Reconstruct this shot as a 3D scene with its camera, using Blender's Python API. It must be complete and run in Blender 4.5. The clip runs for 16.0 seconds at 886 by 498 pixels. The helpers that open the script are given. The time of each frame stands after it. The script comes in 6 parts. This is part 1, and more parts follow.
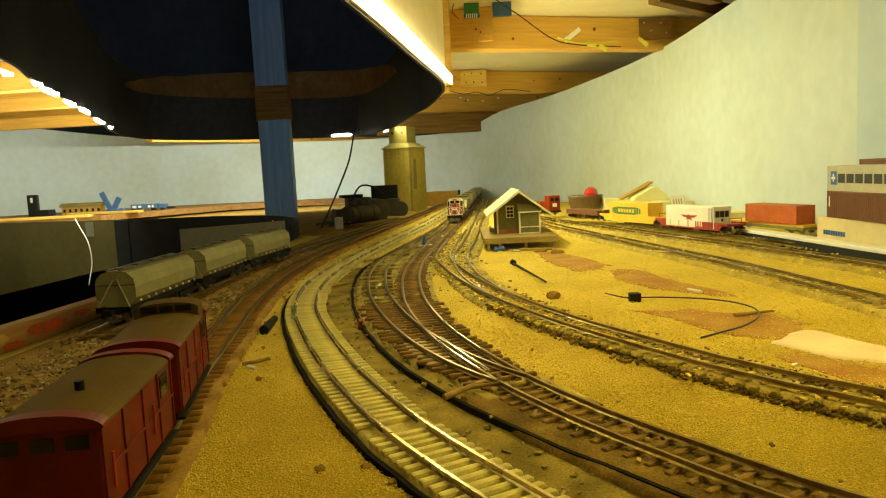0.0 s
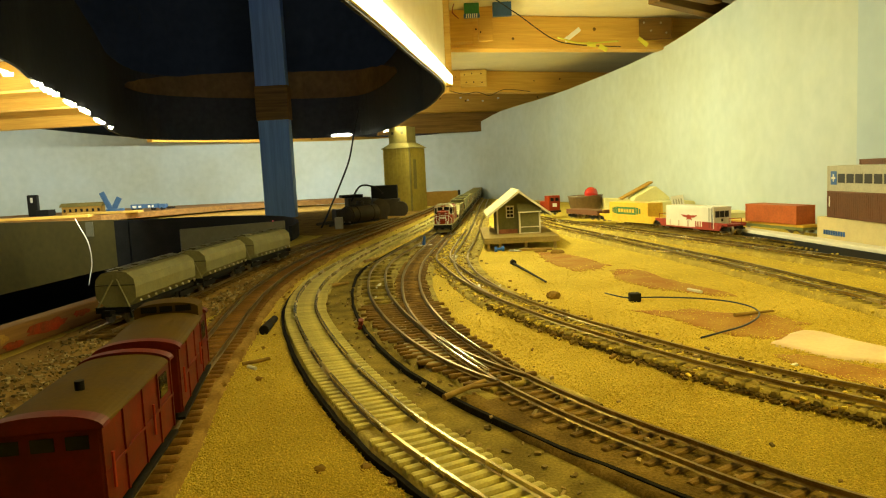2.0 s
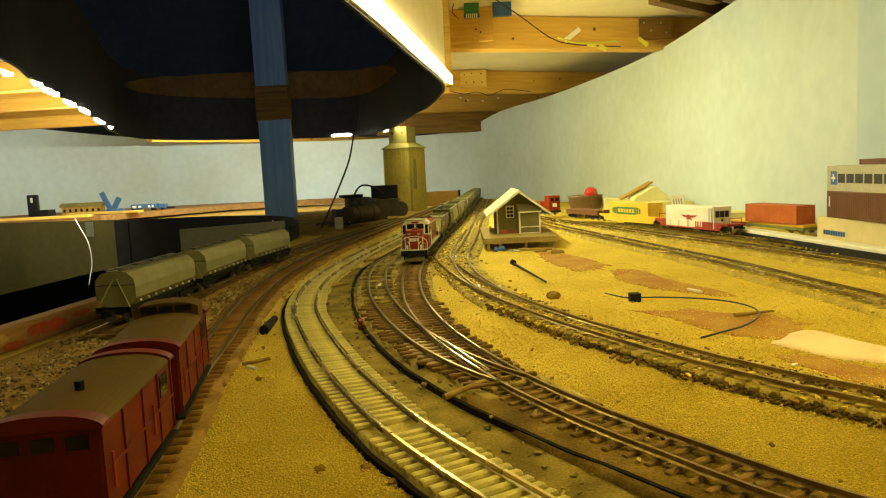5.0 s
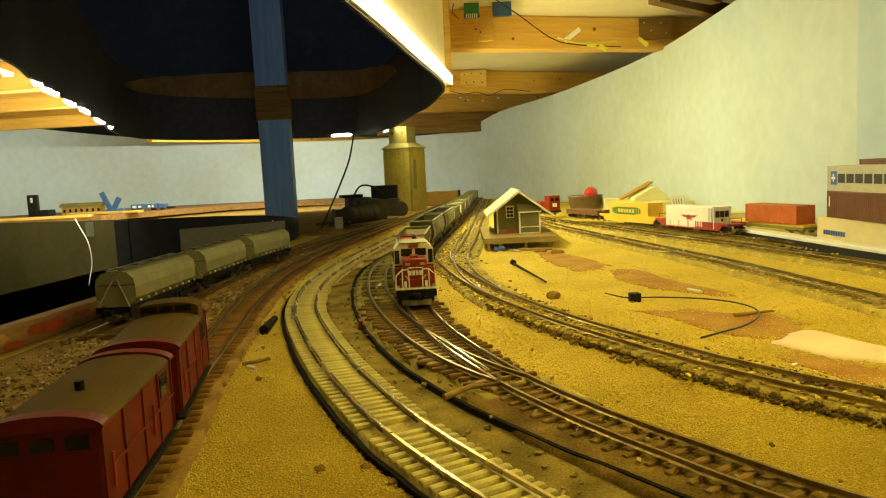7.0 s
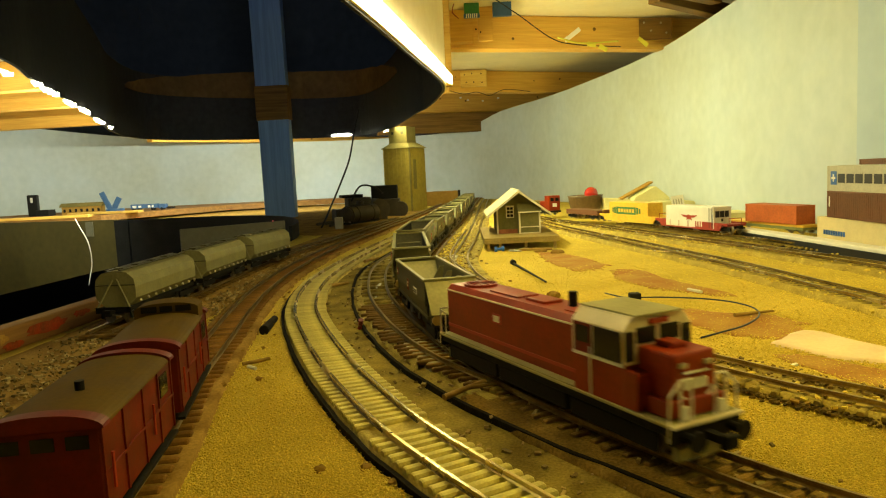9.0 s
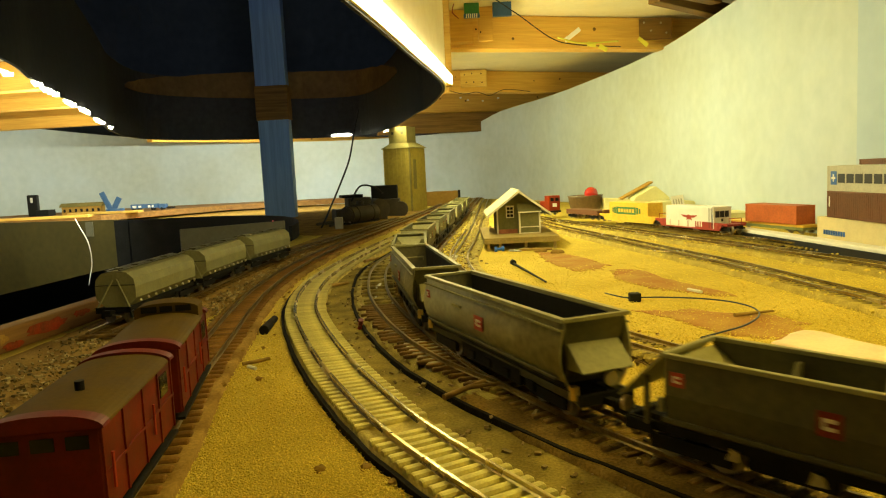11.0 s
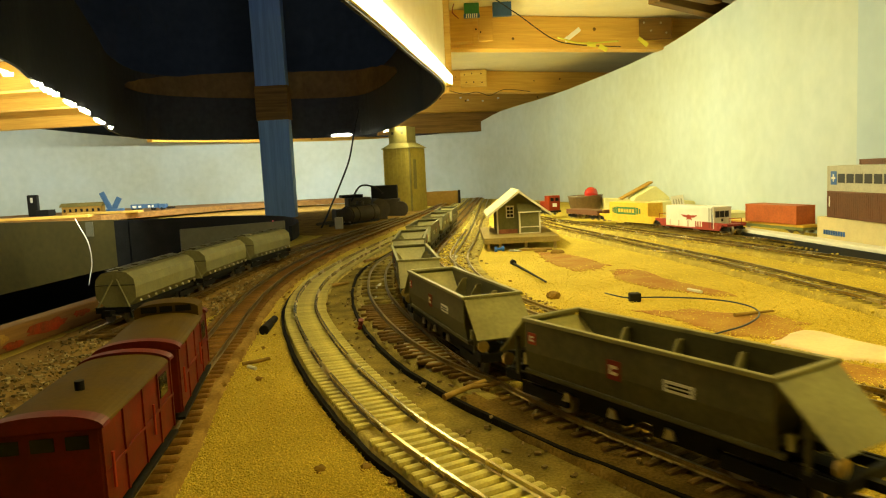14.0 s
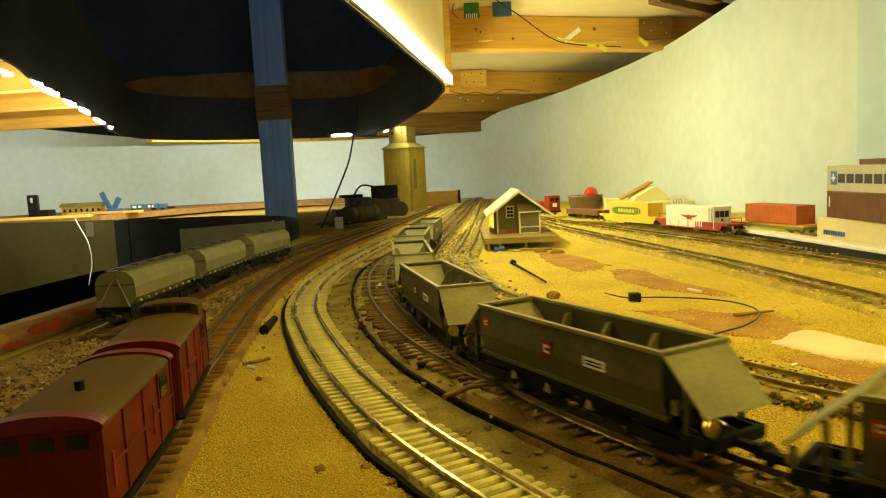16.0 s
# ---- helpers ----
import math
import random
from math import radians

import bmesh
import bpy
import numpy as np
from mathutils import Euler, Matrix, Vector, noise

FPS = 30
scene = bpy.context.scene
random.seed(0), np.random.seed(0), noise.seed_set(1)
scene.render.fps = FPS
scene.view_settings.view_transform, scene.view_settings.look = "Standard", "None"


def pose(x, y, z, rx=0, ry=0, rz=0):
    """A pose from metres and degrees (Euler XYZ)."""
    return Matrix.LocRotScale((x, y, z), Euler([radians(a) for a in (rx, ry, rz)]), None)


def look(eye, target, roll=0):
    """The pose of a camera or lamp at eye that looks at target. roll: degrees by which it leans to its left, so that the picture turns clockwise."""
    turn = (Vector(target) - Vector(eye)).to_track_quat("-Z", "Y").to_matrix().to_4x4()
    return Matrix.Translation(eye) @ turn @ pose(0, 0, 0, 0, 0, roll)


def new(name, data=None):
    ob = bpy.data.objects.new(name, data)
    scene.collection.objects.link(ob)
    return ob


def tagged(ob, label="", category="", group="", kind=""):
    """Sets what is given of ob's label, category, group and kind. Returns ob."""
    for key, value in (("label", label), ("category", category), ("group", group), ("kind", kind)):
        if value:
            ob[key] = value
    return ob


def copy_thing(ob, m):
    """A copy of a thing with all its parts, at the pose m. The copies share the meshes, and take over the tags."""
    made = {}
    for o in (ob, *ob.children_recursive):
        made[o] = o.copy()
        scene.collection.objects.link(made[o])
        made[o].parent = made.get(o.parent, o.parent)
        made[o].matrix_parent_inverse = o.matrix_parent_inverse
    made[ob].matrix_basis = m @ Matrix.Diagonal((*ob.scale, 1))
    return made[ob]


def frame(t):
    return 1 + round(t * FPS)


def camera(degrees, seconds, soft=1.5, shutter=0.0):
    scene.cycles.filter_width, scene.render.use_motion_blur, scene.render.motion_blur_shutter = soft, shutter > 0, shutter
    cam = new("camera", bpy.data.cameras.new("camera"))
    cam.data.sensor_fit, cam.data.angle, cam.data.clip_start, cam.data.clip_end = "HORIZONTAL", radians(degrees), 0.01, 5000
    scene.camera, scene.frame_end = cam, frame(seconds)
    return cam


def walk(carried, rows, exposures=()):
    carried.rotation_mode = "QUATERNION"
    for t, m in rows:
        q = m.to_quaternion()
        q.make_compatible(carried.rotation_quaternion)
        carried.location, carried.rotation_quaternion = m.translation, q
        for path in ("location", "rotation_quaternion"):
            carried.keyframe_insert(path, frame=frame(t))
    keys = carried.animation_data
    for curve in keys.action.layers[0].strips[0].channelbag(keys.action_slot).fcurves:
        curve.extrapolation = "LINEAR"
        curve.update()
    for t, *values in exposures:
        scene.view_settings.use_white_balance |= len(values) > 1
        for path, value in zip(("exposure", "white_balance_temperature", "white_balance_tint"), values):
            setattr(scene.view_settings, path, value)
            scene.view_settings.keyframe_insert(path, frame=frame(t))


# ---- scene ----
cam = camera(63.6, 16.0, soft=1.15, shutter=0.5)
EYE = (0.0, 0.0, 0.104)
VIEW = look(EYE, (0.0, 1.0, 0.104 - 0.10575), -2.81)
walk(cam, [(0.0, VIEW), (16.0, VIEW)], exposures=[(0.0, 0.20), (9.3, 0.20), (11.3, 0.34), (16.0, 0.34)])

# ---- light: LED strips under the upper deck, faint room ambient, two added unseen lamps ----
world = bpy.data.worlds.new("room_air")
world.use_nodes = True
world.node_tree.nodes["Background"].inputs[0].default_value = (0.55, 0.65, 0.8, 1)
world.node_tree.nodes["Background"].inputs[1].default_value = 0.006
scene.world = world
WARM = (1.0, 0.93, 0.42)
AMBER = (1.0, 0.78, 0.16)
COOL = (0.97, 1.0, 0.74)
EDGE_R = [(-0.30, -1.0), (-0.235, -0.5), (-0.175, 0.0), (-0.125, 0.3), (-0.071, 0.608), (-0.028, 0.9), (0.014, 1.205)]
EDGE_FAR = [(0.014, 1.205), (0.008, 1.4), (-0.020, 1.62), (-0.043, 1.726), (-0.146, 2.248), (-0.265, 2.535), (-0.44, 2.56), (-0.607, 2.474), (-0.78, 2.36), (-0.88, 2.193), (-0.85, 1.92), (-0.746, 1.616), (-0.62, 1.25), (-0.527, 0.961), (-0.468, 0.792), (-0.40, 0.45), (-0.36, 0.0), (-0.40, -1.0)]


def led_lamp(a, b, z, watts, colour, tilt):
    """A row of diodes from a to b, as one thin area lamp that faces down and, by tilt, to one side."""
    a, b = Vector((*a, z)), Vector((*b, z))
    data = bpy.data.lights.new("led_row", "AREA")
    data.shape, data.size, data.size_y = "RECTANGLE", (b - a).length, 0.006
    data.energy, data.color = watts, colour
    ob = new("led_row", data)
    along = (b - a).normalized()
    ob.matrix_world = Matrix.Translation((a + b) / 2) @ Matrix((along, Vector((0, 0, 1)).cross(along), Vector((0, 0, 1)))).transposed().to_4x4() @ pose(0, 0, 0, tilt, 0, 0)
    return ob


for line, z, shift in ((EDGE_R, 0.256, 0.016), (EDGE_FAR[:-3], 0.258, 0.016)):
    for a, b in zip(line[:-1], line[1:]):
        out = Vector((b[1] - a[1], a[0] - b[0])).normalized() * shift
        warm = line is EDGE_R
        power = (2.5 if a[1] > 0.6 else 1.0 if a[1] > 0.25 else 0.03) if warm else 6.5 if a[1] < 1.6 and a[0] > -0.2 else 2.8 if a[0] > -0.2 else 10.5
        led_lamp((a[0] + out.x, a[1] + out.y), (b[0] + out.x, b[1] + out.y), z, power * math.dist(a, b), (WARM if a[1] > 0.6 else AMBER) if warm else WARM if a[0] > -0.1 else COOL, -58 if a[0] > -0.3 and a[1] > 0.2 else -75)

# added row, out of view under the deck, to brighten the near yard
led_lamp((0.35, 0.06), (0.35, 0.44), 0.415, 1.6, AMBER, 0)
# added daylight lamp at an unseen wall opening, high behind the aisle
data = bpy.data.lights.new("window_daylight", "AREA")
data.shape, data.size, data.size_y, data.energy, data.color = "RECTANGLE", 1.1, 0.45, 9.0, (0.72, 0.86, 1.0)
new("window_daylight", data).matrix_world = look((0.45, -1.49, 1.16), (-0.4, 2.0, 0.40))


# ---- materials ----
def mat(name, col, rough=0.6, metal=0.0, vary=0.25, scale=60.0, fine=600.0, bump=0.15, second=None, spread=(0.35, 0.65), island=0.0, coat=0.0, gloss=None):
    """Painted or grainy surface: two noises shift the colour, the finer one also lifts the surface."""
    m = bpy.data.materials.new(name)
    m.use_nodes = True
    nt = m.node_tree
    b = nt.nodes["Principled BSDF"]
    b.inputs["Metallic"].default_value = metal
    b.inputs["Coat Weight"].default_value = coat
    b.inputs["Specular IOR Level"].default_value = gloss if gloss is not None else 0.06 if rough >= 0.85 else 0.14 if rough >= 0.6 else 0.3
    tc = nt.nodes.new("ShaderNodeTexCoord")
    n1, n2 = nt.nodes.new("ShaderNodeTexNoise"), nt.nodes.new("ShaderNodeTexNoise")
    for n, s, d in ((n1, scale, 4), (n2, fine, 3)):
        n.inputs["Scale"].default_value, n.inputs["Detail"].default_value = s, d
        nt.links.new(tc.outputs["Object"], n.inputs["Vector"])
    ramp = nt.nodes.new("ShaderNodeValToRGB")
    c2 = second or tuple(c * (1 - vary) for c in col)
    ramp.color_ramp.elements[0].position, ramp.color_ramp.elements[1].position = spread
    ramp.color_ramp.elements[0].color, ramp.color_ramp.elements[1].color = (*c2, 1), (*col, 1)
    nt.links.new(n1.outputs[0], ramp.inputs[0])
    mix = nt.nodes.new("ShaderNodeMixRGB")
    mix.blend_type = "OVERLAY"
    mix.inputs[0].default_value = min(0.8, vary * 1.2)
    nt.links.new(ramp.outputs[0], mix.inputs[1])
    nt.links.new(n2.outputs[0], mix.inputs[2])
    out = mix.outputs[0]
    if island:
        info = nt.nodes.new("ShaderNodeNewGeometry")
        obi = nt.nodes.new("ShaderNodeObjectInfo")
        add = nt.nodes.new("ShaderNodeMath")
        add.operation = "ADD"
        frac = nt.nodes.new("ShaderNodeMath")
        frac.operation = "FRACT"
        nt.links.new(info.outputs["Random Per Island"], add.inputs[0])
        nt.links.new(obi.outputs["Random"], add.inputs[1])
        nt.links.new(add.outputs[0], frac.inputs[0])
        hsv = nt.nodes.new("ShaderNodeHueSaturation")
        rng = nt.nodes.new("ShaderNodeMapRange")
        rng.inputs["To Min"].default_value, rng.inputs["To Max"].default_value = 1 - island, 1 + island
        nt.links.new(frac.outputs[0], rng.inputs[0])
        nt.links.new(rng.outputs[0], hsv.inputs["Value"])
        nt.links.new(out, hsv.inputs["Color"])
        out = hsv.outputs[0]
    nt.links.new(out, b.inputs["Base Color"])
    rr = nt.nodes.new("ShaderNodeMapRange")
    rr.inputs["To Min"].default_value, rr.inputs["To Max"].default_value = max(0.02, rough - 0.12), min(1, rough + 0.12)
    nt.links.new(n1.outputs[0], rr.inputs[0])
    nt.links.new(rr.outputs[0], b.inputs["Roughness"])
    if bump:
        bp = nt.nodes.new("ShaderNodeBump")
        bp.inputs["Strength"].default_value, bp.inputs["Distance"].default_value = bump, 0.0006
        nt.links.new(n2.outputs[0], bp.inputs["Height"])
        nt.links.new(bp.outputs[0], b.inputs["Normal"])
    return m


def wood(name, col, dark, axis=0, scale=9.0, rough=0.6):
    """Sawn timber with the grain along one axis."""
    m = mat(name, col, rough, 0, 0.2, 30, 300, 0.2, dark)
    nt = m.node_tree
    tc = [n for n in nt.nodes if n.type == "TEX_COORD"][0]
    mp = nt.nodes.new("ShaderNodeMapping")
    s = [scale * 14] * 3
    s[axis] = scale * 0.7
    mp.inputs["Scale"].default_value = s
    nt.links.new(tc.outputs["Object"], mp.inputs["Vector"])
    for n in nt.nodes:
        if n.type == "TEX_NOISE":
            n.inputs["Scale"].default_value = 1.0 if n.inputs["Scale"].default_value < 100 else 4.0
            n.inputs["Distortion"].default_value = 0.6
            nt.links.new(mp.outputs[0], n.inputs["Vector"])
    return m


def glow(name, col, strength):
    m = bpy.data.materials.new(name)
    m.use_nodes = True
    b = m.node_tree.nodes["Principled BSDF"]
    b.inputs["Emission Color"].default_value, b.inputs["Emission Strength"].default_value = (*col, 1), strength
    return m


def glass(name, col=(0.9, 0.95, 0.95), rough=0.05, weight=1.0):
    m = bpy.data.materials.new(name)
    m.use_nodes = True
    b = m.node_tree.nodes["Principled BSDF"]
    b.inputs["Base Color"].default_value, b.inputs["Roughness"].default_value = (*col, 1), rough
    b.inputs["Transmission Weight"].default_value, b.inputs["IOR"].default_value = weight, 1.3
    return m


M = {
    "cork": mat("cork_scatter", (0.60, 0.455, 0.075), 0.95, 0, 0.25, 14, 900, 0.4, (0.50, 0.37, 0.055)),
    "grain": mat("cork_grain", (0.76, 0.595, 0.105), 0.95, 0, 0.2, 14, 900, 0.3, (0.64, 0.49, 0.075), island=0.2),
    "earth": mat("brown_earth", (0.36, 0.225, 0.055), 0.95, 0, 0.4, 40, 700, 0.6, (0.20, 0.115, 0.025)),
    "redearth": mat("bare_red_board", (0.33, 0.155, 0.040), 0.9, 0, 0.35, 35, 500, 0.4, (0.40, 0.24, 0.055)),
    "plaster": mat("bare_plaster_board", (0.80, 0.62, 0.42), 0.9, 0, 0.15, 30, 500, 0.2),
    "bed": mat("grey_roadbed", (0.42, 0.335, 0.085), 0.95, 0, 0.45, 60, 800, 0.6, (0.24, 0.185, 0.045)),
    "palebed": mat("pale_roadbed", (0.54, 0.44, 0.13), 0.95, 0, 0.35, 80, 700, 0.5, (0.34, 0.26, 0.075)),
    "yardbed": mat("pale_grey_yard_bed", (0.48, 0.37, 0.080), 0.95, 0, 0.5, 90, 700, 0.8, (0.30, 0.22, 0.045), (0.30, 0.70)),
    "vergebed": mat("olive_brown_ground", (0.29, 0.22, 0.046), 0.95, 0, 0.55, 55, 800, 0.8, (0.15, 0.11, 0.022)),
    "darkbed": mat("dark_brown_bed", (0.24, 0.155, 0.032), 0.95, 0, 0.6, 45, 800, 0.8, (0.10, 0.062, 0.012)),
    "bededge": mat("black_foam_edge", (0.018, 0.016, 0.012), 0.95, 0, 0.4, 200, 900, 0.6),
    "rail": mat("dull_nickel_rail", (0.46, 0.38, 0.2), 0.24, 0.9, 0.4, 25, 400, 0.1, (0.20, 0.14, 0.0375)),
    "palerail": mat("golden_dulled_rail", (0.62, 0.50, 0.20), 0.26, 0.75, 0.3, 25, 400, 0.1, (0.42, 0.33, 0.12)),
    "rustrail": mat("rusty_rail", (0.34, 0.25, 0.085), 0.34, 0.75, 0.4, 60, 500, 0.2, (0.20, 0.13, 0.04)),
    "glint": mat("glint_pale_rail", (0.80, 0.74, 0.60), 0.16, 1.0, 0.1, 60, 400, 0.05),
    "whitetie": mat("pale_weathered_sleeper", (0.62, 0.54, 0.17), 0.75, 0, 0.25, 90, 900, 0.3, (0.44, 0.38, 0.125), island=0.14),
    "browntie": mat("brown_sleeper", (0.24, 0.145, 0.032), 0.75, 0, 0.35, 120, 900, 0.4, (0.11, 0.06, 0.013), island=0.3),
    "greytie": mat("grey_brown_sleeper", (0.34, 0.26, 0.066), 0.85, 0, 0.35, 120, 900, 0.4, (0.15, 0.11, 0.0275), island=0.3),
    "redtie": mat("reddish_sleeper", (0.26, 0.135, 0.030), 0.85, 0, 0.35, 120, 900, 0.4, (0.17, 0.085, 0.018), island=0.25),
    "wall": mat("pale_painted_backdrop", (0.50, 0.585, 0.645), 0.7, 0, 0.12, 3.0, 40, 0.05, (0.46, 0.515, 0.50)),
    "bluewall": mat("pale_blue_backdrop", (0.42, 0.53, 0.66), 0.7, 0, 0.08, 3.0, 40, 0.05),
    "ply": mat("white_plywood", (0.80, 0.70, 0.46), 0.7, 0, 0.12, 8, 90, 0.1),
    "joist": wood("pine_joist", (0.74, 0.44, 0.09), (0.64, 0.36, 0.07)),
    "pine": wood("pale_pine", (0.66, 0.45, 0.11), (0.55, 0.34, 0.0715)),
    "darkjoist": wood("stained_timber", (0.22, 0.12, 0.0275), (0.13, 0.07, 0.0165)),
    "fascia": mat("dark_navy_fascia", (0.05, 0.052, 0.055), 0.6, 0, 0.3, 4, 60, 0.1),
    "fasciain": mat("pale_fascia_inside", (0.78, 0.68, 0.42), 0.7, 0, 0.12, 6, 60, 0.1),
    "hill": mat("dark_brown_hill", (0.20, 0.125, 0.05), 0.9, 0, 0.3, 6, 60, 0.2),
    "black": mat("black_paint", (0.02, 0.02, 0.02), 0.6, 0, 0.3, 30, 300, 0.1),
    "darkroom": mat("unlit_navy_paint", (0.09, 0.10, 0.115), 0.8, 0, 0.2, 3, 30, 0.0),
    "floor": mat("dark_floor", (0.03, 0.026, 0.022), 0.8, 0, 0.3, 5, 60, 0.1),
    "olive": mat("dark_olive_fascia", (0.085, 0.070, 0.020), 0.55, 0, 0.25, 5, 60, 0.1),
    "bluepost": wood("blue_painted_timber", (0.20, 0.34, 0.60), (0.15, 0.27, 0.50), 2, 6.0, 0.5),
    "led": glow("led_glow", (1.0, 0.88, 0.50), 14.0),
    "ledcool": glow("led_glow_white", (1.0, 0.92, 0.62), 12.0),
}
RED = M["red"] = mat("red_paint", (0.27, 0.026, 0.002), 0.4, 0, 0.25, 50, 500, 0.05, (0.20, 0.019, 0.0015))
M["darkred"] = mat("deep_red_paint", (0.17, 0.010, 0.001), 0.55, 0, 0.25, 70, 500, 0.08, (0.11, 0.007, 0.001))
M["brownroof"] = mat("brown_roof_paint", (0.105, 0.062, 0.004), 0.7, 0, 0.2, 70, 500, 0.08, (0.078, 0.045, 0.003))
M["cream"] = mat("cream_paint", (0.78, 0.70, 0.50), 0.5, 0, 0.15, 60, 400, 0.05)
M["white"] = mat("white_paint", (0.80, 0.78, 0.72), 0.45, 0, 0.08, 60, 400, 0.05)
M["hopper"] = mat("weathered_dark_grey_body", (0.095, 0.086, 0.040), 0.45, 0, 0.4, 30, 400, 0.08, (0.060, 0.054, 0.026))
# raised greyish tone: daylight on the tubs' dusty sides is in the colour
M["dusty_lit"] = mat("dusty_daylit_olive_body", (0.34, 0.31, 0.175), 0.42, 0, 0.45, 24, 300, 0.06, (0.15, 0.132, 0.062), (0.30, 0.70))
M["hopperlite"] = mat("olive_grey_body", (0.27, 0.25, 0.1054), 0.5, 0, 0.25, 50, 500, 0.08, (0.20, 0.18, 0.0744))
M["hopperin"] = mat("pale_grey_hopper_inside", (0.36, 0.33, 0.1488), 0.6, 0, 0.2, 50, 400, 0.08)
M["grain_grey"] = mat("grain_hopper_grey", (0.30, 0.28, 0.124), 0.5, 0, 0.2, 60, 500, 0.08, (0.24, 0.22, 0.093))
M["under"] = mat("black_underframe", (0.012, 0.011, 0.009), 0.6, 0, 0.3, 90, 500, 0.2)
M["glassdark"] = mat("dark_window_glass", (0.012, 0.012, 0.014), 0.12, 0, 0.1, 20, 100, 0.0)
M["steel"] = mat("wheel_steel", (0.45, 0.42, 0.36), 0.35, 0.9, 0.2, 90, 400, 0.1)
M["logo"] = mat("red_logo_paint", (0.40, 0.05, 0.03), 0.5, 0, 0.1, 60, 400, 0.0)
M["yellowbrass"] = mat("brass", (0.70, 0.50, 0.16), 0.35, 0.8, 0.2, 60, 400, 0.1)


# ---- mesh helpers ----
def part(name, bm, material, parent=None, label="", smooth=False):
    """Links a bmesh as one mesh object, under a thing or a part."""
    bmesh.ops.recalc_face_normals(bm, faces=bm.faces)
    me = bpy.data.meshes.new(name)
    bm.to_mesh(me)
    bm.free()
    if smooth:
        for p in me.polygons:
            p.use_smooth = True
    me.materials.append(M[material] if isinstance(material, str) else material)
    ob = new(name, me)
    if parent is not None:
        ob.parent = parent
    if label:
        ob["label"] = label
    return ob


def thing(name, label, category, m=None, group="", kind=""):
    ob = new(name)
    ob.empty_display_size = 0.02
    tagged(ob, label, category, group, kind)
    if m is not None:
        ob.matrix_basis = m
    return ob


def box(bm, x0, x1, y0, y1, z0, z1, bevel=0.0, m=None):
    vs = [bm.verts.new((x, y, z)) for x in (x0, x1) for y in (y0, y1) for z in (z0, z1)]
    if m is not None:
        for v in vs:
            v.co = m @ v.co
    fs = [bm.faces.new([vs[i] for i in f]) for f in ((0, 1, 3, 2), (4, 6, 7, 5), (0, 4, 5, 1), (2, 3, 7, 6), (0, 2, 6, 4), (1, 5, 7, 3))]
    if bevel:
        es = list({e for f in fs for e in f.edges})
        bmesh.ops.bevel(bm, geom=es, offset=bevel, segments=2, affect="EDGES", profile=0.5)
    return bm


def boxes(*specs, bevel=0.0):
    bm = bmesh.new()
    for s in specs:
        box(bm, *s, bevel=bevel)
    return bm


def prism(bm, pts, lo, hi, axis="x", pts_hi=None):
    """A closed outline swept along an axis: its points are (y, z) for x, (x, z) for y, (x, y) for z."""
    def at(p, a):
        return {"x": (a, p[0], p[1]), "y": (p[0], a, p[1]), "z": (p[0], p[1], a)}[axis]
    lov = [bm.verts.new(at(p, lo)) for p in pts]
    hiv = [bm.verts.new(at(p, hi)) for p in (pts_hi or pts)]
    n = len(pts)
    for i in range(n):
        bm.faces.new((lov[i], lov[(i + 1) % n], hiv[(i + 1) % n], hiv[i]))
    bm.faces.new(lov)
    bm.faces.new(hiv[::-1])
    return bm


def cyl(bm, p0, p1, r, r1=None, n=12):
    p0, p1 = Vector(p0), Vector(p1)
    d = p1 - p0
    q = d.to_track_quat("Z", "Y").to_matrix().to_4x4()
    bmesh.ops.create_cone(bm, cap_ends=True, segments=n, radius1=r, radius2=r if r1 is None else r1, depth=d.length, matrix=Matrix.Translation((p0 + p1) / 2) @ q)
    return bm


def sheet(bm, quad, thick):
    """A flat plate from four corners, with thickness."""
    q = [Vector(c) for c in quad]
    n = (q[1] - q[0]).cross(q[2] - q[0]).normalized() * thick
    a = [bm.verts.new(c) for c in q]
    b = [bm.verts.new(c + n) for c in q]
    bm.faces.new(a)
    bm.faces.new(b[::-1])
    k = len(q)
    for i in range(k):
        bm.faces.new((a[i], a[(i + 1) % k], b[(i + 1) % k], b[i]))
    return bm


def spline(pts, step):
    """Evenly spaced points on a smooth curve through pts (two or three numbers each)."""
    p = [np.array(q, float) for q in pts]
    p = [2 * p[0] - p[1]] + p + [2 * p[-1] - p[-2]]
    fine = []
    for i in range(1, len(p) - 2):
        for u in np.linspace(0, 1, 24, endpoint=False):
            a, b, c, d = p[i - 1], p[i], p[i + 1], p[i + 2]
            fine.append(0.5 * (2 * b + (c - a) * u + (2 * a - 5 * b + 4 * c - d) * u * u + (3 * b - a - 3 * c + d) * u ** 3))
    fine.append(p[-2])
    fine = np.array(fine)
    s = np.r_[0, np.cumsum(np.linalg.norm(np.diff(fine, axis=0), axis=1))]
    n = max(2, int(round(s[-1] / step)) + 1)
    t = np.linspace(0, s[-1], n)
    return np.stack([np.interp(t, s, fine[:, k]) for k in range(fine.shape[1])], 1)


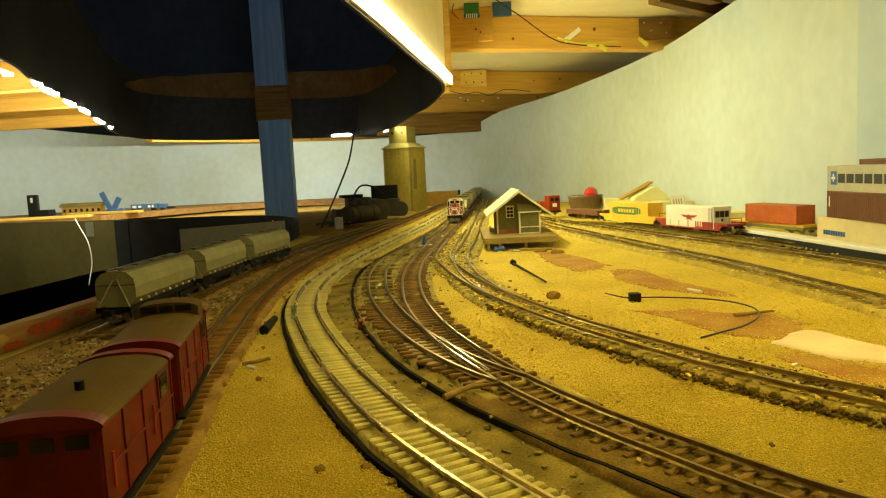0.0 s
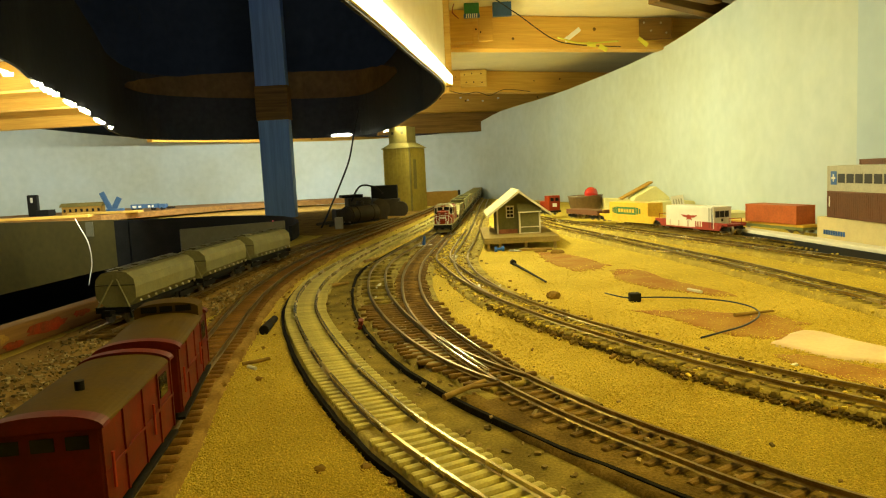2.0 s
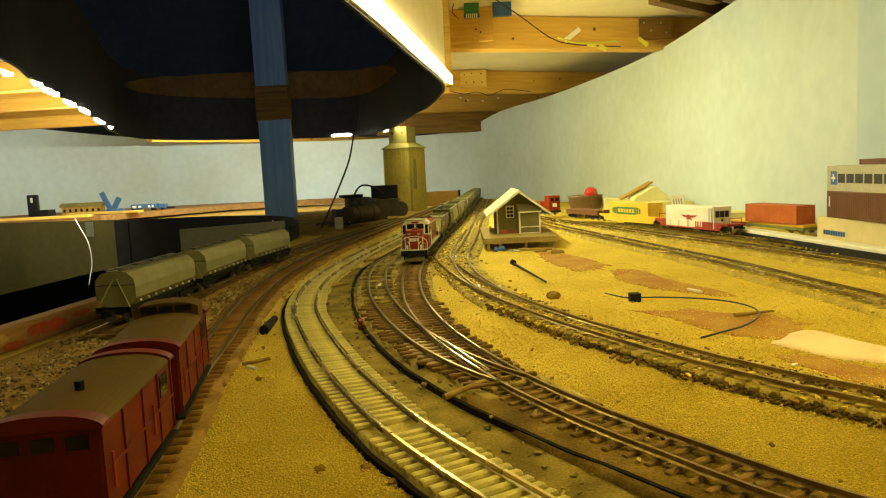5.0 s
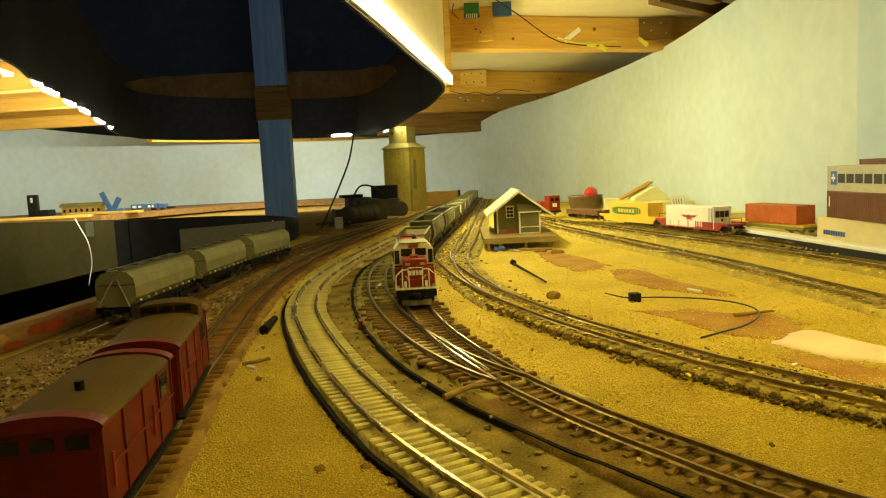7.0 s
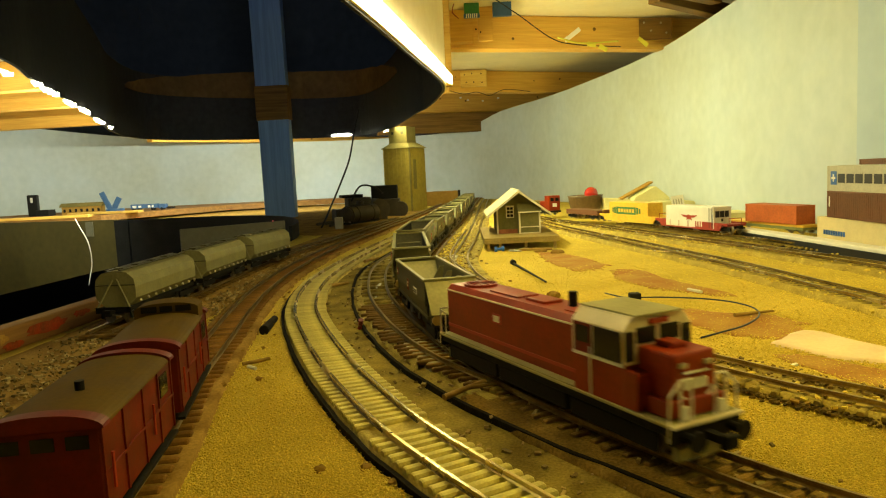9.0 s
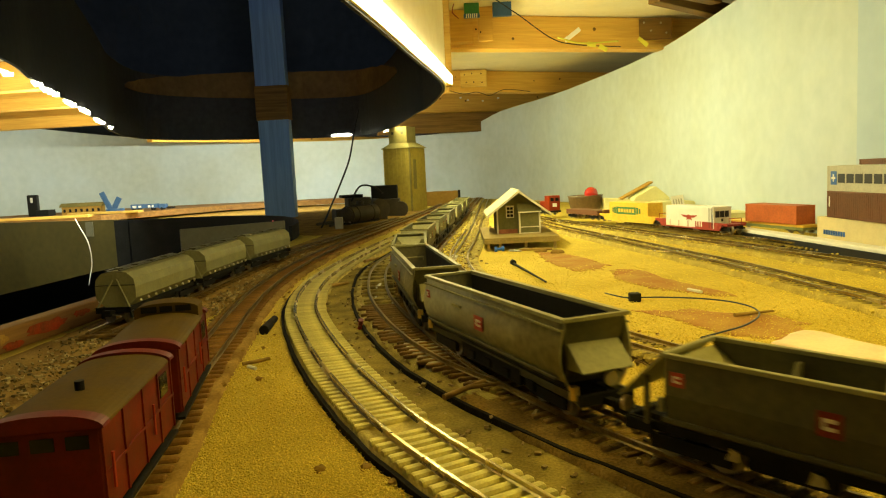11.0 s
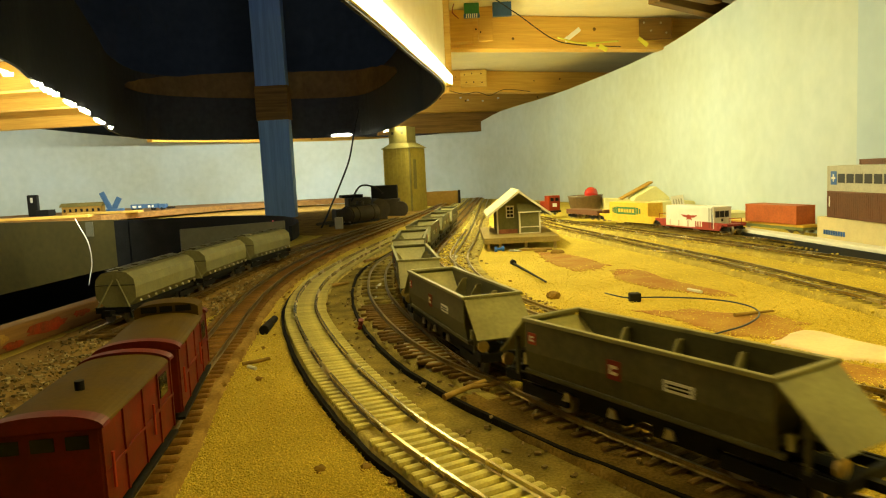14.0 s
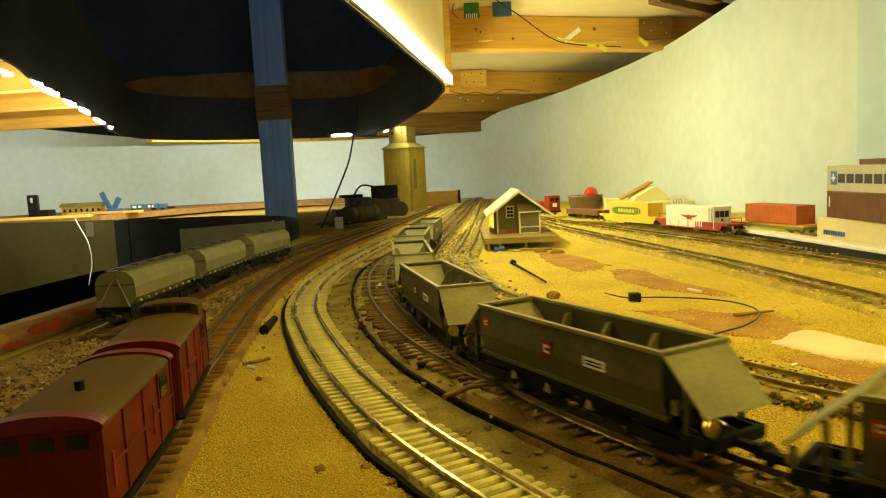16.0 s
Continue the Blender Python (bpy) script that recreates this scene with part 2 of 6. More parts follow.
def tube(name, pts, r, material, parent=None, label="", step=0.008, n=6):
    """A round cable or wire along a smooth curve."""
    c = spline(pts, step)
    bm = bmesh.new()
    rings = []
    for i, p in enumerate(c):
        d = Vector(c[min(i + 1, len(c) - 1)] - c[max(i - 1, 0)]).normalized()
        a = d.cross(Vector((0.3, 0.2, 1))).normalized()
        b = d.cross(a)
        rings.append([bm.verts.new(Vector(p) + r * (math.cos(k * math.tau / n) * a + math.sin(k * math.tau / n) * b)) for k in range(n)])
    for u, v in zip(rings[:-1], rings[1:]):
        for k in range(n):
            bm.faces.new((u[k], u[(k + 1) % n], v[(k + 1) % n], v[k]))
    bm.faces.new(rings[0])
    bm.faces.new(rings[-1][::-1])
    return part(name, bm, material, parent, label, smooth=True)


def rod(name, p0, p1, r, material, label, category, r1=None, n=10):
    bm = bmesh.new()
    cyl(bm, p0, p1, r, r1, n)
    return tagged(part(name, bm, material), label, category)


def sides(c):
    """Unit normals, to the left, of a plan curve."""
    d = np.gradient(c, axis=0)
    d /= np.linalg.norm(d, axis=1)[:, None]
    return np.stack([-d[:, 1], d[:, 0]], 1)


def sweep(bm, c, profile):
    """An outline of (offset to the left, height) carried along a plan curve."""
    n = sides(c)
    rows = [[bm.verts.new((p[0] + q[0] * o, p[1] + q[1] * o, z)) for o, z in profile] for p, q in zip(c, n)]
    k = len(profile)
    for a, b in zip(rows[:-1], rows[1:]):
        for i in range(k):
            bm.faces.new((a[i], a[(i + 1) % k], b[(i + 1) % k], b[i]))
    bm.faces.new(rows[0])
    bm.faces.new(rows[-1][::-1])
    return bm


def ribbon(bm, c, lo, hi, thick):
    """A standing sheet along a plan curve, from heights lo to hi (numbers, or one for each point)."""
    n = sides(c)
    lo = np.broadcast_to(lo, len(c))
    hi = np.broadcast_to(hi, len(c))
    rows = []
    for p, q, a, b in zip(c, n, lo, hi):
        rows.append([bm.verts.new((p[0] + q[0] * o, p[1] + q[1] * o, z)) for o, z in ((0, a), (0, b), (thick, b), (thick, a))])
    for a, b in zip(rows[:-1], rows[1:]):
        for i in range(4):
            bm.faces.new((a[i], a[(i + 1) % 4], b[(i + 1) % 4], b[i]))
    bm.faces.new(rows[0])
    bm.faces.new(rows[-1][::-1])
    return bm


# ---- the setting ----
GROUND = -0.009
BOARD_EDGE = [(-0.40, -1.0), (-0.36, 0.0), (-0.325, 0.45), (-0.305, 0.65), (-0.30, 0.9), (-0.285, 1.15), (-0.30, 1.5), (-0.42, 1.80), (-0.65, 1.95), (-1.0, 1.95), (-1.4, 1.98), (-1.75, 1.8), (-1.8, 1.2), (-1.8, -1.0)]
WALL = [(0.57, -1.2), (0.56, -0.4), (0.545, 0.6), (0.535, 1.2), (0.52, 1.7), (0.45, 2.15), (0.37, 2.5), (0.25, 2.84), (0.12, 3.02), (-0.1, 3.12), (-0.6, 3.22), (-1.2, 3.25), (-1.6, 3.08), (-1.95, 2.70), (-2.1, 2.0), (-2.15, -1.2)]
WALL_TOP = [0.395, 0.395, 0.39, 0.382, 0.363, 0.352, 0.345, 0.334, 0.288, 0.270, 0.275, 0.315, 0.362, 0.42, 0.45, 0.45]


def build_setting():
    edge = spline(BOARD_EDGE, 0.03)
    wall3 = spline([(x, y, z) for (x, y), z in zip(WALL, WALL_TOP)], 0.04)
    wall, top = wall3[:, :2], wall3[:, 2]
    # baseboard: one sheet from the aisle's edge to the backdrop
    k = 150
    def even(c):
        s = np.r_[0, np.cumsum(np.linalg.norm(np.diff(c, axis=0), axis=1))]
        t = np.linspace(0, s[-1], k)
        return np.stack([np.interp(t, s, c[:, 0]), np.interp(t, s, c[:, 1])], 1)
    e, w = even(edge), even(wall)
    bm = bmesh.new()
    rows = []
    m = 60
    for a, b in zip(e, w):
        row = []
        for j in range(m + 1):
            p = a + (b - a) * (j / m)
            h = 0.0010 * noise.noise((p[0] * 22, p[1] * 22, 0)) + 0.0008 * noise.noise((p[0] * 70, p[1] * 70, 3))
            row.append(bm.verts.new((p[0], p[1], GROUND + h)))
        row.append(bm.verts.new((b[0], b[1], GROUND - 0.03)))
        row.insert(0, bm.verts.new((a[0], a[1], GROUND - 0.03)))
        rows.append(row)
    for r, q in zip(rows[:-1], rows[1:]):
        for j in range(len(r) - 1):
            bm.faces.new((r[j], r[j + 1], q[j + 1], q[j]))
    g = part("ground", bm, "cork", smooth=True)
    tagged(g, "golden cork scatter over a layout baseboard", "ground", kind="structure")
    bm = ribbon(bmesh.new(), wall, -0.03, top, -0.006)
    tagged(part("wall_backdrop", bm, "wall"), "curved pale painted backdrop sheet", "wall", kind="structure")
    near = np.array([p for p in wall if -0.9 < p[1] < 0.955 and p[0] > 0]) + np.array([[-0.003, 0.0]])
    tagged(part("wall_panel", ribbon(bmesh.new(), near, -0.012, 0.387, 0.002), "bluewall"), "pale blue panel lapped over the backdrop", "wall", kind="structure")
    # room behind it all, with an opening added for the daylight lamp
    bm = bmesh.new()
    for s in ((-3.2, -0.12, -1.6, -1.52, -1.0, 1.5), (1.02, 2.2, -1.6, -1.52, -1.0, 1.5), (-0.12, 1.02, -1.6, -1.52, -1.0, 0.92), (-0.12, 1.02, -1.6, -1.52, 1.40, 1.5), (-3.2, 2.2, 4.2, 4.28, -1.0, 1.5), (-3.28, -3.2, -1.6, 4.28, -1.0, 1.5), (2.2, 2.28, -1.6, 4.28, -1.0, 1.5)):
        box(bm, *s)
    tagged(part("wall_room", bm, "darkroom"), "dim navy room walls", "wall", kind="structure")
    tagged(part("floor", boxes((-3.2, 2.2, -1.6, 4.28, -1.08, -1.0)), "floor"), "dark floor under the layout", "floor", kind="structure")
    tagged(part("ceiling", boxes((-3.2, 2.2, -1.6, 4.28, 1.5, 1.58)), "darkroom"), "dim room ceiling", "ceiling", kind="structure")


build_setting()


def build_upper_deck():
    curve = spline(EDGE_R + EDGE_FAR[1:], 0.03)
    n = sides(curve)
    top = np.full(len(curve), 0.449)
    fascia = thing("fascia", "dark navy curved fascia of the upper deck", "fascia", kind="structure")
    part("outer_face", ribbon(bmesh.new(), curve, 0.25, top, 0.004), "fascia", fascia)
    part("inner_face", ribbon(bmesh.new(), curve - n * 0.0005, 0.252, top - 0.002, -0.003), "fasciain", fascia)
    # plywood of the upper deck
    outer = spline([(x * 1.25 + 0.2, y * 1.12) for x, y in WALL], 0.05)
    k = 120
    def even(c):
        s = np.r_[0, np.cumsum(np.linalg.norm(np.diff(c, axis=0), axis=1))]
        t = np.linspace(0, s[-1], k)
        return np.stack([np.interp(t, s, c[:, 0]), np.interp(t, s, c[:, 1])], 1)
    a, b = even(curve - n * 0.004), even(outer)
    bm = bmesh.new()
    rows = [[bm.verts.new((p[0], p[1], z)) for p, z in ((u, 0.43), (v, 0.43), (v, 0.448), (u, 0.448))] for u, v in zip(a, b)]
    for r, q in zip(rows[:-1], rows[1:]):
        for i in range(4):
            bm.faces.new((r[i], r[(i + 1) % 4], q[(i + 1) % 4], q[i]))
    tagged(part("ceiling_deck", bm, "ply"), "pale plywood underside of the upper deck", "ceiling", kind="structure")
    # hill and backdrop that stand on the upper deck
    arc = np.array([p for p in curve if p[1] > 2.02])
    part("brown_panel", ribbon(bmesh.new(), arc + sides(arc) * 0.006, 0.388, np.array([0.396 + 0.085 * math.sin(math.pi * i / (len(arc) - 1)) ** 0.8 + 0.006 * noise.noise((i * 0.4, 0, 0)) for i in range(len(arc))]), 0.003), "hill", fascia, "dark brown scenic profile")
    back = spline([(0.55, 1.6), (0.35, 2.6), (-0.1, 3.05), (-0.6, 3.15), (-1.2, 3.0), (-1.5, 2.4), (-1.5, 1.2), (-1.4, 0.0)], 0.05)
    tagged(part("wall_upper_backdrop", ribbon(bmesh.new(), back, 0.448, 1.49, -0.006), "darkroom"), "unlit navy backdrop of the upper deck", "wall", kind="structure")


def beam(name, a, b, z0, z1, width, material="joist", label="sawn pine joist under the upper deck"):
    """A straight timber between two plan points."""
    a, b = Vector((*a, 0)), Vector((*b, 0))
    d = b - a
    bm = bmesh.new()
    box(bm, 0, d.length, -width / 2, width / 2, 0, z1 - z0, bevel=0.0015)
    ob = part(name, bm, material)
    ob.matrix_basis = Matrix.Translation((a.x, a.y, z0)) @ pose(0, 0, 0, 0, 0, math.degrees(math.atan2(d.y, d.x)))
    rnd = random.Random(round(a.y * 1000))
    for i in range(4):
        x, z = d.length * (i + rnd.uniform(0.1, 0.8)) / 4, (z1 - z0) * rnd.uniform(0.25, 0.75)
        part("knot", cyl(bmesh.new(), (x, -width / 2 - 0.0003, z), (x, -width / 2 + 0.0010, z), rnd.uniform(0.0022, 0.0045), n=11), "darkjoist", ob, "dark knot in the pine")
    for x in (0.012, 0.024, d.length - 0.02):
        part("nail_head", cyl(bmesh.new(), (x, -width / 2 - 0.0006, (z1 - z0) * 0.7), (x, -width / 2 + 0.0010, (z1 - z0) * 0.7), 0.0016, n=8), "under", ob, "dark nail head")
    return tagged(ob, label, "timber", "joists of the upper deck")


def build_timbers():
    beam("joist", (0.020, 1.536), (0.80, 1.762), 0.360, 0.429, 0.042)
    beam("joist", (0.035, 2.338), (0.75, 2.652), 0.360, 0.429, 0.042)
    beam("joist", (-0.15, 2.95), (0.70, 3.22), 0.352, 0.429, 0.042)
    beam("joist", (-0.24, 2.90), (0.33, 3.00), 0.268, 0.345, 0.03, "darkjoist", "dark stained cross timber below the deck")
    for y0, x0 in ((1.35, -0.70), (1.80, -0.84), (2.22, -0.92), (2.62, -0.95)):
        beam("joist", (x0, y0), (-2.4, y0 + 0.12), 0.360, 0.429, 0.042)
    for y0, x0, z0 in ((1.52, -0.76, 0.318), (1.95, -0.90, 0.330), (2.42, -0.96, 0.322)):
        beam("joist", (x0, y0), (-2.4, y0 + 0.16), z0, 0.3585, 0.036, "joist", "short pine cross timber below the joists")
    beam("rail_timber", (-1.09, 2.74), (-0.254, 3.786), 0.2754, 0.305, 0.035, "joist", "pine rail along the back of the fascia")
    # blocks at the joists' ends
    for s in ((-0.002, 0.034, 1.470, 1.505, 0.358, 0.429), (0.036, 0.082, 1.478, 1.512, 0.366, 0.429), (0.0921, 0.1211, 1.462, 1.476, 0.3635, 0.4295)):
        bm = boxes(s, bevel=0.001)
        tagged(part("timber_block", bm, "joist"), "pine block screwed to a joist end", "timber", "timber blocks")
    block = tagged(part("timber_block", boxes((0.082, 0.166, 2.318, 2.332, 0.374, 0.426), bevel=0.001), "pine"), "pale pine splice block with screw holes", "timber", "timber blocks")
    for x, z in ((0.095, 0.412), (0.118, 0.415), (0.100, 0.388), (0.124, 0.388), (0.150, 0.386), (0.148, 0.413)):
        part("screw", cyl(bmesh.new(), (x, 2.3175, z), (x, 2.3190, z), 0.0022, n=10), "under", block)
    for x, z in ((0.083, 0.418), (0.093, 0.410), (0.087, 0.386), (0.096, 0.380)):
        rod("screw", (x, 1.4605, z), (x, 1.4622, z), 0.0017, "under", "dark screw head in a pine block", "screw", None, 10)
    bracket = tagged(part("joist_bracket", boxes((0.462, 0.535, 1.636, 1.640, 0.378, 0.425), bevel=0.0008), "darkjoist"), "dark steel joist bracket", "bracket")
    for x, z in ((0.472, 0.416), (0.488, 0.398), (0.510, 0.414), (0.522, 0.392)):
        part("rivet", cyl(bmesh.new(), (x, 1.634, z), (x, 1.6365, z), 0.0022, n=10), "steel", bracket)
    for i, (x, z) in enumerate(((0.10, 0.402), (0.13, 0.392), (0.19, 0.388), (0.255, 0.398))):
        clip = thing("wire_clip", "small white clip on a pine joist", "clip", pose(x, 2.885 + 0.3 * x, z), "wire clips")
        part("clip_body", boxes((-0.004, 0.004, -0.004, 0, -0.003, 0.003), bevel=0.0006), "paper", clip)
    tagged(part("timber_block", boxes((0.018, 0.030, 1.240, 1.262, 0.252, 0.429), bevel=0.001), "pine"), "thin pine upright behind the fascia", "timber", "timber blocks")


def build_post():
    post = thing("post", "blue painted timber post with a dark band", "post", pose(-0.490, 2.20, 0, 0, -0.2, 0))
    part("shaft", boxes((-0.046, 0.046, -0.022, 0.022, -1.0, 1.45), bevel=0.002), "bluepost", post)
    part("band", boxes((-0.049, 0.049, -0.0245, 0.0245, 0.288, 0.390), bevel=0.001), "darkjoist", post, "dark brown timber collar")


def build_leds():
    c = spline(EDGE_R[3:], 0.02)
    strip = c - sides(c) * 0.009
    led = thing("led_strip", "glowing warm LED strip inside the fascia's lower edge", "led strip")
    part("strip_light", ribbon(bmesh.new(), strip, 0.2515, 0.264, -0.006), "led", led)
    # unseen strip, added to go with the lamp row over the near yard
    b = np.array([(0.35, 0.06), (0.35, 0.44)])
    led = thing("led_strip", "added LED strip, out of view under the deck above the yard", "led strip")
    part("strip_light", ribbon(bmesh.new(), b, 0.4275, 0.4295, 0.003), "led", led)
    for pts, m in (([(-0.505, 0.85), (-0.517, 0.885)], "ledcool"), ([(-0.522, 0.945), (-0.531, 0.975)], "ledcool"), ([(-0.541, 1.00), (-0.562, 1.075)], "ledcool"), ([(-0.588, 1.150), (-0.608, 1.215)], "ledcool"), ([(-0.620, 1.26), (-0.648, 1.35)], "ledcool"), ([(-0.690, 1.46), (-0.722, 1.565)], "ledcool"), ([(-0.752, 1.66), (-0.765, 1.70)], "ledcool"), ([(-0.152, 2.27), (-0.172, 2.32)], "led")):
        c = spline(pts, 0.012)
        led = thing("led_strip", "short glowing LED strip behind the fascia", "led strip", group="LED strips")
        for i in range(0, len(c) - 1):
            part("diode", ribbon(bmesh.new(), np.array([c[i] * 0.9 + c[i + 1] * 0.1, c[i] * 0.3 + c[i + 1] * 0.7]), 0.2462 - 0.0022 * (i % 2), 0.2495, -0.004 - 0.002 * (i % 3)), m, led)


# ---- tracks ----
TRAIN = [(0.42, 0.02), (0.28, 0.075), (0.19, 0.131), (0.140, 0.178), (0.111, 0.212), (0.096, 0.234), (0.083, 0.255), (0.068, 0.2795), (0.051, 0.311), (0.0325, 0.352), (0.018, 0.392), (0.001, 0.448), (-0.0135, 0.514), (-0.026, 0.600), (-0.034, 0.715), (-0.0345, 0.810), (-0.030, 0.900), (-0.016, 1.063), (0.013, 1.360), (0.034, 1.58), (0.064, 1.92), (0.108, 2.42), (0.155, 2.95), (0.215, 3.6)]
BRANCH = [(0.0325, 0.352), (0.019, 0.373), (0.001, 0.409), (-0.019, 0.462), (-0.040, 0.540), (-0.058, 0.631), (-0.069, 0.725), (-0.074, 0.819), (-0.069, 0.918), (-0.046, 1.078), (-0.013, 1.318), (0.016, 1.56), (0.05, 1.95), (0.09, 2.42), (0.13, 2.95)]
PALE = [(0.20, -0.08), (0.11, 0.07), (0.055, 0.16), (0.018, 0.223), (0.000, 0.254), (-0.018, 0.288), (-0.034, 0.324), (-0.060, 0.391), (-0.084, 0.464), (-0.106, 0.541), (-0.120, 0.605), (-0.130, 0.690), (-0.132, 0.783), (-0.123, 0.910), (-0.102, 1.080), (-0.070, 1.301), (-0.028, 1.618), (0.020, 2.08), (0.06, 2.5), (0.10, 2.95)]
INNER = [(-0.112, 0.0), (-0.113, 0.10), (-0.117, 0.20), (-0.128, 0.29), (-0.144, 0.38), (-0.157, 0.48), (-0.172, 0.593), (-0.183, 0.719), (-0.184, 0.905), (-0.166, 1.138), (-0.135, 1.38), (-0.09, 1.7), (-0.04, 2.1), (0.02, 2.6)]
OUTER = [(-0.259, 0.525), (-0.258, 0.55), (-0.251, 0.70), (-0.247, 0.80), (-0.240, 0.914), (-0.226, 1.063), (-0.200, 1.235), (-0.165, 1.45), (-0.11, 1.8)]
YARD_A = [(0.44, 0.02), (0.315, 0.13), (0.250, 0.205), (0.1843, 0.3004), (0.1622, 0.3303), (0.1365, 0.3735), (0.108, 0.433), (0.082, 0.493), (0.052, 0.584), (0.029, 0.677), (0.012, 0.780), (0.0, 0.90), (0.010, 1.05), (0.033, 1.28)]
YARD_B = [(0.345, 0.10), (0.33, 0.30), (0.315, 0.498), (0.307, 0.590), (0.296, 0.720), (0.277, 0.850), (0.252, 1.020), (0.216, 1.251), (0.19, 1.5)]
YARD_C = [(0.45, 0.20), (0.43, 0.50), (0.412, 0.657), (0.394, 0.760), (0.362, 0.900), (0.318, 1.080), (0.275, 1.280), (0.225, 1.48), (0.20, 1.7)]
YARD_D = [(0.50, 0.30), (0.47, 0.66), (0.44, 0.85), (0.412, 0.985), (0.370, 1.15), (0.325, 1.30)]
FAR = [(0.052, 0.584), (0.036, 0.66), (0.024, 0.76), (0.022, 0.90), (0.037, 1.06), (0.060, 1.31), (0.094, 1.74), (0.134, 2.27), (0.18, 2.8)]


def sleeper_mesh(material, length, width, height):
    """A cast sleeper with a rounded top and slightly drawn-in ends."""
    bm = bmesh.new()
    w, e = width / 2, length / 2
    outline = [(-w, -height), (w, -height), (w, -height * 0.45), (w * 0.72, -height * 0.10), (0, 0), (-w * 0.72, -height * 0.10), (-w, -height * 0.45)]
    rows = []
    for y, k in ((-e, 0.86), (-e * 0.96, 1.0), (e * 0.96, 1.0), (e, 0.86)):
        rows.append([bm.verts.new((x * k, y, -height + (z + height) * k)) for x, z in outline])
    for a, b in zip(rows[:-1], rows[1:]):
        for i in range(7):
            bm.faces.new((a[i], a[(i + 1) % 7], b[(i + 1) % 7], b[i]))
    bm.faces.new(rows[0])
    bm.faces.new(rows[-1][::-1])
    bmesh.ops.recalc_face_normals(bm, faces=bm.faces)
    me = bpy.data.meshes.new("sleeper")
    bm.to_mesh(me)
    bm.free()
    me.materials.append(M[material])
    return me


def track(name, pts, tie, rail, label, pitch=0.0065, length=0.031, wide=0.0036, gaps=(), jitter=0.0, skip=0.0, near=9.0, tall=0.0023, sink=0.0, clear=(9, 9)):
    c = spline(pts, 0.008)
    t = thing(name, label, "railway track", kind="structure")
    for side in (-1, 1):
        o = side * 0.00865
        w, h = 0.0006, 0.0
        prof = [(o - 0.0013, -0.0024), (o + 0.0013, -0.0024), (o + 0.0004, -0.0019), (o + 0.0004, -0.0009), (o + 0.0007, -0.0007), (o + 0.0007, h), (o - 0.0007, h), (o - 0.0007, -0.0007), (o - 0.0004, -0.0009), (o - 0.0004, -0.0019)]
        part("rail", sweep(bmesh.new(), c, prof), rail, t)
    me = sleeper_mesh(tie, length, wide, tall)
    p = spline(pts, pitch)
    n = sides(p)
    rnd = random.Random(len(pts))
    spare = bmesh.new()
    count = 0
    for q, d in zip(p, n):
        if rnd.random() < skip or clear[0] < q[1] < clear[1] or any(math.dist(q, g[:2]) < g[2] for g in gaps):
            continue
        m = Matrix.Translation((q[0] + d[0] * rnd.uniform(-1, 1) * jitter, q[1] + d[1] * rnd.uniform(-1, 1) * jitter, -0.0024 - (sink if q[1] < 0.5 or tie != "browntie" else 0.0002))) @ Matrix.Rotation(math.atan2(-d[0], d[1]) + rnd.uniform(-1, 1) * jitter * 25, 4, "Z")
        if q[1] < near and count < 290:
            ob = new("sleeper", me)
            ob.parent = t
            ob.matrix_basis = m
            count += 1
        else:
            box(spare, -0.002, 0.002, -length / 2, length / 2, -tall, 0, m=m)
    if len(spare.verts):
        ob = part("sleepers", spare, tie, t)
        ob["kind"] = "stuff"
    else:
        spare.free()
    return t


def roadbed(name, pts, half, z, material, label, right=None):
    c = spline(pts, 0.012)
    bm = bmesh.new()
    n = sides(c)
    k = 8
    right = right or half
    rows = []
    for i, (p, q) in enumerate(zip(c, n)):
        row = [bm.verts.new((p[0] - q[0] * (right + 0.002), p[1] - q[1] * (right + 0.002), GROUND - 0.003))]
        for j in range(k + 1):
            o = -right + (half + right) * j / k + 0.0016 * noise.noise((i * 0.6, j * 3.0, half * 99)) * (j in (0, k))
            row.append(bm.verts.new((p[0] + q[0] * o, p[1] + q[1] * o, z + 0.0007 * noise.noise((i * 0.9, j * 0.9, 5)))))
        row.append(bm.verts.new((p[0] + q[0] * (half + 0.002), p[1] + q[1] * (half + 0.002), GROUND - 0.003)))
        rows.append(row)
    for a, b in zip(rows[:-1], rows[1:]):
        for i in range(len(a) - 1):
            bm.faces.new((a[i], a[i + 1], b[i + 1], b[i]))
    ob = part(name, bm, material, smooth=True)
    return tagged(ob, label, "roadbed", kind="structure")


def strip_edge(pts, off, lo, hi, width, label):
    c = spline(pts, 0.008)
    n = sides(c)
    c = c + n * np.array([[off + 0.0008 * noise.noise((i * 0.35, off * 50, 0))] for i in range(len(c))])
    ob = part("roadbed_edge", sweep(bmesh.new(), c, [(0, lo), (width, lo), (width, hi), (0, hi)]), "bededge")
    return tagged(ob, label, "roadbed", kind="structure")


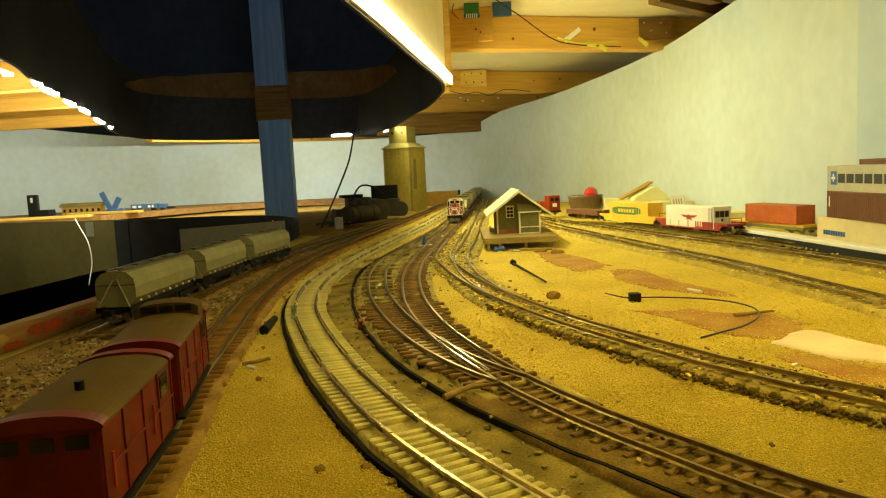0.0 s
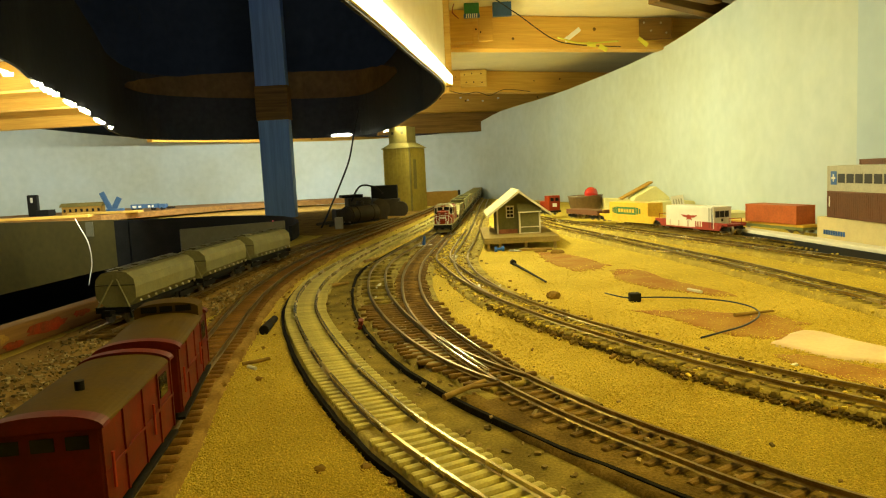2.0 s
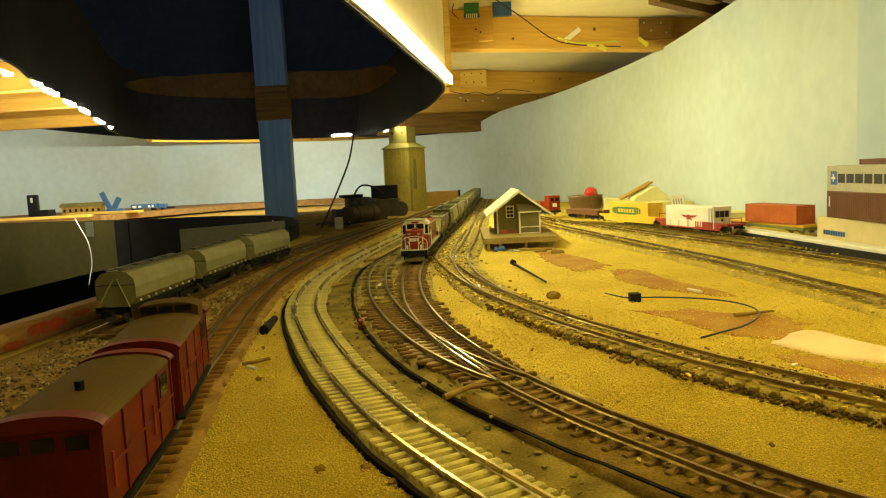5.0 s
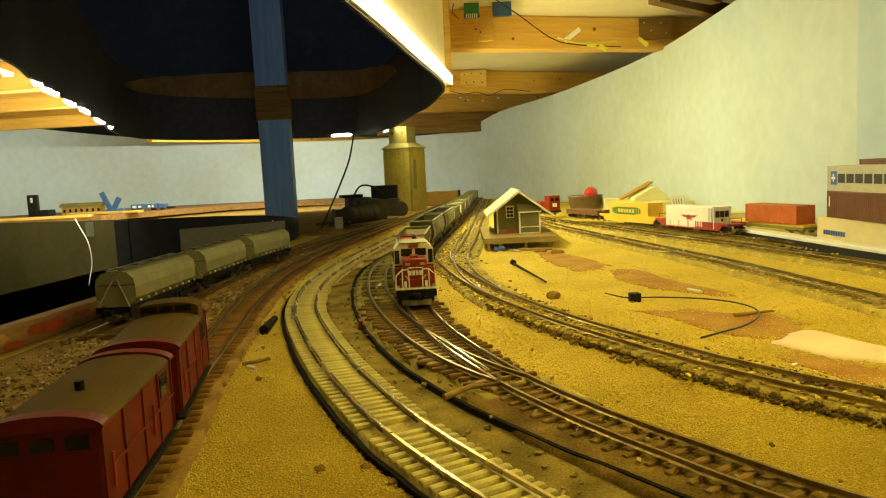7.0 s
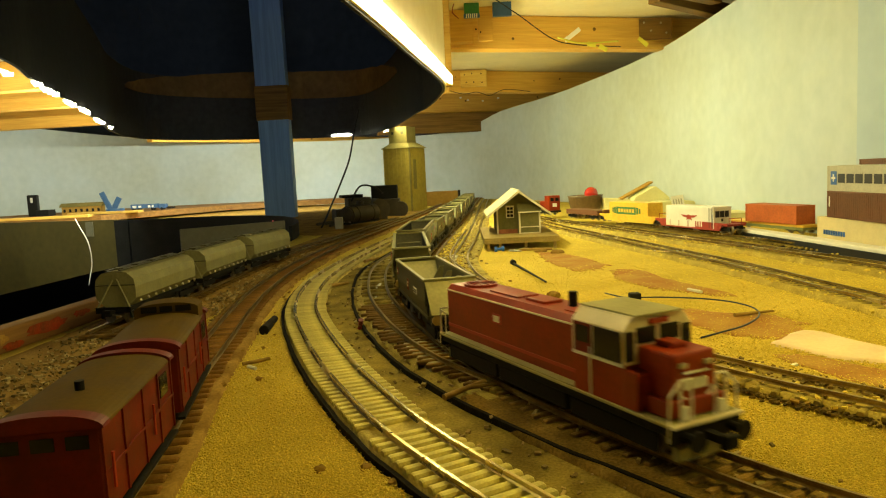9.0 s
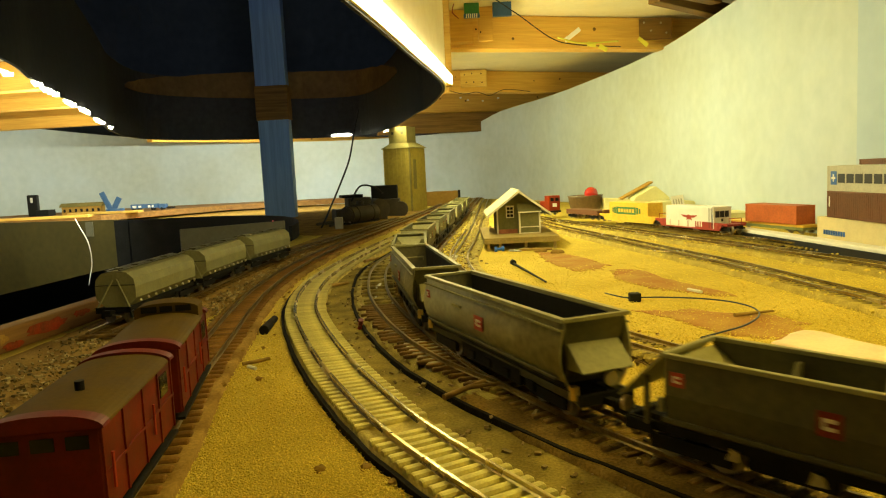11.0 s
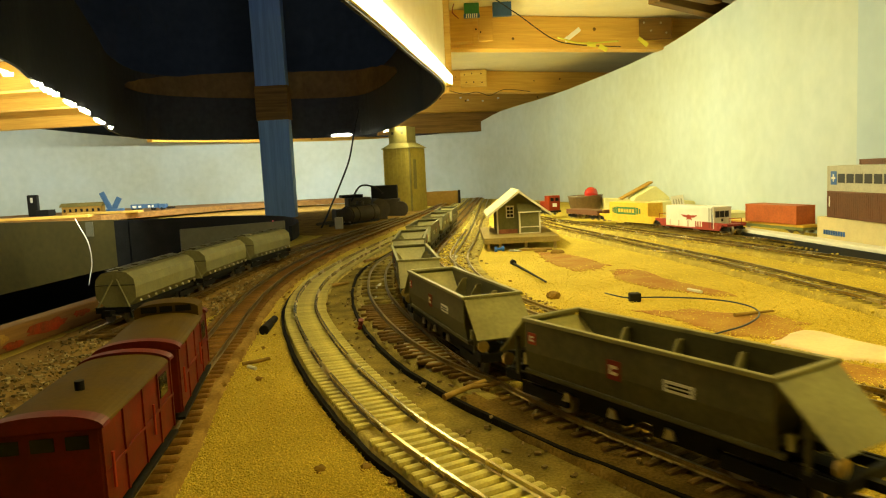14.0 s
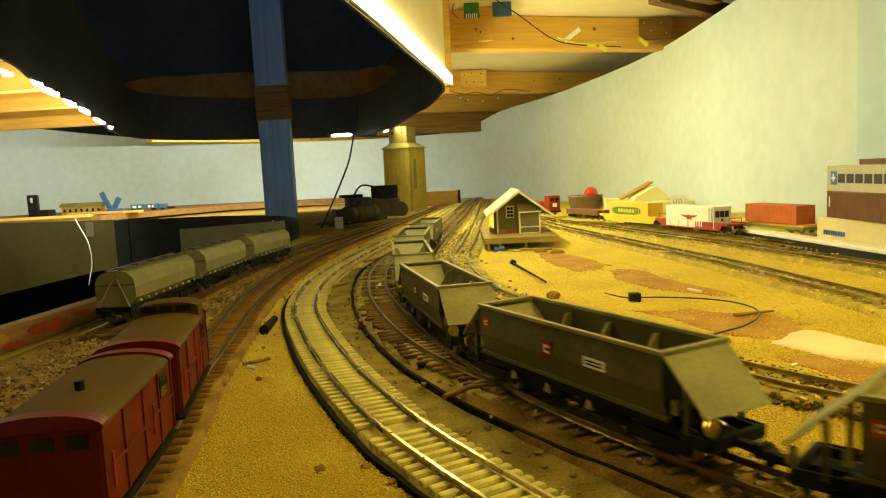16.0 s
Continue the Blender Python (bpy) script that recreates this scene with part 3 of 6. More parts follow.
def build_tracks():
    roadbed("roadbed_pale", PALE[:-2], 0.0163, -0.0046, "palebed", "pale ballasted roadbed under the pale track")
    strip_edge(PALE[:-4], 0.0178, GROUND - 0.002, -0.0056, 0.0022, "black foam edge of the pale track's roadbed")
    roadbed("roadbed_train", TRAIN[:10], 0.030, -0.0048, "darkbed", "dark brown roadbed under the main track", 0.013)
    roadbed("roadbed_train", TRAIN[8:], 0.021, -0.0050, "bed", "grey brown roadbed under the main track")
    roadbed("verge", [(0.11, 0.125), (0.06, 0.19), (0.020, 0.280), (-0.012, 0.355), (-0.046, 0.445), (-0.068, 0.535), (-0.086, 0.65), (-0.097, 0.75), (-0.094, 0.88)], 0.024, GROUND + 0.0016, "vergebed", "grey brown ground between the tracks")
    strip_edge([(0.115, 0.165), (0.074, 0.226), (0.044, 0.268), (0.020, 0.307), (-0.002, 0.347), (-0.032, 0.417), (-0.058, 0.507), (-0.077, 0.600), (-0.091, 0.710), (-0.096, 0.838), (-0.076, 1.007), (-0.036, 1.278)], 0.0, GROUND - 0.002, -0.0042, 0.0020, "black foam edge along the main track")
    roadbed("roadbed_branch", BRANCH[2:], 0.020, -0.0053, "bed", "grey roadbed under the branch track")
    roadbed("roadbed_far", FAR, 0.021, -0.0044, "bed", "grey roadbed under the far track")
    roadbed("roadbed_yard", YARD_A[:-2], 0.0125, -0.0042, "yardbed", "grey roadbed under a yard track", 0.020)
    roadbed("roadbed_yard", YARD_B, 0.019, -0.0041, "yardbed", "grey roadbed under a yard track")
    roadbed("roadbed_yard", YARD_C, 0.022, -0.0041, "yardbed", "grey roadbed under a yard track")
    roadbed("verge", [(-0.278, 0.0), (-0.268, 0.25), (-0.254, 0.5), (-0.243, 0.75), (-0.236, 0.9), (-0.20, 1.3), (-0.155, 1.7), (-0.10, 2.2)], 0.046, GROUND + 0.0022, "earth", "brown earth verge beside the aisle")
    roadbed("roadbed_inner", INNER, 0.020, -0.0052, "earth", "brown roadbed under the inner track")
    roadbed("roadbed_outer", OUTER, 0.019, -0.0060, "earth", "brown roadbed under the siding")
    track("track_pale", PALE, "whitetie", "palerail", "track with pale weathered sleepers on a raised bed", gaps=[(-0.021, 0.297, 0.0065)], near=1.7, wide=0.0043, length=0.0335, tall=0.0028)
    track("track_train", TRAIN, "browntie", "rustrail", "main track with brown sleepers and dull rails", pitch=0.0092, jitter=0.0018, near=1.4, sink=0.0011, wide=0.0034, clear=(0.36, 0.60))
    track("track_branch", BRANCH, "greytie", "rustrail", "branch track that joins at a turnout", pitch=0.0105, jitter=0.001, skip=0.75, near=1.3, clear=(0.36, 0.60))
    track("track_far", FAR, "greytie", "rustrail", "weathered far track behind the turnouts", pitch=0.016, jitter=0.001, near=1.6, sink=0.0016)
    track("track_inner", INNER, "redtie", "rustrail", "brown inner track along the layout edge", pitch=0.0095, near=1.3, wide=0.0062, sink=0.0014, jitter=0.0008)
    track("track_outer", OUTER, "browntie", "rustrail", "brown siding at the layout edge", pitch=0.0095)
    for pts, near in ((YARD_A, 1.0), (YARD_B, 1.3), (YARD_C, 1.3), (YARD_D, 1.3)):
        track("track_yard", pts, "greytie", "rustrail" if pts is YARD_A else "rail", "weathered grey yard track half sunk in scatter", pitch=0.0095, jitter=0.0015, near=near, sink=0.0013)
    # long timbers of the turnout
    me = sleeper_mesh("browntie", 0.046, 0.0033, 0.0023)
    t = thing("turnout", "turnout with long brown sleepers, rail glints put in as pale strips", "railway track", kind="structure")
    c, b = spline(TRAIN, 0.0085), spline(BRANCH, 0.002)
    n = sides(c)
    for q, d in zip(c, n):
        if 0.36 < q[1] < 0.60:
            o = b[np.argmin(np.linalg.norm(b - q, axis=1))]
            mid = (q + o) / 2
            ob = new("sleeper", me)
            ob.parent = t
            ob.matrix_basis = Matrix.Translation((mid[0], mid[1], -0.0026)) @ Matrix.Rotation(math.atan2(-d[0], d[1]) + random.uniform(-0.03, 0.03), 4, "Z") @ Matrix.Diagonal((1, (0.032 + np.linalg.norm(o - q)) / 0.046 * random.uniform(0.95, 1.28), 1, 1))
    seg = [p for p in spline(TRAIN, 0.006) if 0.345 < p[1] < 0.50]
    # LED glints put in as pale strips: two on running rails, one inside
    for o, lo, hi in ((-0.00865, 0.36, 0.50), (0.00865, 0.36, 0.45), (0.0045, 0.37, 0.455)):
        pts = np.array([p for p in seg if lo < p[1] < hi])
        part("switch_rail", sweep(bmesh.new(), pts, [(o - 0.0006, -0.0022), (o + 0.0006, -0.0022), (o + 0.0005, 0.0003), (o - 0.0005, 0.0003)]), "glint", t, "pale rail strip for the LED glint")


build_upper_deck()
build_post()
build_leds()
build_tracks()


# ---- rolling stock: x runs forward, rail tops at z = 0 ----
def bogie(parent, x, wheelbase=0.021, axles=2, r=0.0056):
    b = part("bogie", boxes((x - wheelbase / 2 - 0.005, x + wheelbase / 2 + 0.005, -0.0125, -0.0108, 0.0035, 0.0085), (x - wheelbase / 2 - 0.005, x + wheelbase / 2 + 0.005, 0.0108, 0.0125, 0.0035, 0.0085), (x - 0.003, x + 0.003, -0.0108, 0.0108, 0.005, 0.010)), "under", parent)
    for i in range(axles):
        xx = x + wheelbase * (i / (axles - 1) - 0.5)
        bm = bmesh.new()
        for y in (-1, 1):
            cyl(bm, (xx, y * 0.0072, r), (xx, y * 0.0092, r), r, n=20)
            cyl(bm, (xx, y * 0.0062, r), (xx, y * 0.0072, r), r + 0.0007, n=20)
        cyl(bm, (xx, -0.0108, r), (xx, 0.0108, r), 0.0011, n=8)
        part("wheelset", bm, "steel", b)
    return b


def coupler(parent, x, way):
    bm = bmesh.new()
    box(bm, min(x, x + way * 0.009), max(x, x + way * 0.009), -0.0016, 0.0016, 0.0085, 0.0112)
    box(bm, min(x + way * 0.007, x + way * 0.0105), max(x + way * 0.007, x + way * 0.0105), -0.003, 0.003, 0.0075, 0.0125, bevel=0.0008)
    return part("coupler", bm, "under", parent)


def logo(parent, x, z, y, w, h, material="logo"):
    """A plain square emblem with a pale bar, on a side."""
    s = 1 if y > 0 else -1
    lo, hi = sorted((y, y + s * 0.0004))
    o = part("emblem", boxes((x - w / 2, x + w / 2, lo, hi, z - h / 2, z + h / 2)), material, parent)
    lo, hi = sorted((y + s * 0.0004, y + s * 0.0007))
    part("bar", boxes((x - w * 0.28, x + w * 0.28, lo, hi, z + h * 0.10, z + h * 0.25), (x - w * 0.28, x + w * 0.28, lo, hi, z - h * 0.22, z - h * 0.08), (x - w * 0.28, x - w * 0.16, lo, hi, z - h * 0.22, z + h * 0.25)), "cream", o)


def coal_hopper(pale):
    """Bogie hopper with flat sides, outward sloping ends and cross ribs inside."""
    w = thing("coal_hopper", "grey open coal hopper wagon with sloping ends" if not pale else "pale grey coal hopper wagon coupled behind the locomotive", "wagon", group="coal train")
    h, zt, zb, l = 0.0158, 0.0388, 0.0125, 0.060
    for s in (-1, 1):
        bm = bmesh.new()
        prof = [(s * h, zt), (s * (h + 0.0004), 0.025), (s * (h - 0.0012), 0.0165), (s * (h - 0.0045), zb), (s * (h - 0.0055), zb), (s * (h - 0.0022), 0.0165), (s * (h - 0.0006), 0.025), (s * (h - 0.0010), zt)]
        prism(bm, prof, -l, l, "x")
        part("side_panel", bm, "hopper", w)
        bm = boxes((-l - 0.001, l + 0.001, s * h - 0.0012, s * h + 0.0012, zt - 0.0008, zt + 0.0008), bevel=0.0003)
        part("top_rail", bm, "hopperlite", w)
        part("waist_rail", boxes((-0.062, 0.062, s * (h - 0.0016) - 0.0011, s * (h - 0.0016) + 0.0016, 0.0146, 0.0164), bevel=0.0003), "hopper", w)
        part("sill", boxes((-0.078, 0.078, s * 0.0112 - 0.0008, s * 0.0112 + 0.0008, 0.0095, 0.0128)), "under", w)
        for x in (-0.036, -0.010, 0.018):
            part("brake_gear", prism(bmesh.new(), [(x - 0.003, 0.0068), (x + 0.0022, 0.0072), (x + 0.0012, 0.0105), (x - 0.0014, 0.0110)], s * 0.0132 - 0.0005, s * 0.0132 + 0.0005, "y"), "steel", w, "bright brake fitting")
        logo(w, -0.006, 0.0275, s * (h + 0.0002), 0.0070, 0.0075, "darkred")
        plate = part("data_plate", boxes((0.018, 0.031, min(s * (h + 0.0002), s * (h + 0.0006)), max(s * (h + 0.0002), s * (h + 0.0006)), 0.0255, 0.0295)), "white", w, "white lettered plate")
        part("text_bar", boxes((0.0195, 0.0295, min(s * (h + 0.0006), s * (h + 0.0008)), max(s * (h + 0.0006), s * (h + 0.0008)), 0.0266, 0.0272), (0.0195, 0.0295, min(s * (h + 0.0006), s * (h + 0.0008)), max(s * (h + 0.0006), s * (h + 0.0008)), 0.0279, 0.0285)), "under", plate)
        logo(w, -0.055, 0.031, s * (h + 0.0002), 0.005, 0.005)
    for s in (-1, 1):
        bm = bmesh.new()
        # light falling on the slope is put into a paler colour than the sides
        quad = [(s * l, -h, zt), (s * l, h, zt), (s * (l + 0.0195), h, 0.0205), (s * (l + 0.0195), -h, 0.0205)]
        sheet(bm, quad, 0.0008)
        part("end_slope", bm, "hopperlite" if not pale else "hopperin", w, "sloping end sheet, coloured paler for the light it catches")
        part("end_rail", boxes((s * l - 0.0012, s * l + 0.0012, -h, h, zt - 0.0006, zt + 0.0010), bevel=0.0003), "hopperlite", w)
        part("end_beam", boxes((s * 0.078 - 0.0012, s * 0.078 + 0.0012, -0.0125, 0.0125, 0.0085, 0.0130)), "under", w)
        part("end_bulkhead", sheet(bmesh.new(), [(s * (l - 0.0015), -h + 0.001, 0.036), (s * (l - 0.0015), h - 0.001, 0.036), (s * (l - 0.012), h - 0.004, 0.0125), (s * (l - 0.012), -h + 0.004, 0.0125)], 0.0008), "hopper", w)
        for y in (-0.0135, 0.0135):
            part("end_post", boxes((s * 0.0690 - 0.0008, s * 0.0690 + 0.0008, y - 0.0008, y + 0.0008, 0.0120, 0.0295)), "hopper", w)
            part("grab_plate", boxes((s * 0.0635 - 0.0010, s * 0.0635 + 0.0010, y - 0.0004, y + 0.0014, 0.0175, 0.0225)), "hopperin", w, "pale grab plate")
        bm = boxes((s * 0.0725 - 0.0060, s * 0.0725 + 0.0060, -0.0142, -0.0128, 0.0085, 0.0130), (s * 0.0725 - 0.0060, s * 0.0725 + 0.0060, 0.0128, 0.0142, 0.0085, 0.0130), bevel=0.0004)
        part("side_step", bm, "under", w)
        part("brake_wheel", cyl(bmesh.new(), (s * 0.0775, -0.0125, 0.0170), (s * 0.0790, -0.0125, 0.0170), 0.0030, n=12), "yellowbrass", w, "brass brake wheel")
        bm = bmesh.new()
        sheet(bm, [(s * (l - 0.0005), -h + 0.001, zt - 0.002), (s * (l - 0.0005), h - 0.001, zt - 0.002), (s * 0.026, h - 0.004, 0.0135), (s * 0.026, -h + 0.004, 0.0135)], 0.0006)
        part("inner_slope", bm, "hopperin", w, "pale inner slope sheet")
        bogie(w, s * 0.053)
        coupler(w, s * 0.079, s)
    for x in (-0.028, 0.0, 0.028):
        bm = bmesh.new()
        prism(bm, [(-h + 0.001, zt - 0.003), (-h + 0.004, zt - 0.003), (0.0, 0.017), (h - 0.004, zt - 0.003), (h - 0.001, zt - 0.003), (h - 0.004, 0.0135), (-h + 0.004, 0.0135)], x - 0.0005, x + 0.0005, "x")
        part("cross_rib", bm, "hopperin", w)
    part("floor", boxes((-0.052, 0.052, -0.0118, 0.0118, 0.0122, 0.0134)), "hopper", w)
    part("centre_sill", boxes((-0.076, 0.076, -0.004, 0.004, 0.008, 0.012), (-0.034, -0.006, -0.0095, 0.0095, 0.004, 0.0122), (0.006, 0.034, -0.0095, 0.0095, 0.004, 0.0122)), "under", w)
    return w


def tub_hopper():
    """Longer hopper with bulging sides, dark inside, a hood at each end."""
    w = thing("coal_hopper", "long grey hopper wagon with dusty, daylight-toned sides, dark empty inside", "wagon", group="coal train")
    h, zt, l = 0.0150, 0.0425, 0.0785
    side = [(h, zt), (h + 0.0002, zt - 0.004)] + [(h + 0.0004 + 0.0026 * math.sin(math.pi * u) - 0.0055 * u ** 3, zt - 0.004 - 0.0275 * u) for u in np.linspace(0.06, 1.0, 13)]
    for s in (-1, 1):
        prof = [(s * y, z) for y, z in side] + [(s * (y - 0.0008), z) for y, z in side[::-1]]
        bm = prism(bmesh.new(), prof, -l, l, "x")
        part("side_panel", bm, "dusty_lit", w, "bulging side panel, daylight put into its dusty colour", smooth=True)
        part("top_rail", boxes((-l - 0.001, l + 0.001, s * h - 0.0012, s * h + 0.0016, zt - 0.0006, zt + 0.0009), (-l, l, s * (h + 0.0012) - 0.0006, s * (h + 0.0012) + 0.0006, zt - 0.0042, zt - 0.0034)), "hopperlite", w)
        part("lower_rail", boxes((-0.074, 0.074, s * (h + 0.0012) - 0.0009, s * (h + 0.0012) + 0.0009, 0.0176, 0.0186), (-0.084, 0.084, s * 0.0115 - 0.0008, s * 0.0115 + 0.0008, 0.0090, 0.0125)), "hopper", w)
        logo(w, 0.002, 0.0285, s * (h + 0.0029), 0.0100, 0.0072)
        logo(w, -0.070, 0.0335, s * (h + 0.0024), 0.0045, 0.0045)
        part("plate", boxes((-0.033, -0.022, min(s * (h + 0.0020), s * (h + 0.0031)), max(s * (h + 0.0020), s * (h + 0.0031)), 0.0322, 0.0334)), "hopperin", w, "pale lettered plate")
        bm = bmesh.new()
        for x in (-0.045, -0.02, 0.0, 0.02, 0.045):
            box(bm, x - 0.004, x + 0.004, s * 0.0128 - 0.0008, s * 0.0128 + 0.0008, 0.005, 0.0095, bevel=0.0006)
        part("brake_gear", bm, "under", w)
    for s in (-1, 1):
        sheet_bm = bmesh.new()
        sheet(sheet_bm, [(s * l, -h, zt), (s * l, h, zt), (s * (l - 0.004), h + 0.001, 0.028), (s * (l - 0.007), h - 0.003, 0.0125), (s * (l - 0.007), -h + 0.003, 0.0125), (s * (l - 0.004), -h - 0.001, 0.028)], 0.0008)
        part("end_panel", sheet_bm, "hopper", w)
        bm = sheet(bmesh.new(), [(s * (l - 0.003), -h * 0.80, 0.0325), (s * (l - 0.003), h * 0.80, 0.0325), (s * (l + 0.0085), h * 0.80, 0.0225), (s * (l + 0.0085), -h * 0.80, 0.0225)], 0.0010)
        for y in (-1, 1):
            sheet(bm, [(s * (l - 0.003), y * h * 0.80, 0.0325), (s * (l + 0.0085), y * h * 0.80, 0.0225), (s * (l - 0.003), y * h * 0.80, 0.0215)], 0.0006)
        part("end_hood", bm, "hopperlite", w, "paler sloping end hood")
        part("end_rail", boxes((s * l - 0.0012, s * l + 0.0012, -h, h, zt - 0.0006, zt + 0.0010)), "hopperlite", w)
        part("end_beam", boxes((s * 0.085 - 0.0012, s * 0.085 + 0.0012, -0.0125, 0.0125, 0.0085, 0.0130)), "under", w)
        part("valve", cyl(bmesh.new(), (s * 0.081, -0.0125, 0.0160), (s * 0.081, -0.0125, 0.0105), 0.0020, n=10), "yellowbrass", w, "brass valve")
        part("brake_wheel", cyl(bmesh.new(), (s * 0.082, 0.004, 0.0175), (s * 0.0835, 0.004, 0.0175), 0.0032, n=12), "steel", w)
        bogie(w, s * 0.058)
        coupler(w, s * 0.0855, s)
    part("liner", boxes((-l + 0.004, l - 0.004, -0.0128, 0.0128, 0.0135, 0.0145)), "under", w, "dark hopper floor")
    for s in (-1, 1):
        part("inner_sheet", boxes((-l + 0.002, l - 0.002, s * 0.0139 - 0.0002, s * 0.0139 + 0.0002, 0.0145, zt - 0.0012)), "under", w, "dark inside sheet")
    part("centre_sill", boxes((-0.080, 0.080, -0.004, 0.004, 0.008, 0.0125), (-0.034, 0.034, -0.0125, 0.0125, 0.004, 0.0115)), "under", w)
    return w


def locomotive():
    """Diesel with a cab near the front, a short nose, a long hood and white handrails."""
    w = thing("locomotive", "red and cream diesel locomotive pulling the coal train", "locomotive", group="coal train")
    part("underframe", boxes((-0.083, 0.083, -0.0155, 0.0155, 0.0105, 0.0138), bevel=0.0005), "under", w)
    part("footplate", boxes((-0.083, 0.083, -0.0166, 0.0166, 0.0138, 0.0150), bevel=0.0004), "hopperin", w, "dull cream footplate edge")
    part("fuel_tank", boxes((-0.026, 0.026, -0.0145, 0.0145, 0.0030, 0.0105), bevel=0.001), "under", w)
    for s in (-1, 1):
        for x0, x1 in ((-0.076, -0.028), (0.028, 0.076)):
            part("bogie_frame", boxes((x0, x1, s * 0.0135 - 0.0008, s * 0.0135 + 0.0008, 0.0028, 0.0098), bevel=0.0005), "under", w)
    hood = part("long_hood", prism(bmesh.new(), [(-0.0118, 0.0150), (0.0118, 0.0150), (0.0118, 0.0385), (0.0092, 0.0412), (-0.0092, 0.0412), (-0.0118, 0.0385)], -0.080, 0.034, "x"), "red", w)
    part("walkway", boxes((-0.080, 0.034, -0.0163, -0.0120, 0.0151, 0.0156), (-0.080, 0.034, 0.0120, 0.0163, 0.0151, 0.0156)), "grain_grey", w, "olive grey walkway")
    part("stripe", boxes((-0.0802, 0.034, -0.01205, -0.0118, 0.0190, 0.0205), (-0.0802, 0.034, 0.0118, 0.01205, 0.0190, 0.0205)), "logo", hood)
    part("roof_edge", boxes((-0.080, 0.034, -0.0121, -0.0114, 0.0380, 0.0387), (-0.080, 0.034, 0.0114, 0.0121, 0.0380, 0.0387)), "cream", hood, "pale line along the roof edge")
    bm = bmesh.new()
    cyl(bm, (-0.064, 0, 0.0410), (-0.064, 0, 0.0425), 0.0088, n=28)
    part("radiator_fan", bm, "red", hood, "round red fan grille")
    bm = bmesh.new()
    for i in range(6):
        cyl(bm, (-0.064 + 0.008 * math.cos(i * math.pi / 6), 0.008 * math.sin(i * math.pi / 6), 0.0426), (-0.064 - 0.008 * math.cos(i * math.pi / 6), -0.008 * math.sin(i * math.pi / 6), 0.0426), 0.0003, n=5)
    part("fan_bar", bm, "darkred", hood)
    bm = boxes((-0.045, -0.02, -0.006, 0.006, 0.0411, 0.0420), (-0.015, 0.0, -0.005, 0.005, 0.0411, 0.0424), (0.016, 0.030, -0.006, 0.006, 0.0411, 0.0418), bevel=0.0003)
    part("roof_hatch", bm, "red", hood)
    bm = bmesh.new()
    cyl(bm, (0.010, 0.003, 0.0410), (0.010, 0.003, 0.0475), 0.0020, n=14)
    part("exhaust_stack", bm, "under", hood, "dark exhaust stack")
    for s in (-1, 1):
        o = part("emblem", boxes((-0.034, -0.026, min(s * 0.0118, s * 0.0121), max(s * 0.0118, s * 0.0121), 0.0285, 0.0330)), "logo", hood, "pale square emblem")
        part("bar", boxes((-0.0325, -0.0275, min(s * 0.0121, s * 0.0123), max(s * 0.0121, s * 0.0123), 0.0292, 0.0322)), "cream", o)
    # cab
    cab = part("cab", prism(bmesh.new(), [(-0.0158, 0.0150), (0.0158, 0.0150), (0.0158, 0.0420), (-0.0158, 0.0420)], 0.034, 0.062, "x"), "red", w)
    part("upper_cab", prism(bmesh.new(), [(-0.0161, 0.0300), (0.0161, 0.0300), (0.0161, 0.0422), (0.0118, 0.0468), (-0.0118, 0.0468), (-0.0161, 0.0422)], 0.0335, 0.0625, "x"), "cream", cab, "cream upper cab and roof edge")
    part("roof", prism(bmesh.new(), [(-0.0116, 0.0469), (0.0116, 0.0469), (0.0112, 0.0475), (-0.0112, 0.0475)], 0.0328, 0.0636, "x"), "grain_grey", cab, "grey cab roof")
    for y0, y1 in ((-0.0102, -0.0012), (0.0012, 0.0102)):
        part("windscreen", boxes((0.0624, 0.0629, y0, y1, 0.0370, 0.0428), bevel=0.0002), "glassdark", cab)
    for s in (-1, 1):
        lo, hi = sorted((s * 0.0160, s * 0.0165))
        part("cab_door", boxes((0.0350, 0.0450, lo, hi, 0.0306, 0.0418)), "darkred", cab, "dark red cab door")
        part("door_window", boxes((0.0362, 0.0440, *sorted((s * 0.0164, s * 0.0167)), 0.0345, 0.0408)), "glassdark", cab)
        part("side_window", boxes((0.0462, 0.0612, lo, hi, 0.0306, 0.0416), bevel=0.0002), "glassdark", cab)
        part("belt_line", boxes((0.0337, 0.0622, *sorted((s * 0.0158, s * 0.0164)), 0.0292, 0.0302)), "white", cab)
        part("door_rail", cyl(bmesh.new(), (0.0452, s * 0.0172, 0.0160), (0.0452, s * 0.0172, 0.0335), 0.00045, n=6), "white", cab, "white grab rail")
        lo, hi = sorted((s * 0.0166, s * 0.0172))
        part("mirror", boxes((0.0600, 0.0618, lo, hi, 0.0330, 0.0410)), "glassdark", cab)
    for y in (-0.0136, 0.0136):
        part("front_quarter_window", boxes((0.0624, 0.0630, y - 0.0019, y + 0.0019, 0.0312, 0.0418)), "glassdark", cab)
    nose = part("nose", boxes((0.062, 0.0795, -0.0098, 0.0098, 0.0150, 0.0365), bevel=0.0012), "red", w)
    part("cab_shelf", boxes((0.0615, 0.0690, -0.0160, 0.0160, 0.0150, 0.0285), bevel=0.0006), "red", w)
    part("nose_stripe", boxes((0.0794, 0.0799, -0.0098, 0.0098, 0.0165, 0.0185)), "logo", nose)
    for y in (-0.0058, 0.0058):
        part("headlight", boxes((0.0793, 0.0803, y - 0.002, y + 0.002, 0.0316, 0.0334), bevel=0.0003), "steel", nose)
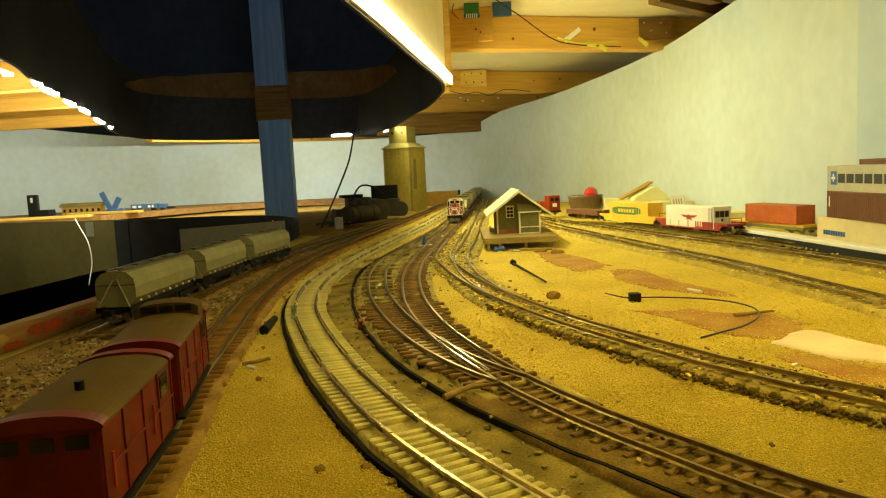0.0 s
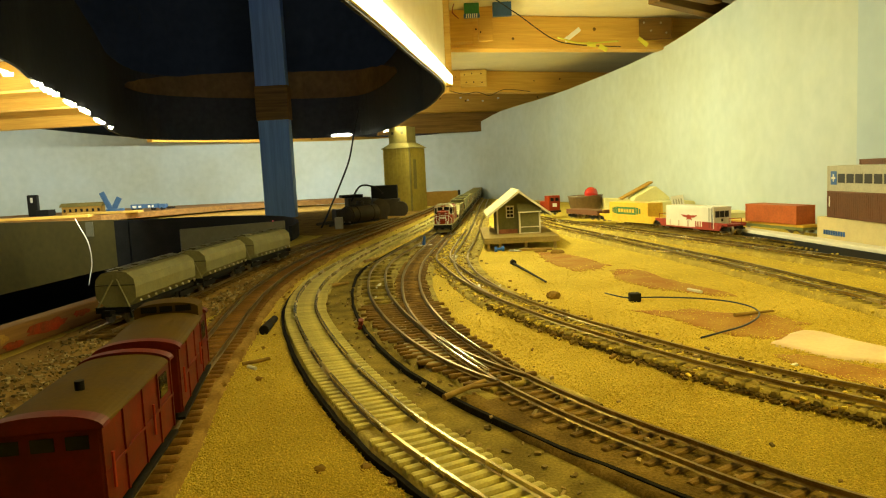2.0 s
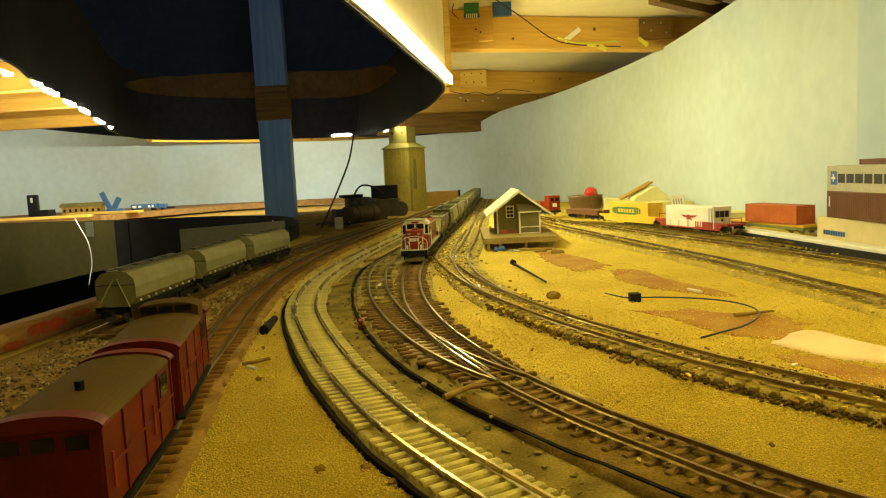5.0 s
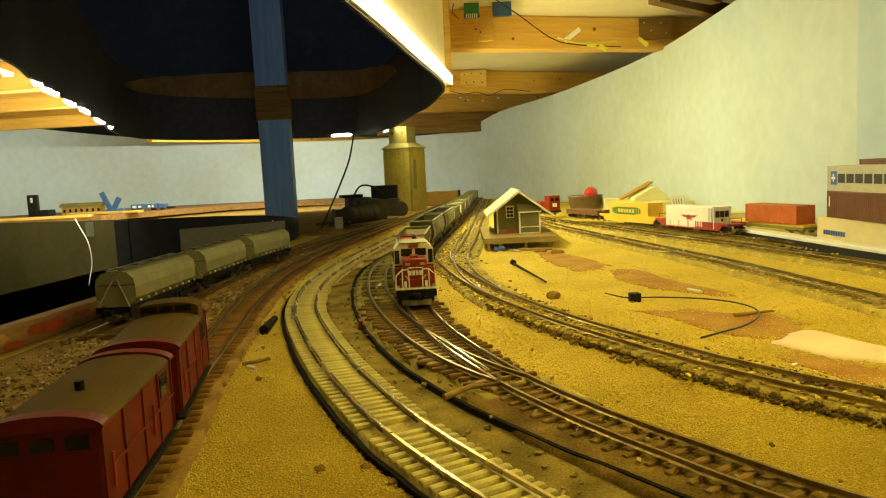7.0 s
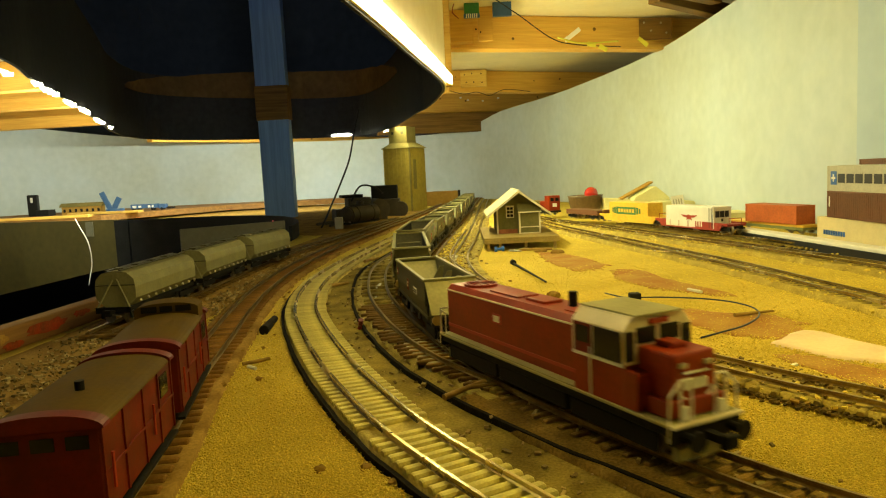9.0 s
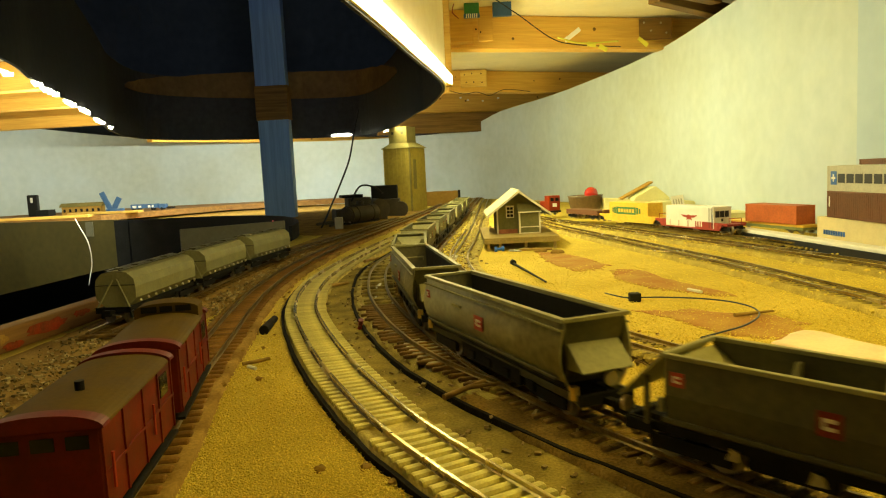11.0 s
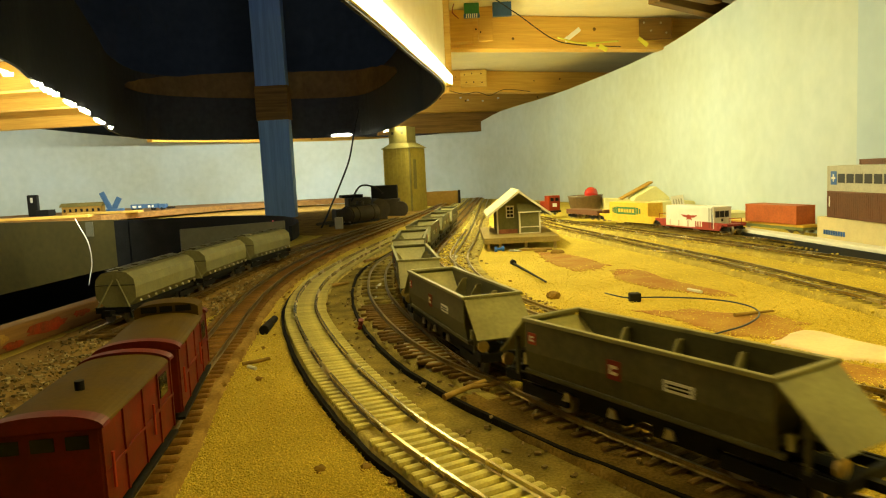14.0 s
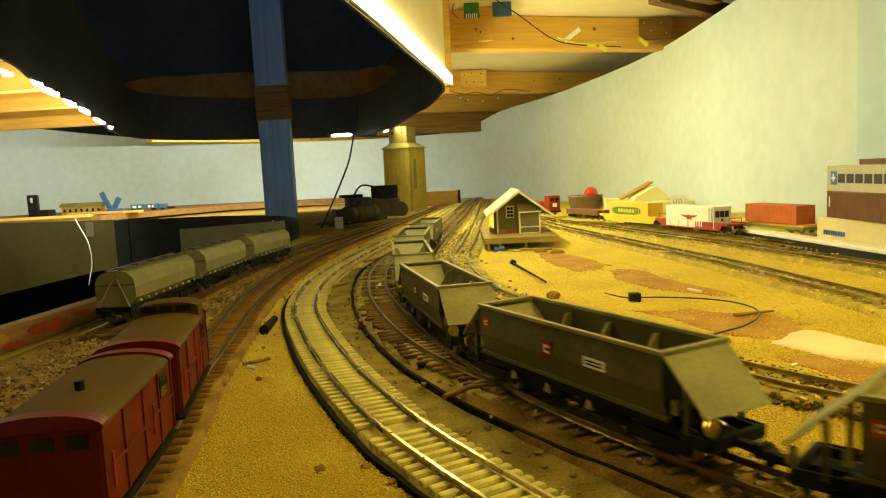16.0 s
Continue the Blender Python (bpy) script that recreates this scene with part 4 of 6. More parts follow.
    for i in range(4):
        y = -0.0042 + i * 0.0028
        part("number_bar", boxes((0.0795, 0.0800, y - 0.0011, y + 0.0011, 0.0240, 0.0276)), "white", nose)
    part("nose_top", boxes((0.0645, 0.0730, -0.0034, 0.0034, 0.0360, 0.0385), bevel=0.0006), "red", nose)
    part("brow", boxes((0.0622, 0.0640, -0.0042, 0.0042, 0.0436, 0.0456), bevel=0.0004), "red", cab, "red lamp housing above the windscreens")
    part("front_skirt", boxes((0.0690, 0.0812, -0.0128, 0.0128, 0.0152, 0.0212), bevel=0.0006), "red", w, "low red front skirt")
    bm = bmesh.new()
    arc = [(0.0800, 0.0085 * math.sin(a), 0.0260 - 0.0062 * math.cos(a)) for a in np.linspace(-1.25, 1.25, 9)]
    for a, b in zip(arc[:-1], arc[1:]):
        cyl(bm, a, b, 0.0005, n=6)
    cyl(bm, (0.0800, -0.006, 0.0298), (0.0800, 0.006, 0.0298), 0.0004, n=6)
    part("whisker_stripe", bm, "white", nose, "white curved stripe")
    # front rails and steps
    for s in (-1, 1):
        bm = bmesh.new()
        for y in (0.0052, 0.0105):
            cyl(bm, (0.0832, s * y, 0.0150), (0.0832, s * y * (1.0 if y > 0.006 else 1.1), 0.0290), 0.00045, n=6)
        cyl(bm, (0.0832, s * 0.0055, 0.0290), (0.0832, s * 0.0107, 0.0290), 0.00045, n=6)
        cyl(bm, (0.0832, s * 0.0105, 0.0290), (0.0832, s * 0.0155, 0.0245), 0.00045, n=6)
        cyl(bm, (0.0832, s * 0.0155, 0.0245), (0.0832, s * 0.0160, 0.0090), 0.00045, n=6)
        cyl(bm, (0.0832, s * 0.0160, 0.0090), (0.0832, s * 0.0130, 0.0090), 0.00045, n=6)
        part("front_handrail", bm, "white", w, "white front handrail")
        part("front_step", boxes((0.0825, 0.0838, s * 0.0082 - 0.0010, s * 0.0082 + 0.0010, 0.0155, 0.0200)), "white", w)
    bm = bmesh.new()
    for s in (-1, 1):
        for y in (0.006, 0.0150):
            cyl(bm, (-0.0832, s * y, 0.0150), (-0.0832, s * y, 0.0280), 0.00045, n=6)
        cyl(bm, (-0.0832, s * 0.006, 0.0280), (-0.0832, s * 0.0150, 0.0280), 0.00045, n=6)
        cyl(bm, (-0.0832, s * 0.0150, 0.0280), (-0.0832, s * 0.0160, 0.0090), 0.00045, n=6)
        cyl(bm, (-0.076, s * 0.0160, 0.0150), (-0.076, s * 0.0160, 0.0270), 0.0004, n=6)
        cyl(bm, (-0.076, s * 0.0160, 0.0270), (-0.0832, s * 0.0150, 0.0270), 0.0004, n=6)
    part("rear_handrail", bm, "cream", w, "cream rear handrails")
    for s in (-1, 1):
        part("buffer_beam", boxes((min(s * 0.0815, s * 0.0850), max(s * 0.0815, s * 0.0850), -0.0160, 0.0160, 0.0080, 0.0140), bevel=0.0006), "under", w)
    part("footplate_front", boxes((0.0840, 0.0856, -0.0162, 0.0162, 0.0140, 0.0151)), "cream", w)
    for s in (-1, 1):
        for y in (-0.0105, 0.0105):
            bm = cyl(bmesh.new(), (s * 0.085, y, 0.0108), (s * 0.090, y, 0.0108), 0.0016, n=10)
            cyl(bm, (s * 0.090, y, 0.0108), (s * 0.0912, y, 0.0108), 0.0034, n=16)
            part("buffer", bm, "under", w)
    # cream plates in a darker tone: shade below the beams put into the colour
    for s in (-1, 1):
        part("pilot", boxes((min(s * 0.0800, s * 0.0825), max(s * 0.0800, s * 0.0825), -0.0115, 0.0115, 0.0012, 0.0058)), "hopperin", w, "cream pilot plate, toned down for shade")
    for x in (-0.050, 0.050):
        bogie(w, x, 0.036, 3, 0.0060)
    coupler(w, 0.085, 1)
    coupler(w, -0.085, -1)
    stretch = Matrix.Diagonal((1.07, 1.0, 1.04, 1.0))
    for ob in w.children_recursive:
        if ob.matrix_basis.is_identity:
            ob.data.transform(stretch)
        else:
            ob.matrix_basis = Matrix.Translation(stretch @ ob.matrix_basis.translation) @ ob.matrix_basis.to_3x3().to_4x4()
    return w


TRACK_LINE = spline(TRAIN, 0.002)[::-1]
TRACK_S = np.r_[0, np.cumsum(np.linalg.norm(np.diff(TRACK_LINE, axis=0), axis=1))]


def on_track(s):
    return np.array([np.interp(s, TRACK_S, TRACK_LINE[:, 0]), np.interp(s, TRACK_S, TRACK_LINE[:, 1])])


def past(y):
    """Distance along the line at which it comes to y."""
    return float(np.interp(-y, -TRACK_LINE[:, 1], TRACK_S))


# seconds, and how far the locomotive's front has come along the line past 0.251 m from the lens
FRONT = [(0.0, -1.282), (1.5, -1.077), (3.5, -0.810), (7.0, -0.319), (8.0, -0.154), (9.0, 0.018), (12.0, 0.508), (16.0, 1.148)]


def front(t):
    base = past(0.251)
    x, y = [a for a, _ in FRONT], [b for _, b in FRONT]
    # a smooth curve through the rows
    i = min(max(int(np.searchsorted(x, t)) - 1, 0), len(x) - 2)
    g = np.gradient(y, x)
    h = x[i + 1] - x[i]
    u = (t - x[i]) / h
    v = (2 * u ** 3 - 3 * u ** 2 + 1) * y[i] + (u ** 3 - 2 * u ** 2 + u) * h * g[i] + (3 * u ** 2 - 2 * u ** 3) * y[i + 1] + (u ** 3 - u ** 2) * h * g[i + 1]
    return base + v


TRAIN_CARS = []


def build_train():
    loco = locomotive()
    TRAIN_CARS.append((loco, 0.0965, 0.053))
    at = 0.194
    first = None
    tub = None
    for i in range(10):
        if i in (1, 2):
            if tub is None:
                tub = w = tub_hopper()
            else:
                w = copy_thing(tub, Matrix())
            length, base = 0.190, 0.058
        else:
            if i == 0:
                w = coal_hopper(True)
            elif first is None:
                first = w = coal_hopper(False)
            else:
                w = copy_thing(first, Matrix())
            length, base = 0.180, 0.053
        TRAIN_CARS.append((w, at + length / 2, base))
        at += length


def motions():
    times = [i * 0.25 for i in range(65)]
    for w, back, base in TRAIN_CARS:
        rows = []
        for t in times:
            s = front(t) - back
            a, b = on_track(s + base), on_track(s - base)
            mid, d = (a + b) / 2, a - b
            rows.append((t, pose(mid[0], mid[1], 0, 0, 0, math.degrees(math.atan2(d[1], d[0])))))
        walk(w, rows)


build_train()


# ---- standing stock ----
MORE = {
    "roofcream": mat("cream_roof_card", (0.72, 0.60, 0.36), 0.7, 0, 0.12, 40, 300, 0.1),
    "depotgreen": mat("olive_siding", (0.20, 0.185, 0.066), 0.7, 0, 0.2, 60, 400, 0.1),
    "brick": mat("red_brick_base", (0.42, 0.16, 0.08), 0.85, 0, 0.3, 80, 500, 0.3),
    "deck": mat("pale_deck_planks", (0.36, 0.26, 0.085), 0.8, 0, 0.25, 60, 400, 0.2),
    "silo": mat("mustard_silo_wall", (0.36, 0.275, 0.05), 0.75, 0, 0.2, 14, 120, 0.1),
    "silohead": mat("grey_olive_card", (0.20, 0.17, 0.055), 0.8, 0, 0.2, 14, 120, 0.1),
    "crate": mat("brown_cardboard", (0.42, 0.25, 0.054), 0.85, 0, 0.2, 12, 120, 0.1),
    "foam": mat("pale_yellow_foam", (0.72, 0.68, 0.36), 0.9, 0, 0.12, 25, 250, 0.2),
    "bowl": mat("brown_glazed_pot", (0.16, 0.10, 0.045), 0.4, 0, 0.3, 20, 200, 0.1),
    "ball": mat("glossy_red_ball", (0.50, 0.03, 0.02), 0.15, 0, 0.1, 20, 200, 0.0, coat=0.6),
    "yellow": mat("yellow_paint", (0.80, 0.50, 0.05), 0.5, 0, 0.15, 50, 400, 0.05),
    "green": mat("green_paint", (0.06, 0.20, 0.07), 0.5, 0, 0.15, 50, 400, 0.05),
    "flatgreen": mat("olive_green_paint", (0.22, 0.24, 0.08), 0.5, 0, 0.2, 50, 400, 0.05),
    "orange": mat("orange_container_paint", (0.55, 0.13, 0.025), 0.5, 0, 0.2, 50, 400, 0.08),
    "greybox": mat("grey_container_paint", (0.46, 0.44, 0.36), 0.5, 0, 0.12, 50, 400, 0.08),
    "brownbox": mat("brown_container_paint", (0.16, 0.065, 0.03), 0.5, 0, 0.2, 50, 400, 0.08),
    "creambox": mat("cream_container_paint", (0.78, 0.66, 0.36), 0.5, 0, 0.1, 50, 400, 0.08),
    "blueink": mat("blue_print", (0.05, 0.14, 0.45), 0.5, 0, 0.1, 50, 400, 0.0),
    "blackink": mat("black_print", (0.03, 0.03, 0.035), 0.5, 0, 0.1, 50, 400, 0.0),
    "wellred": mat("dark_red_well_car", (0.36, 0.045, 0.03), 0.5, 0, 0.2, 50, 400, 0.1),
    "wire": mat("blue_black_wire", (0.035, 0.045, 0.09), 0.45, 0, 0.1, 50, 400, 0.0),
    "bluebit": mat("blue_plastic", (0.04, 0.13, 0.50), 0.35, 0, 0.1, 50, 400, 0.0),
    "bluemodel": mat("blue_model_paint", (0.05, 0.12, 0.27), 0.5, 0, 0.2, 50, 400, 0.0),
    "stick": wood("weathered_stick", (0.36, 0.23, 0.054), (0.22, 0.13, 0.03)),
    "plank": wood("edge_timber", (0.28, 0.15, 0.045), (0.18, 0.09, 0.028)),
    "panelgrey": mat("dull_grey_panel", (0.17, 0.16, 0.11), 0.45, 0, 0.15, 30, 200, 0.05),
    "scrap": mat("dark_oily_scrap", (0.055, 0.042, 0.024), 0.55, 0, 0.4, 40, 300, 0.2),
    "tape": mat("yellow_tape", (0.70, 0.62, 0.06), 0.4, 0, 0.1, 30, 200, 0.0),
    "paper": mat("white_paper", (0.80, 0.78, 0.70), 0.8, 0, 0.06, 30, 200, 0.0),
    "pcb": mat("green_circuit_board", (0.03, 0.17, 0.05), 0.4, 0, 0.2, 60, 400, 0.0),
}
MORE["flake"] = mat("flaked_red_paint", (0.36, 0.045, 0.012), 0.7, 0, 0.4, 90, 500, 0.3, (0.20, 0.05, 0.015))
MORE["ochre"] = mat("worn_ochre_paint", (0.42, 0.24, 0.05), 0.8, 0, 0.4, 70, 500, 0.3, (0.28, 0.14, 0.03))
MORE["clod"] = mat("dark_clods", (0.20, 0.135, 0.034), 0.95, 0, 0.4, 90, 700, 0.3, (0.07, 0.045, 0.012), island=0.5)
MORE["stone"] = mat("grey_speckled_plaster", (0.42, 0.38, 0.22), 0.9, 0, 0.4, 120, 900, 0.6, (0.25, 0.21, 0.10))
MORE["chip"] = mat("mixed_chips", (0.40, 0.31, 0.13), 0.9, 0, 0.3, 90, 700, 0.2, (0.22, 0.15, 0.05), island=0.6)
M.update(MORE)


def arch(half, z0, z1, n=10):
    """A rounded roof's outline from eave to eave."""
    return [(half * math.cos(a), z0 + (z1 - z0) * math.sin(a)) for a in np.linspace(0, math.pi, n)]


def brake_van(m, length, label, raised):
    """Short red four-wheeled van with a rounded brown roof."""
    w = thing("brake_van", label, "wagon", m, "brake vans at the layout edge")
    L, h = length / 2, 0.0158
    body = part("body", boxes((-L, L, -h, h, 0.009, 0.0365), bevel=0.0006), "darkred", w)
    part("roof", prism(bmesh.new(), arch(h + 0.0012, 0.0364, 0.0405, 18), -L + 0.006, L - 0.006 if not raised else L - 0.020, "x"), "brownroof", w, "rounded brown roof", smooth=False)
    part("roof_end", prism(bmesh.new(), arch(h + 0.0016, 0.0366, 0.0413, 18), -L - 0.001, -L + 0.005, "x"), "darkred", w, "red roof end")
    part("roof_end", prism(bmesh.new(), arch(h + 0.0016, 0.0366, 0.0413, 18), L - 0.005, L + 0.001, "x"), "darkred", w, "red roof end")
    if raised:
        part("lookout", prism(bmesh.new(), arch(h - 0.0004, 0.0425, 0.0458, 18) + [(-h + 0.0004, 0.036), (h - 0.0004, 0.036)], L - 0.020, L - 0.004, "x"), "brownroof", w, "raised lookout roof")
        part("lookout_window", boxes((L - 0.0205, L - 0.0199, -0.012, -0.0045, 0.0412, 0.0442), (L - 0.0205, L - 0.0199, -0.003, 0.003, 0.0412, 0.0442), (L - 0.0205, L - 0.0199, 0.0045, 0.012, 0.0412, 0.0442)), "glassdark", w)
    else:
        bm = bmesh.new()
        cyl(bm, (-0.012, -0.001, 0.040), (-0.012, -0.001, 0.0435), 0.0015, n=12)
        part("roof_vent", bm, "under", w)
    for s in (-1, 1):
        lo, hi = sorted((s * h, s * (h + 0.0006)))
        for x in (-L * 0.98, -L * 0.5, L * 0.02, L * 0.5, L * 0.96):
            part("side_rib", boxes((x - 0.0006, x + 0.0006, lo, hi, 0.0095, 0.0362)), "darkred", body)
        part("side_window", boxes((L * 0.55, L * 0.80, lo, s * (h + 0.0003) if s > 0 else hi, 0.0255, 0.0335)), "glassdark", body)
        part("side_rail", boxes((-L, L, lo, hi, 0.0215, 0.0225)), "darkred", body)
        for x in (-L * 0.85, L * 0.25):
            part("grab_rail", cyl(bmesh.new(), (x, s * (h + 0.0010), 0.016), (x, s * (h + 0.0010), 0.027), 0.0005, n=5), "logo", body)
    for x in (-1, 1):
        for y in (-0.0095, 0.0, 0.0095):
            lo, hi = sorted((x * L, x * (L + 0.0004)))
            part("end_window", boxes((lo, hi, y - 0.0032, y + 0.0032, 0.0305, 0.0345)), "glassdark", body)
    part("footboard", boxes((-L, L, -h - 0.001, -h + 0.002, 0.006, 0.0072), (-L, L, h - 0.002, h + 0.001, 0.006, 0.0072), (-L, L, -h + 0.002, h - 0.002, 0.0062, 0.009)), "under", w)
    bogie(w, 0.0, length * 0.55)
    for s in (-1, 1):
        coupler(w, s * L, s)
    return w


def grain_hopper():
    """Covered grain wagon: rounded sides, roof hatches, ribs along the sill."""
    w = thing("grain_hopper", "olive grey covered grain hopper wagon on the siding", "wagon", group="grain wagons")
    L, h = 0.066, 0.0162
    prof = [(-h * 0.55, 0.0120), (-h * 0.98, 0.0190), (-h, 0.0280), (-h * 0.93, 0.0345), (-h * 0.62, 0.0392), (0, 0.0408), (h * 0.62, 0.0392), (h * 0.93, 0.0345), (h, 0.0280), (h * 0.98, 0.0190), (h * 0.55, 0.0120)]
    body = part("body", prism(bmesh.new(), prof, -L + 0.006, L - 0.006, "x"), "grain_grey", w)
    for s in (-1, 1):
        bm = bmesh.new()
        sheet(bm, [(s * (L - 0.006), -h * 0.98, 0.030), (s * (L - 0.006), h * 0.98, 0.030), (s * (L - 0.018), h * 0.5, 0.0125), (s * (L - 0.018), -h * 0.5, 0.0125)], 0.0006)
        part("end_slope", bm, "hopper", w)
        for y in (-1, 1):
            bm = bmesh.new()
            cyl(bm, (s * (L - 0.001), y * h * 0.8, 0.0125), (s * (L - 0.006), y * h * 0.1, 0.034), 0.0007, n=6)
            part("end_brace", bm, "grain_grey", w)
        part("end_beam", boxes((min(s * L, s * (L - 0.002)), max(s * L, s * (L - 0.002)), -0.014, 0.014, 0.0085, 0.0130)), "under", w)
        part("roof_walk", boxes((-L + 0.004, L - 0.004, s * 0.0055 - 0.0012, s * 0.0055 + 0.0012, 0.0408, 0.0416)), "hopper", w)
        for i in range(9):
            x = -L + 0.012 + i * (2 * L - 0.024) / 8
            bm = bmesh.new()
            cyl(bm, (x, s * (h + 0.0002), 0.0165), (x, s * (h + 0.0014), 0.0165), 0.0011, n=8)
            part("lamp_boss", bm, "cream", body)
        bogie(w, s * 0.046)
        coupler(w, s * L, s)
    for i in range(4):
        x = -0.042 + i * 0.028
        part("roof_hatch", boxes((x - 0.010, x + 0.010, -0.0038, 0.0038, 0.0406, 0.0420), bevel=0.0005), "hopper", w)
    part("sill", boxes((-L, L, -0.012, -0.010, 0.0095, 0.0128), (-L, L, 0.010, 0.012, 0.0095, 0.0128), (-0.03, 0.03, -0.008, 0.008, 0.005, 0.0125)), "under", w)
    return w


def facing(a, b, z=0.0):
    """Pose between two plan points, x running from a to b."""
    return pose((a[0] + b[0]) / 2, (a[1] + b[1]) / 2, z, 0, 0, math.degrees(math.atan2(b[1] - a[1], b[0] - a[0])))


def build_standing_stock():
    brake_van(facing((-0.1165, 0.196), (-0.1265, 0.277)), 0.080, "deep red brake van with a brown roof", False)
    brake_van(facing((-0.1285, 0.289), (-0.1455, 0.378)), 0.088, "deep red brake van with a raised lookout roof", True)
    g = grain_hopper()
    g.matrix_basis = facing((-0.258, 0.548), (-0.2515, 0.680))
    copy_thing(g, facing((-0.251, 0.697), (-0.243, 0.829)))
    copy_thing(g, facing((-0.2415, 0.845), (-0.222, 0.975)))


# ---- buildings ----
def depot():
    d = thing("depot", "small olive model depot with cream roof on plank platform", "building", pose(0.1115, 1.0, 0, 0, 0, -1.5))
    zt = 0.0095
    # platform: planks on posts
    for i in range(12):
        y = 0.002 + i * 0.0175
        part("plank", boxes((-0.053, 0.053, y, y + 0.0168, zt - 0.0026, zt), bevel=0.0003), "deck", d)
    part("beam", boxes((-0.053, 0.053, 0.0005, 0.0035, zt - 0.008, zt - 0.0027)), "deck", d)
    part("beam", boxes((-0.053, -0.050, 0.004, 0.205, zt - 0.008, zt - 0.0027)), "deck", d)
    for x in (-0.047, -0.030, 0.006, 0.047):
        for y in (0.006, 0.10, 0.19):
            part("platform_post", boxes((x - 0.002, x + 0.002, y - 0.002, y + 0.002, GROUND - 0.001, zt - 0.0028)), "deck", d)
    # walls: gable end towards the yard
    x0, x1, y0, y1, ze, zr = -0.0295, 0.0330, 0.072, 0.185, 0.0490, 0.0720
    xm = (x0 + x1) / 2
    wall = part("wall", prism(bmesh.new(), [(x0, zt), (x1, zt), (x1, ze), (xm, zr), (x0, ze)], y0, y1, "y"), "depotgreen", d)
    n = 14
    for i in range(n):
        z = zt + 0.003 + i * 0.0042
        half = (x1 - x0) / 2 if z < ze - 0.002 else (x1 - x0) / 2 * max(0.05, (zr - z - 0.002) / (zr - ze))
        part("clapboard", boxes((xm - half, xm + half, y0 - 0.0007, y0 - 0.0001, z, z + 0.0034)), "depotgreen", wall)
    for x in (x0, x1):
        part("corner_board", boxes((x - 0.0012, x + 0.0012, y0 - 0.0014, y0 + 0.0010, zt, ze)), "cream", wall)
    part("brick_base", boxes((x0 + 0.0015, 0.0, y0 - 0.0018, y0 - 0.0006, zt, zt + 0.0062)), "brick", wall)
    # window with six panes
    win = part("window", boxes((-0.0165, -0.0045, y0 - 0.0022, y0 - 0.0008, 0.0325, 0.0510)), "cream", wall)
    for i in range(2):
        for j in range(3):
            part("pane", boxes((-0.0150 + i * 0.0050, -0.0110 + i * 0.0050, y0 - 0.0026, y0 - 0.0021, 0.0342 + j * 0.0053, 0.0382 + j * 0.0053)), "glassdark", win)
    # bay with its own lean-to roof
    bay = part("bay", boxes((0.0020, 0.0325, y0 - 0.016, y0 - 0.001, zt, 0.0420)), "depotgreen", d)
    part("bay_roof", sheet(bmesh.new(), [(0.0, y0 - 0.019, 0.0415), (0.0345, y0 - 0.019, 0.0415), (0.0345, y0, 0.0545), (0.0, y0, 0.0545)], 0.0012), "depotgreen", d, "olive lean-to roof")
    for x in (0.0025, 0.0320):
        part("corner_board", boxes((x - 0.0012, x + 0.0012, y0 - 0.0172, y0 - 0.0150, zt, 0.0415)), "cream", bay)
    part("trim", boxes((0.0025, 0.0320, y0 - 0.0170, y0 - 0.0160, 0.0185, 0.0200)), "cream", bay)
    part("trim", boxes((0.0025, 0.0320, y0 - 0.0170, y0 - 0.0160, zt, zt + 0.0015)), "cream", bay)
    part("trim", boxes((0.0, 0.0345, y0 - 0.0205, y0 - 0.0190, 0.0405, 0.0422)), "cream", bay)
    # roof
    ov = 0.0165
    for s, xe in ((-1, x0 - ov), (1, x1 + ov)):
        zl = ze - ov * (zr - ze) / (xm - x0) + 0.001
        part("roof_slope", sheet(bmesh.new(), [(xm, y0 - 0.024, zr + 0.0016), (xm, y1 + 0.012, zr + 0.0016), (xe, y1 + 0.012, zl), (xe, y0 - 0.024, zl)], 0.0018 * s), "roofcream", d)
        part("barge_board", prism(bmesh.new(), [(xm, zr + 0.0022), (xe, zl + 0.0006), (xe, zl - 0.0030), (xm, zr - 0.0018)], y0 - 0.0255, y0 - 0.0236, "y"), "cream", d)
    part("ridge_board", boxes((xm - 0.0012, xm + 0.0012, y0 - 0.024, y1 + 0.012, zr + 0.0012, zr + 0.0028)), "cream", d)
    return d


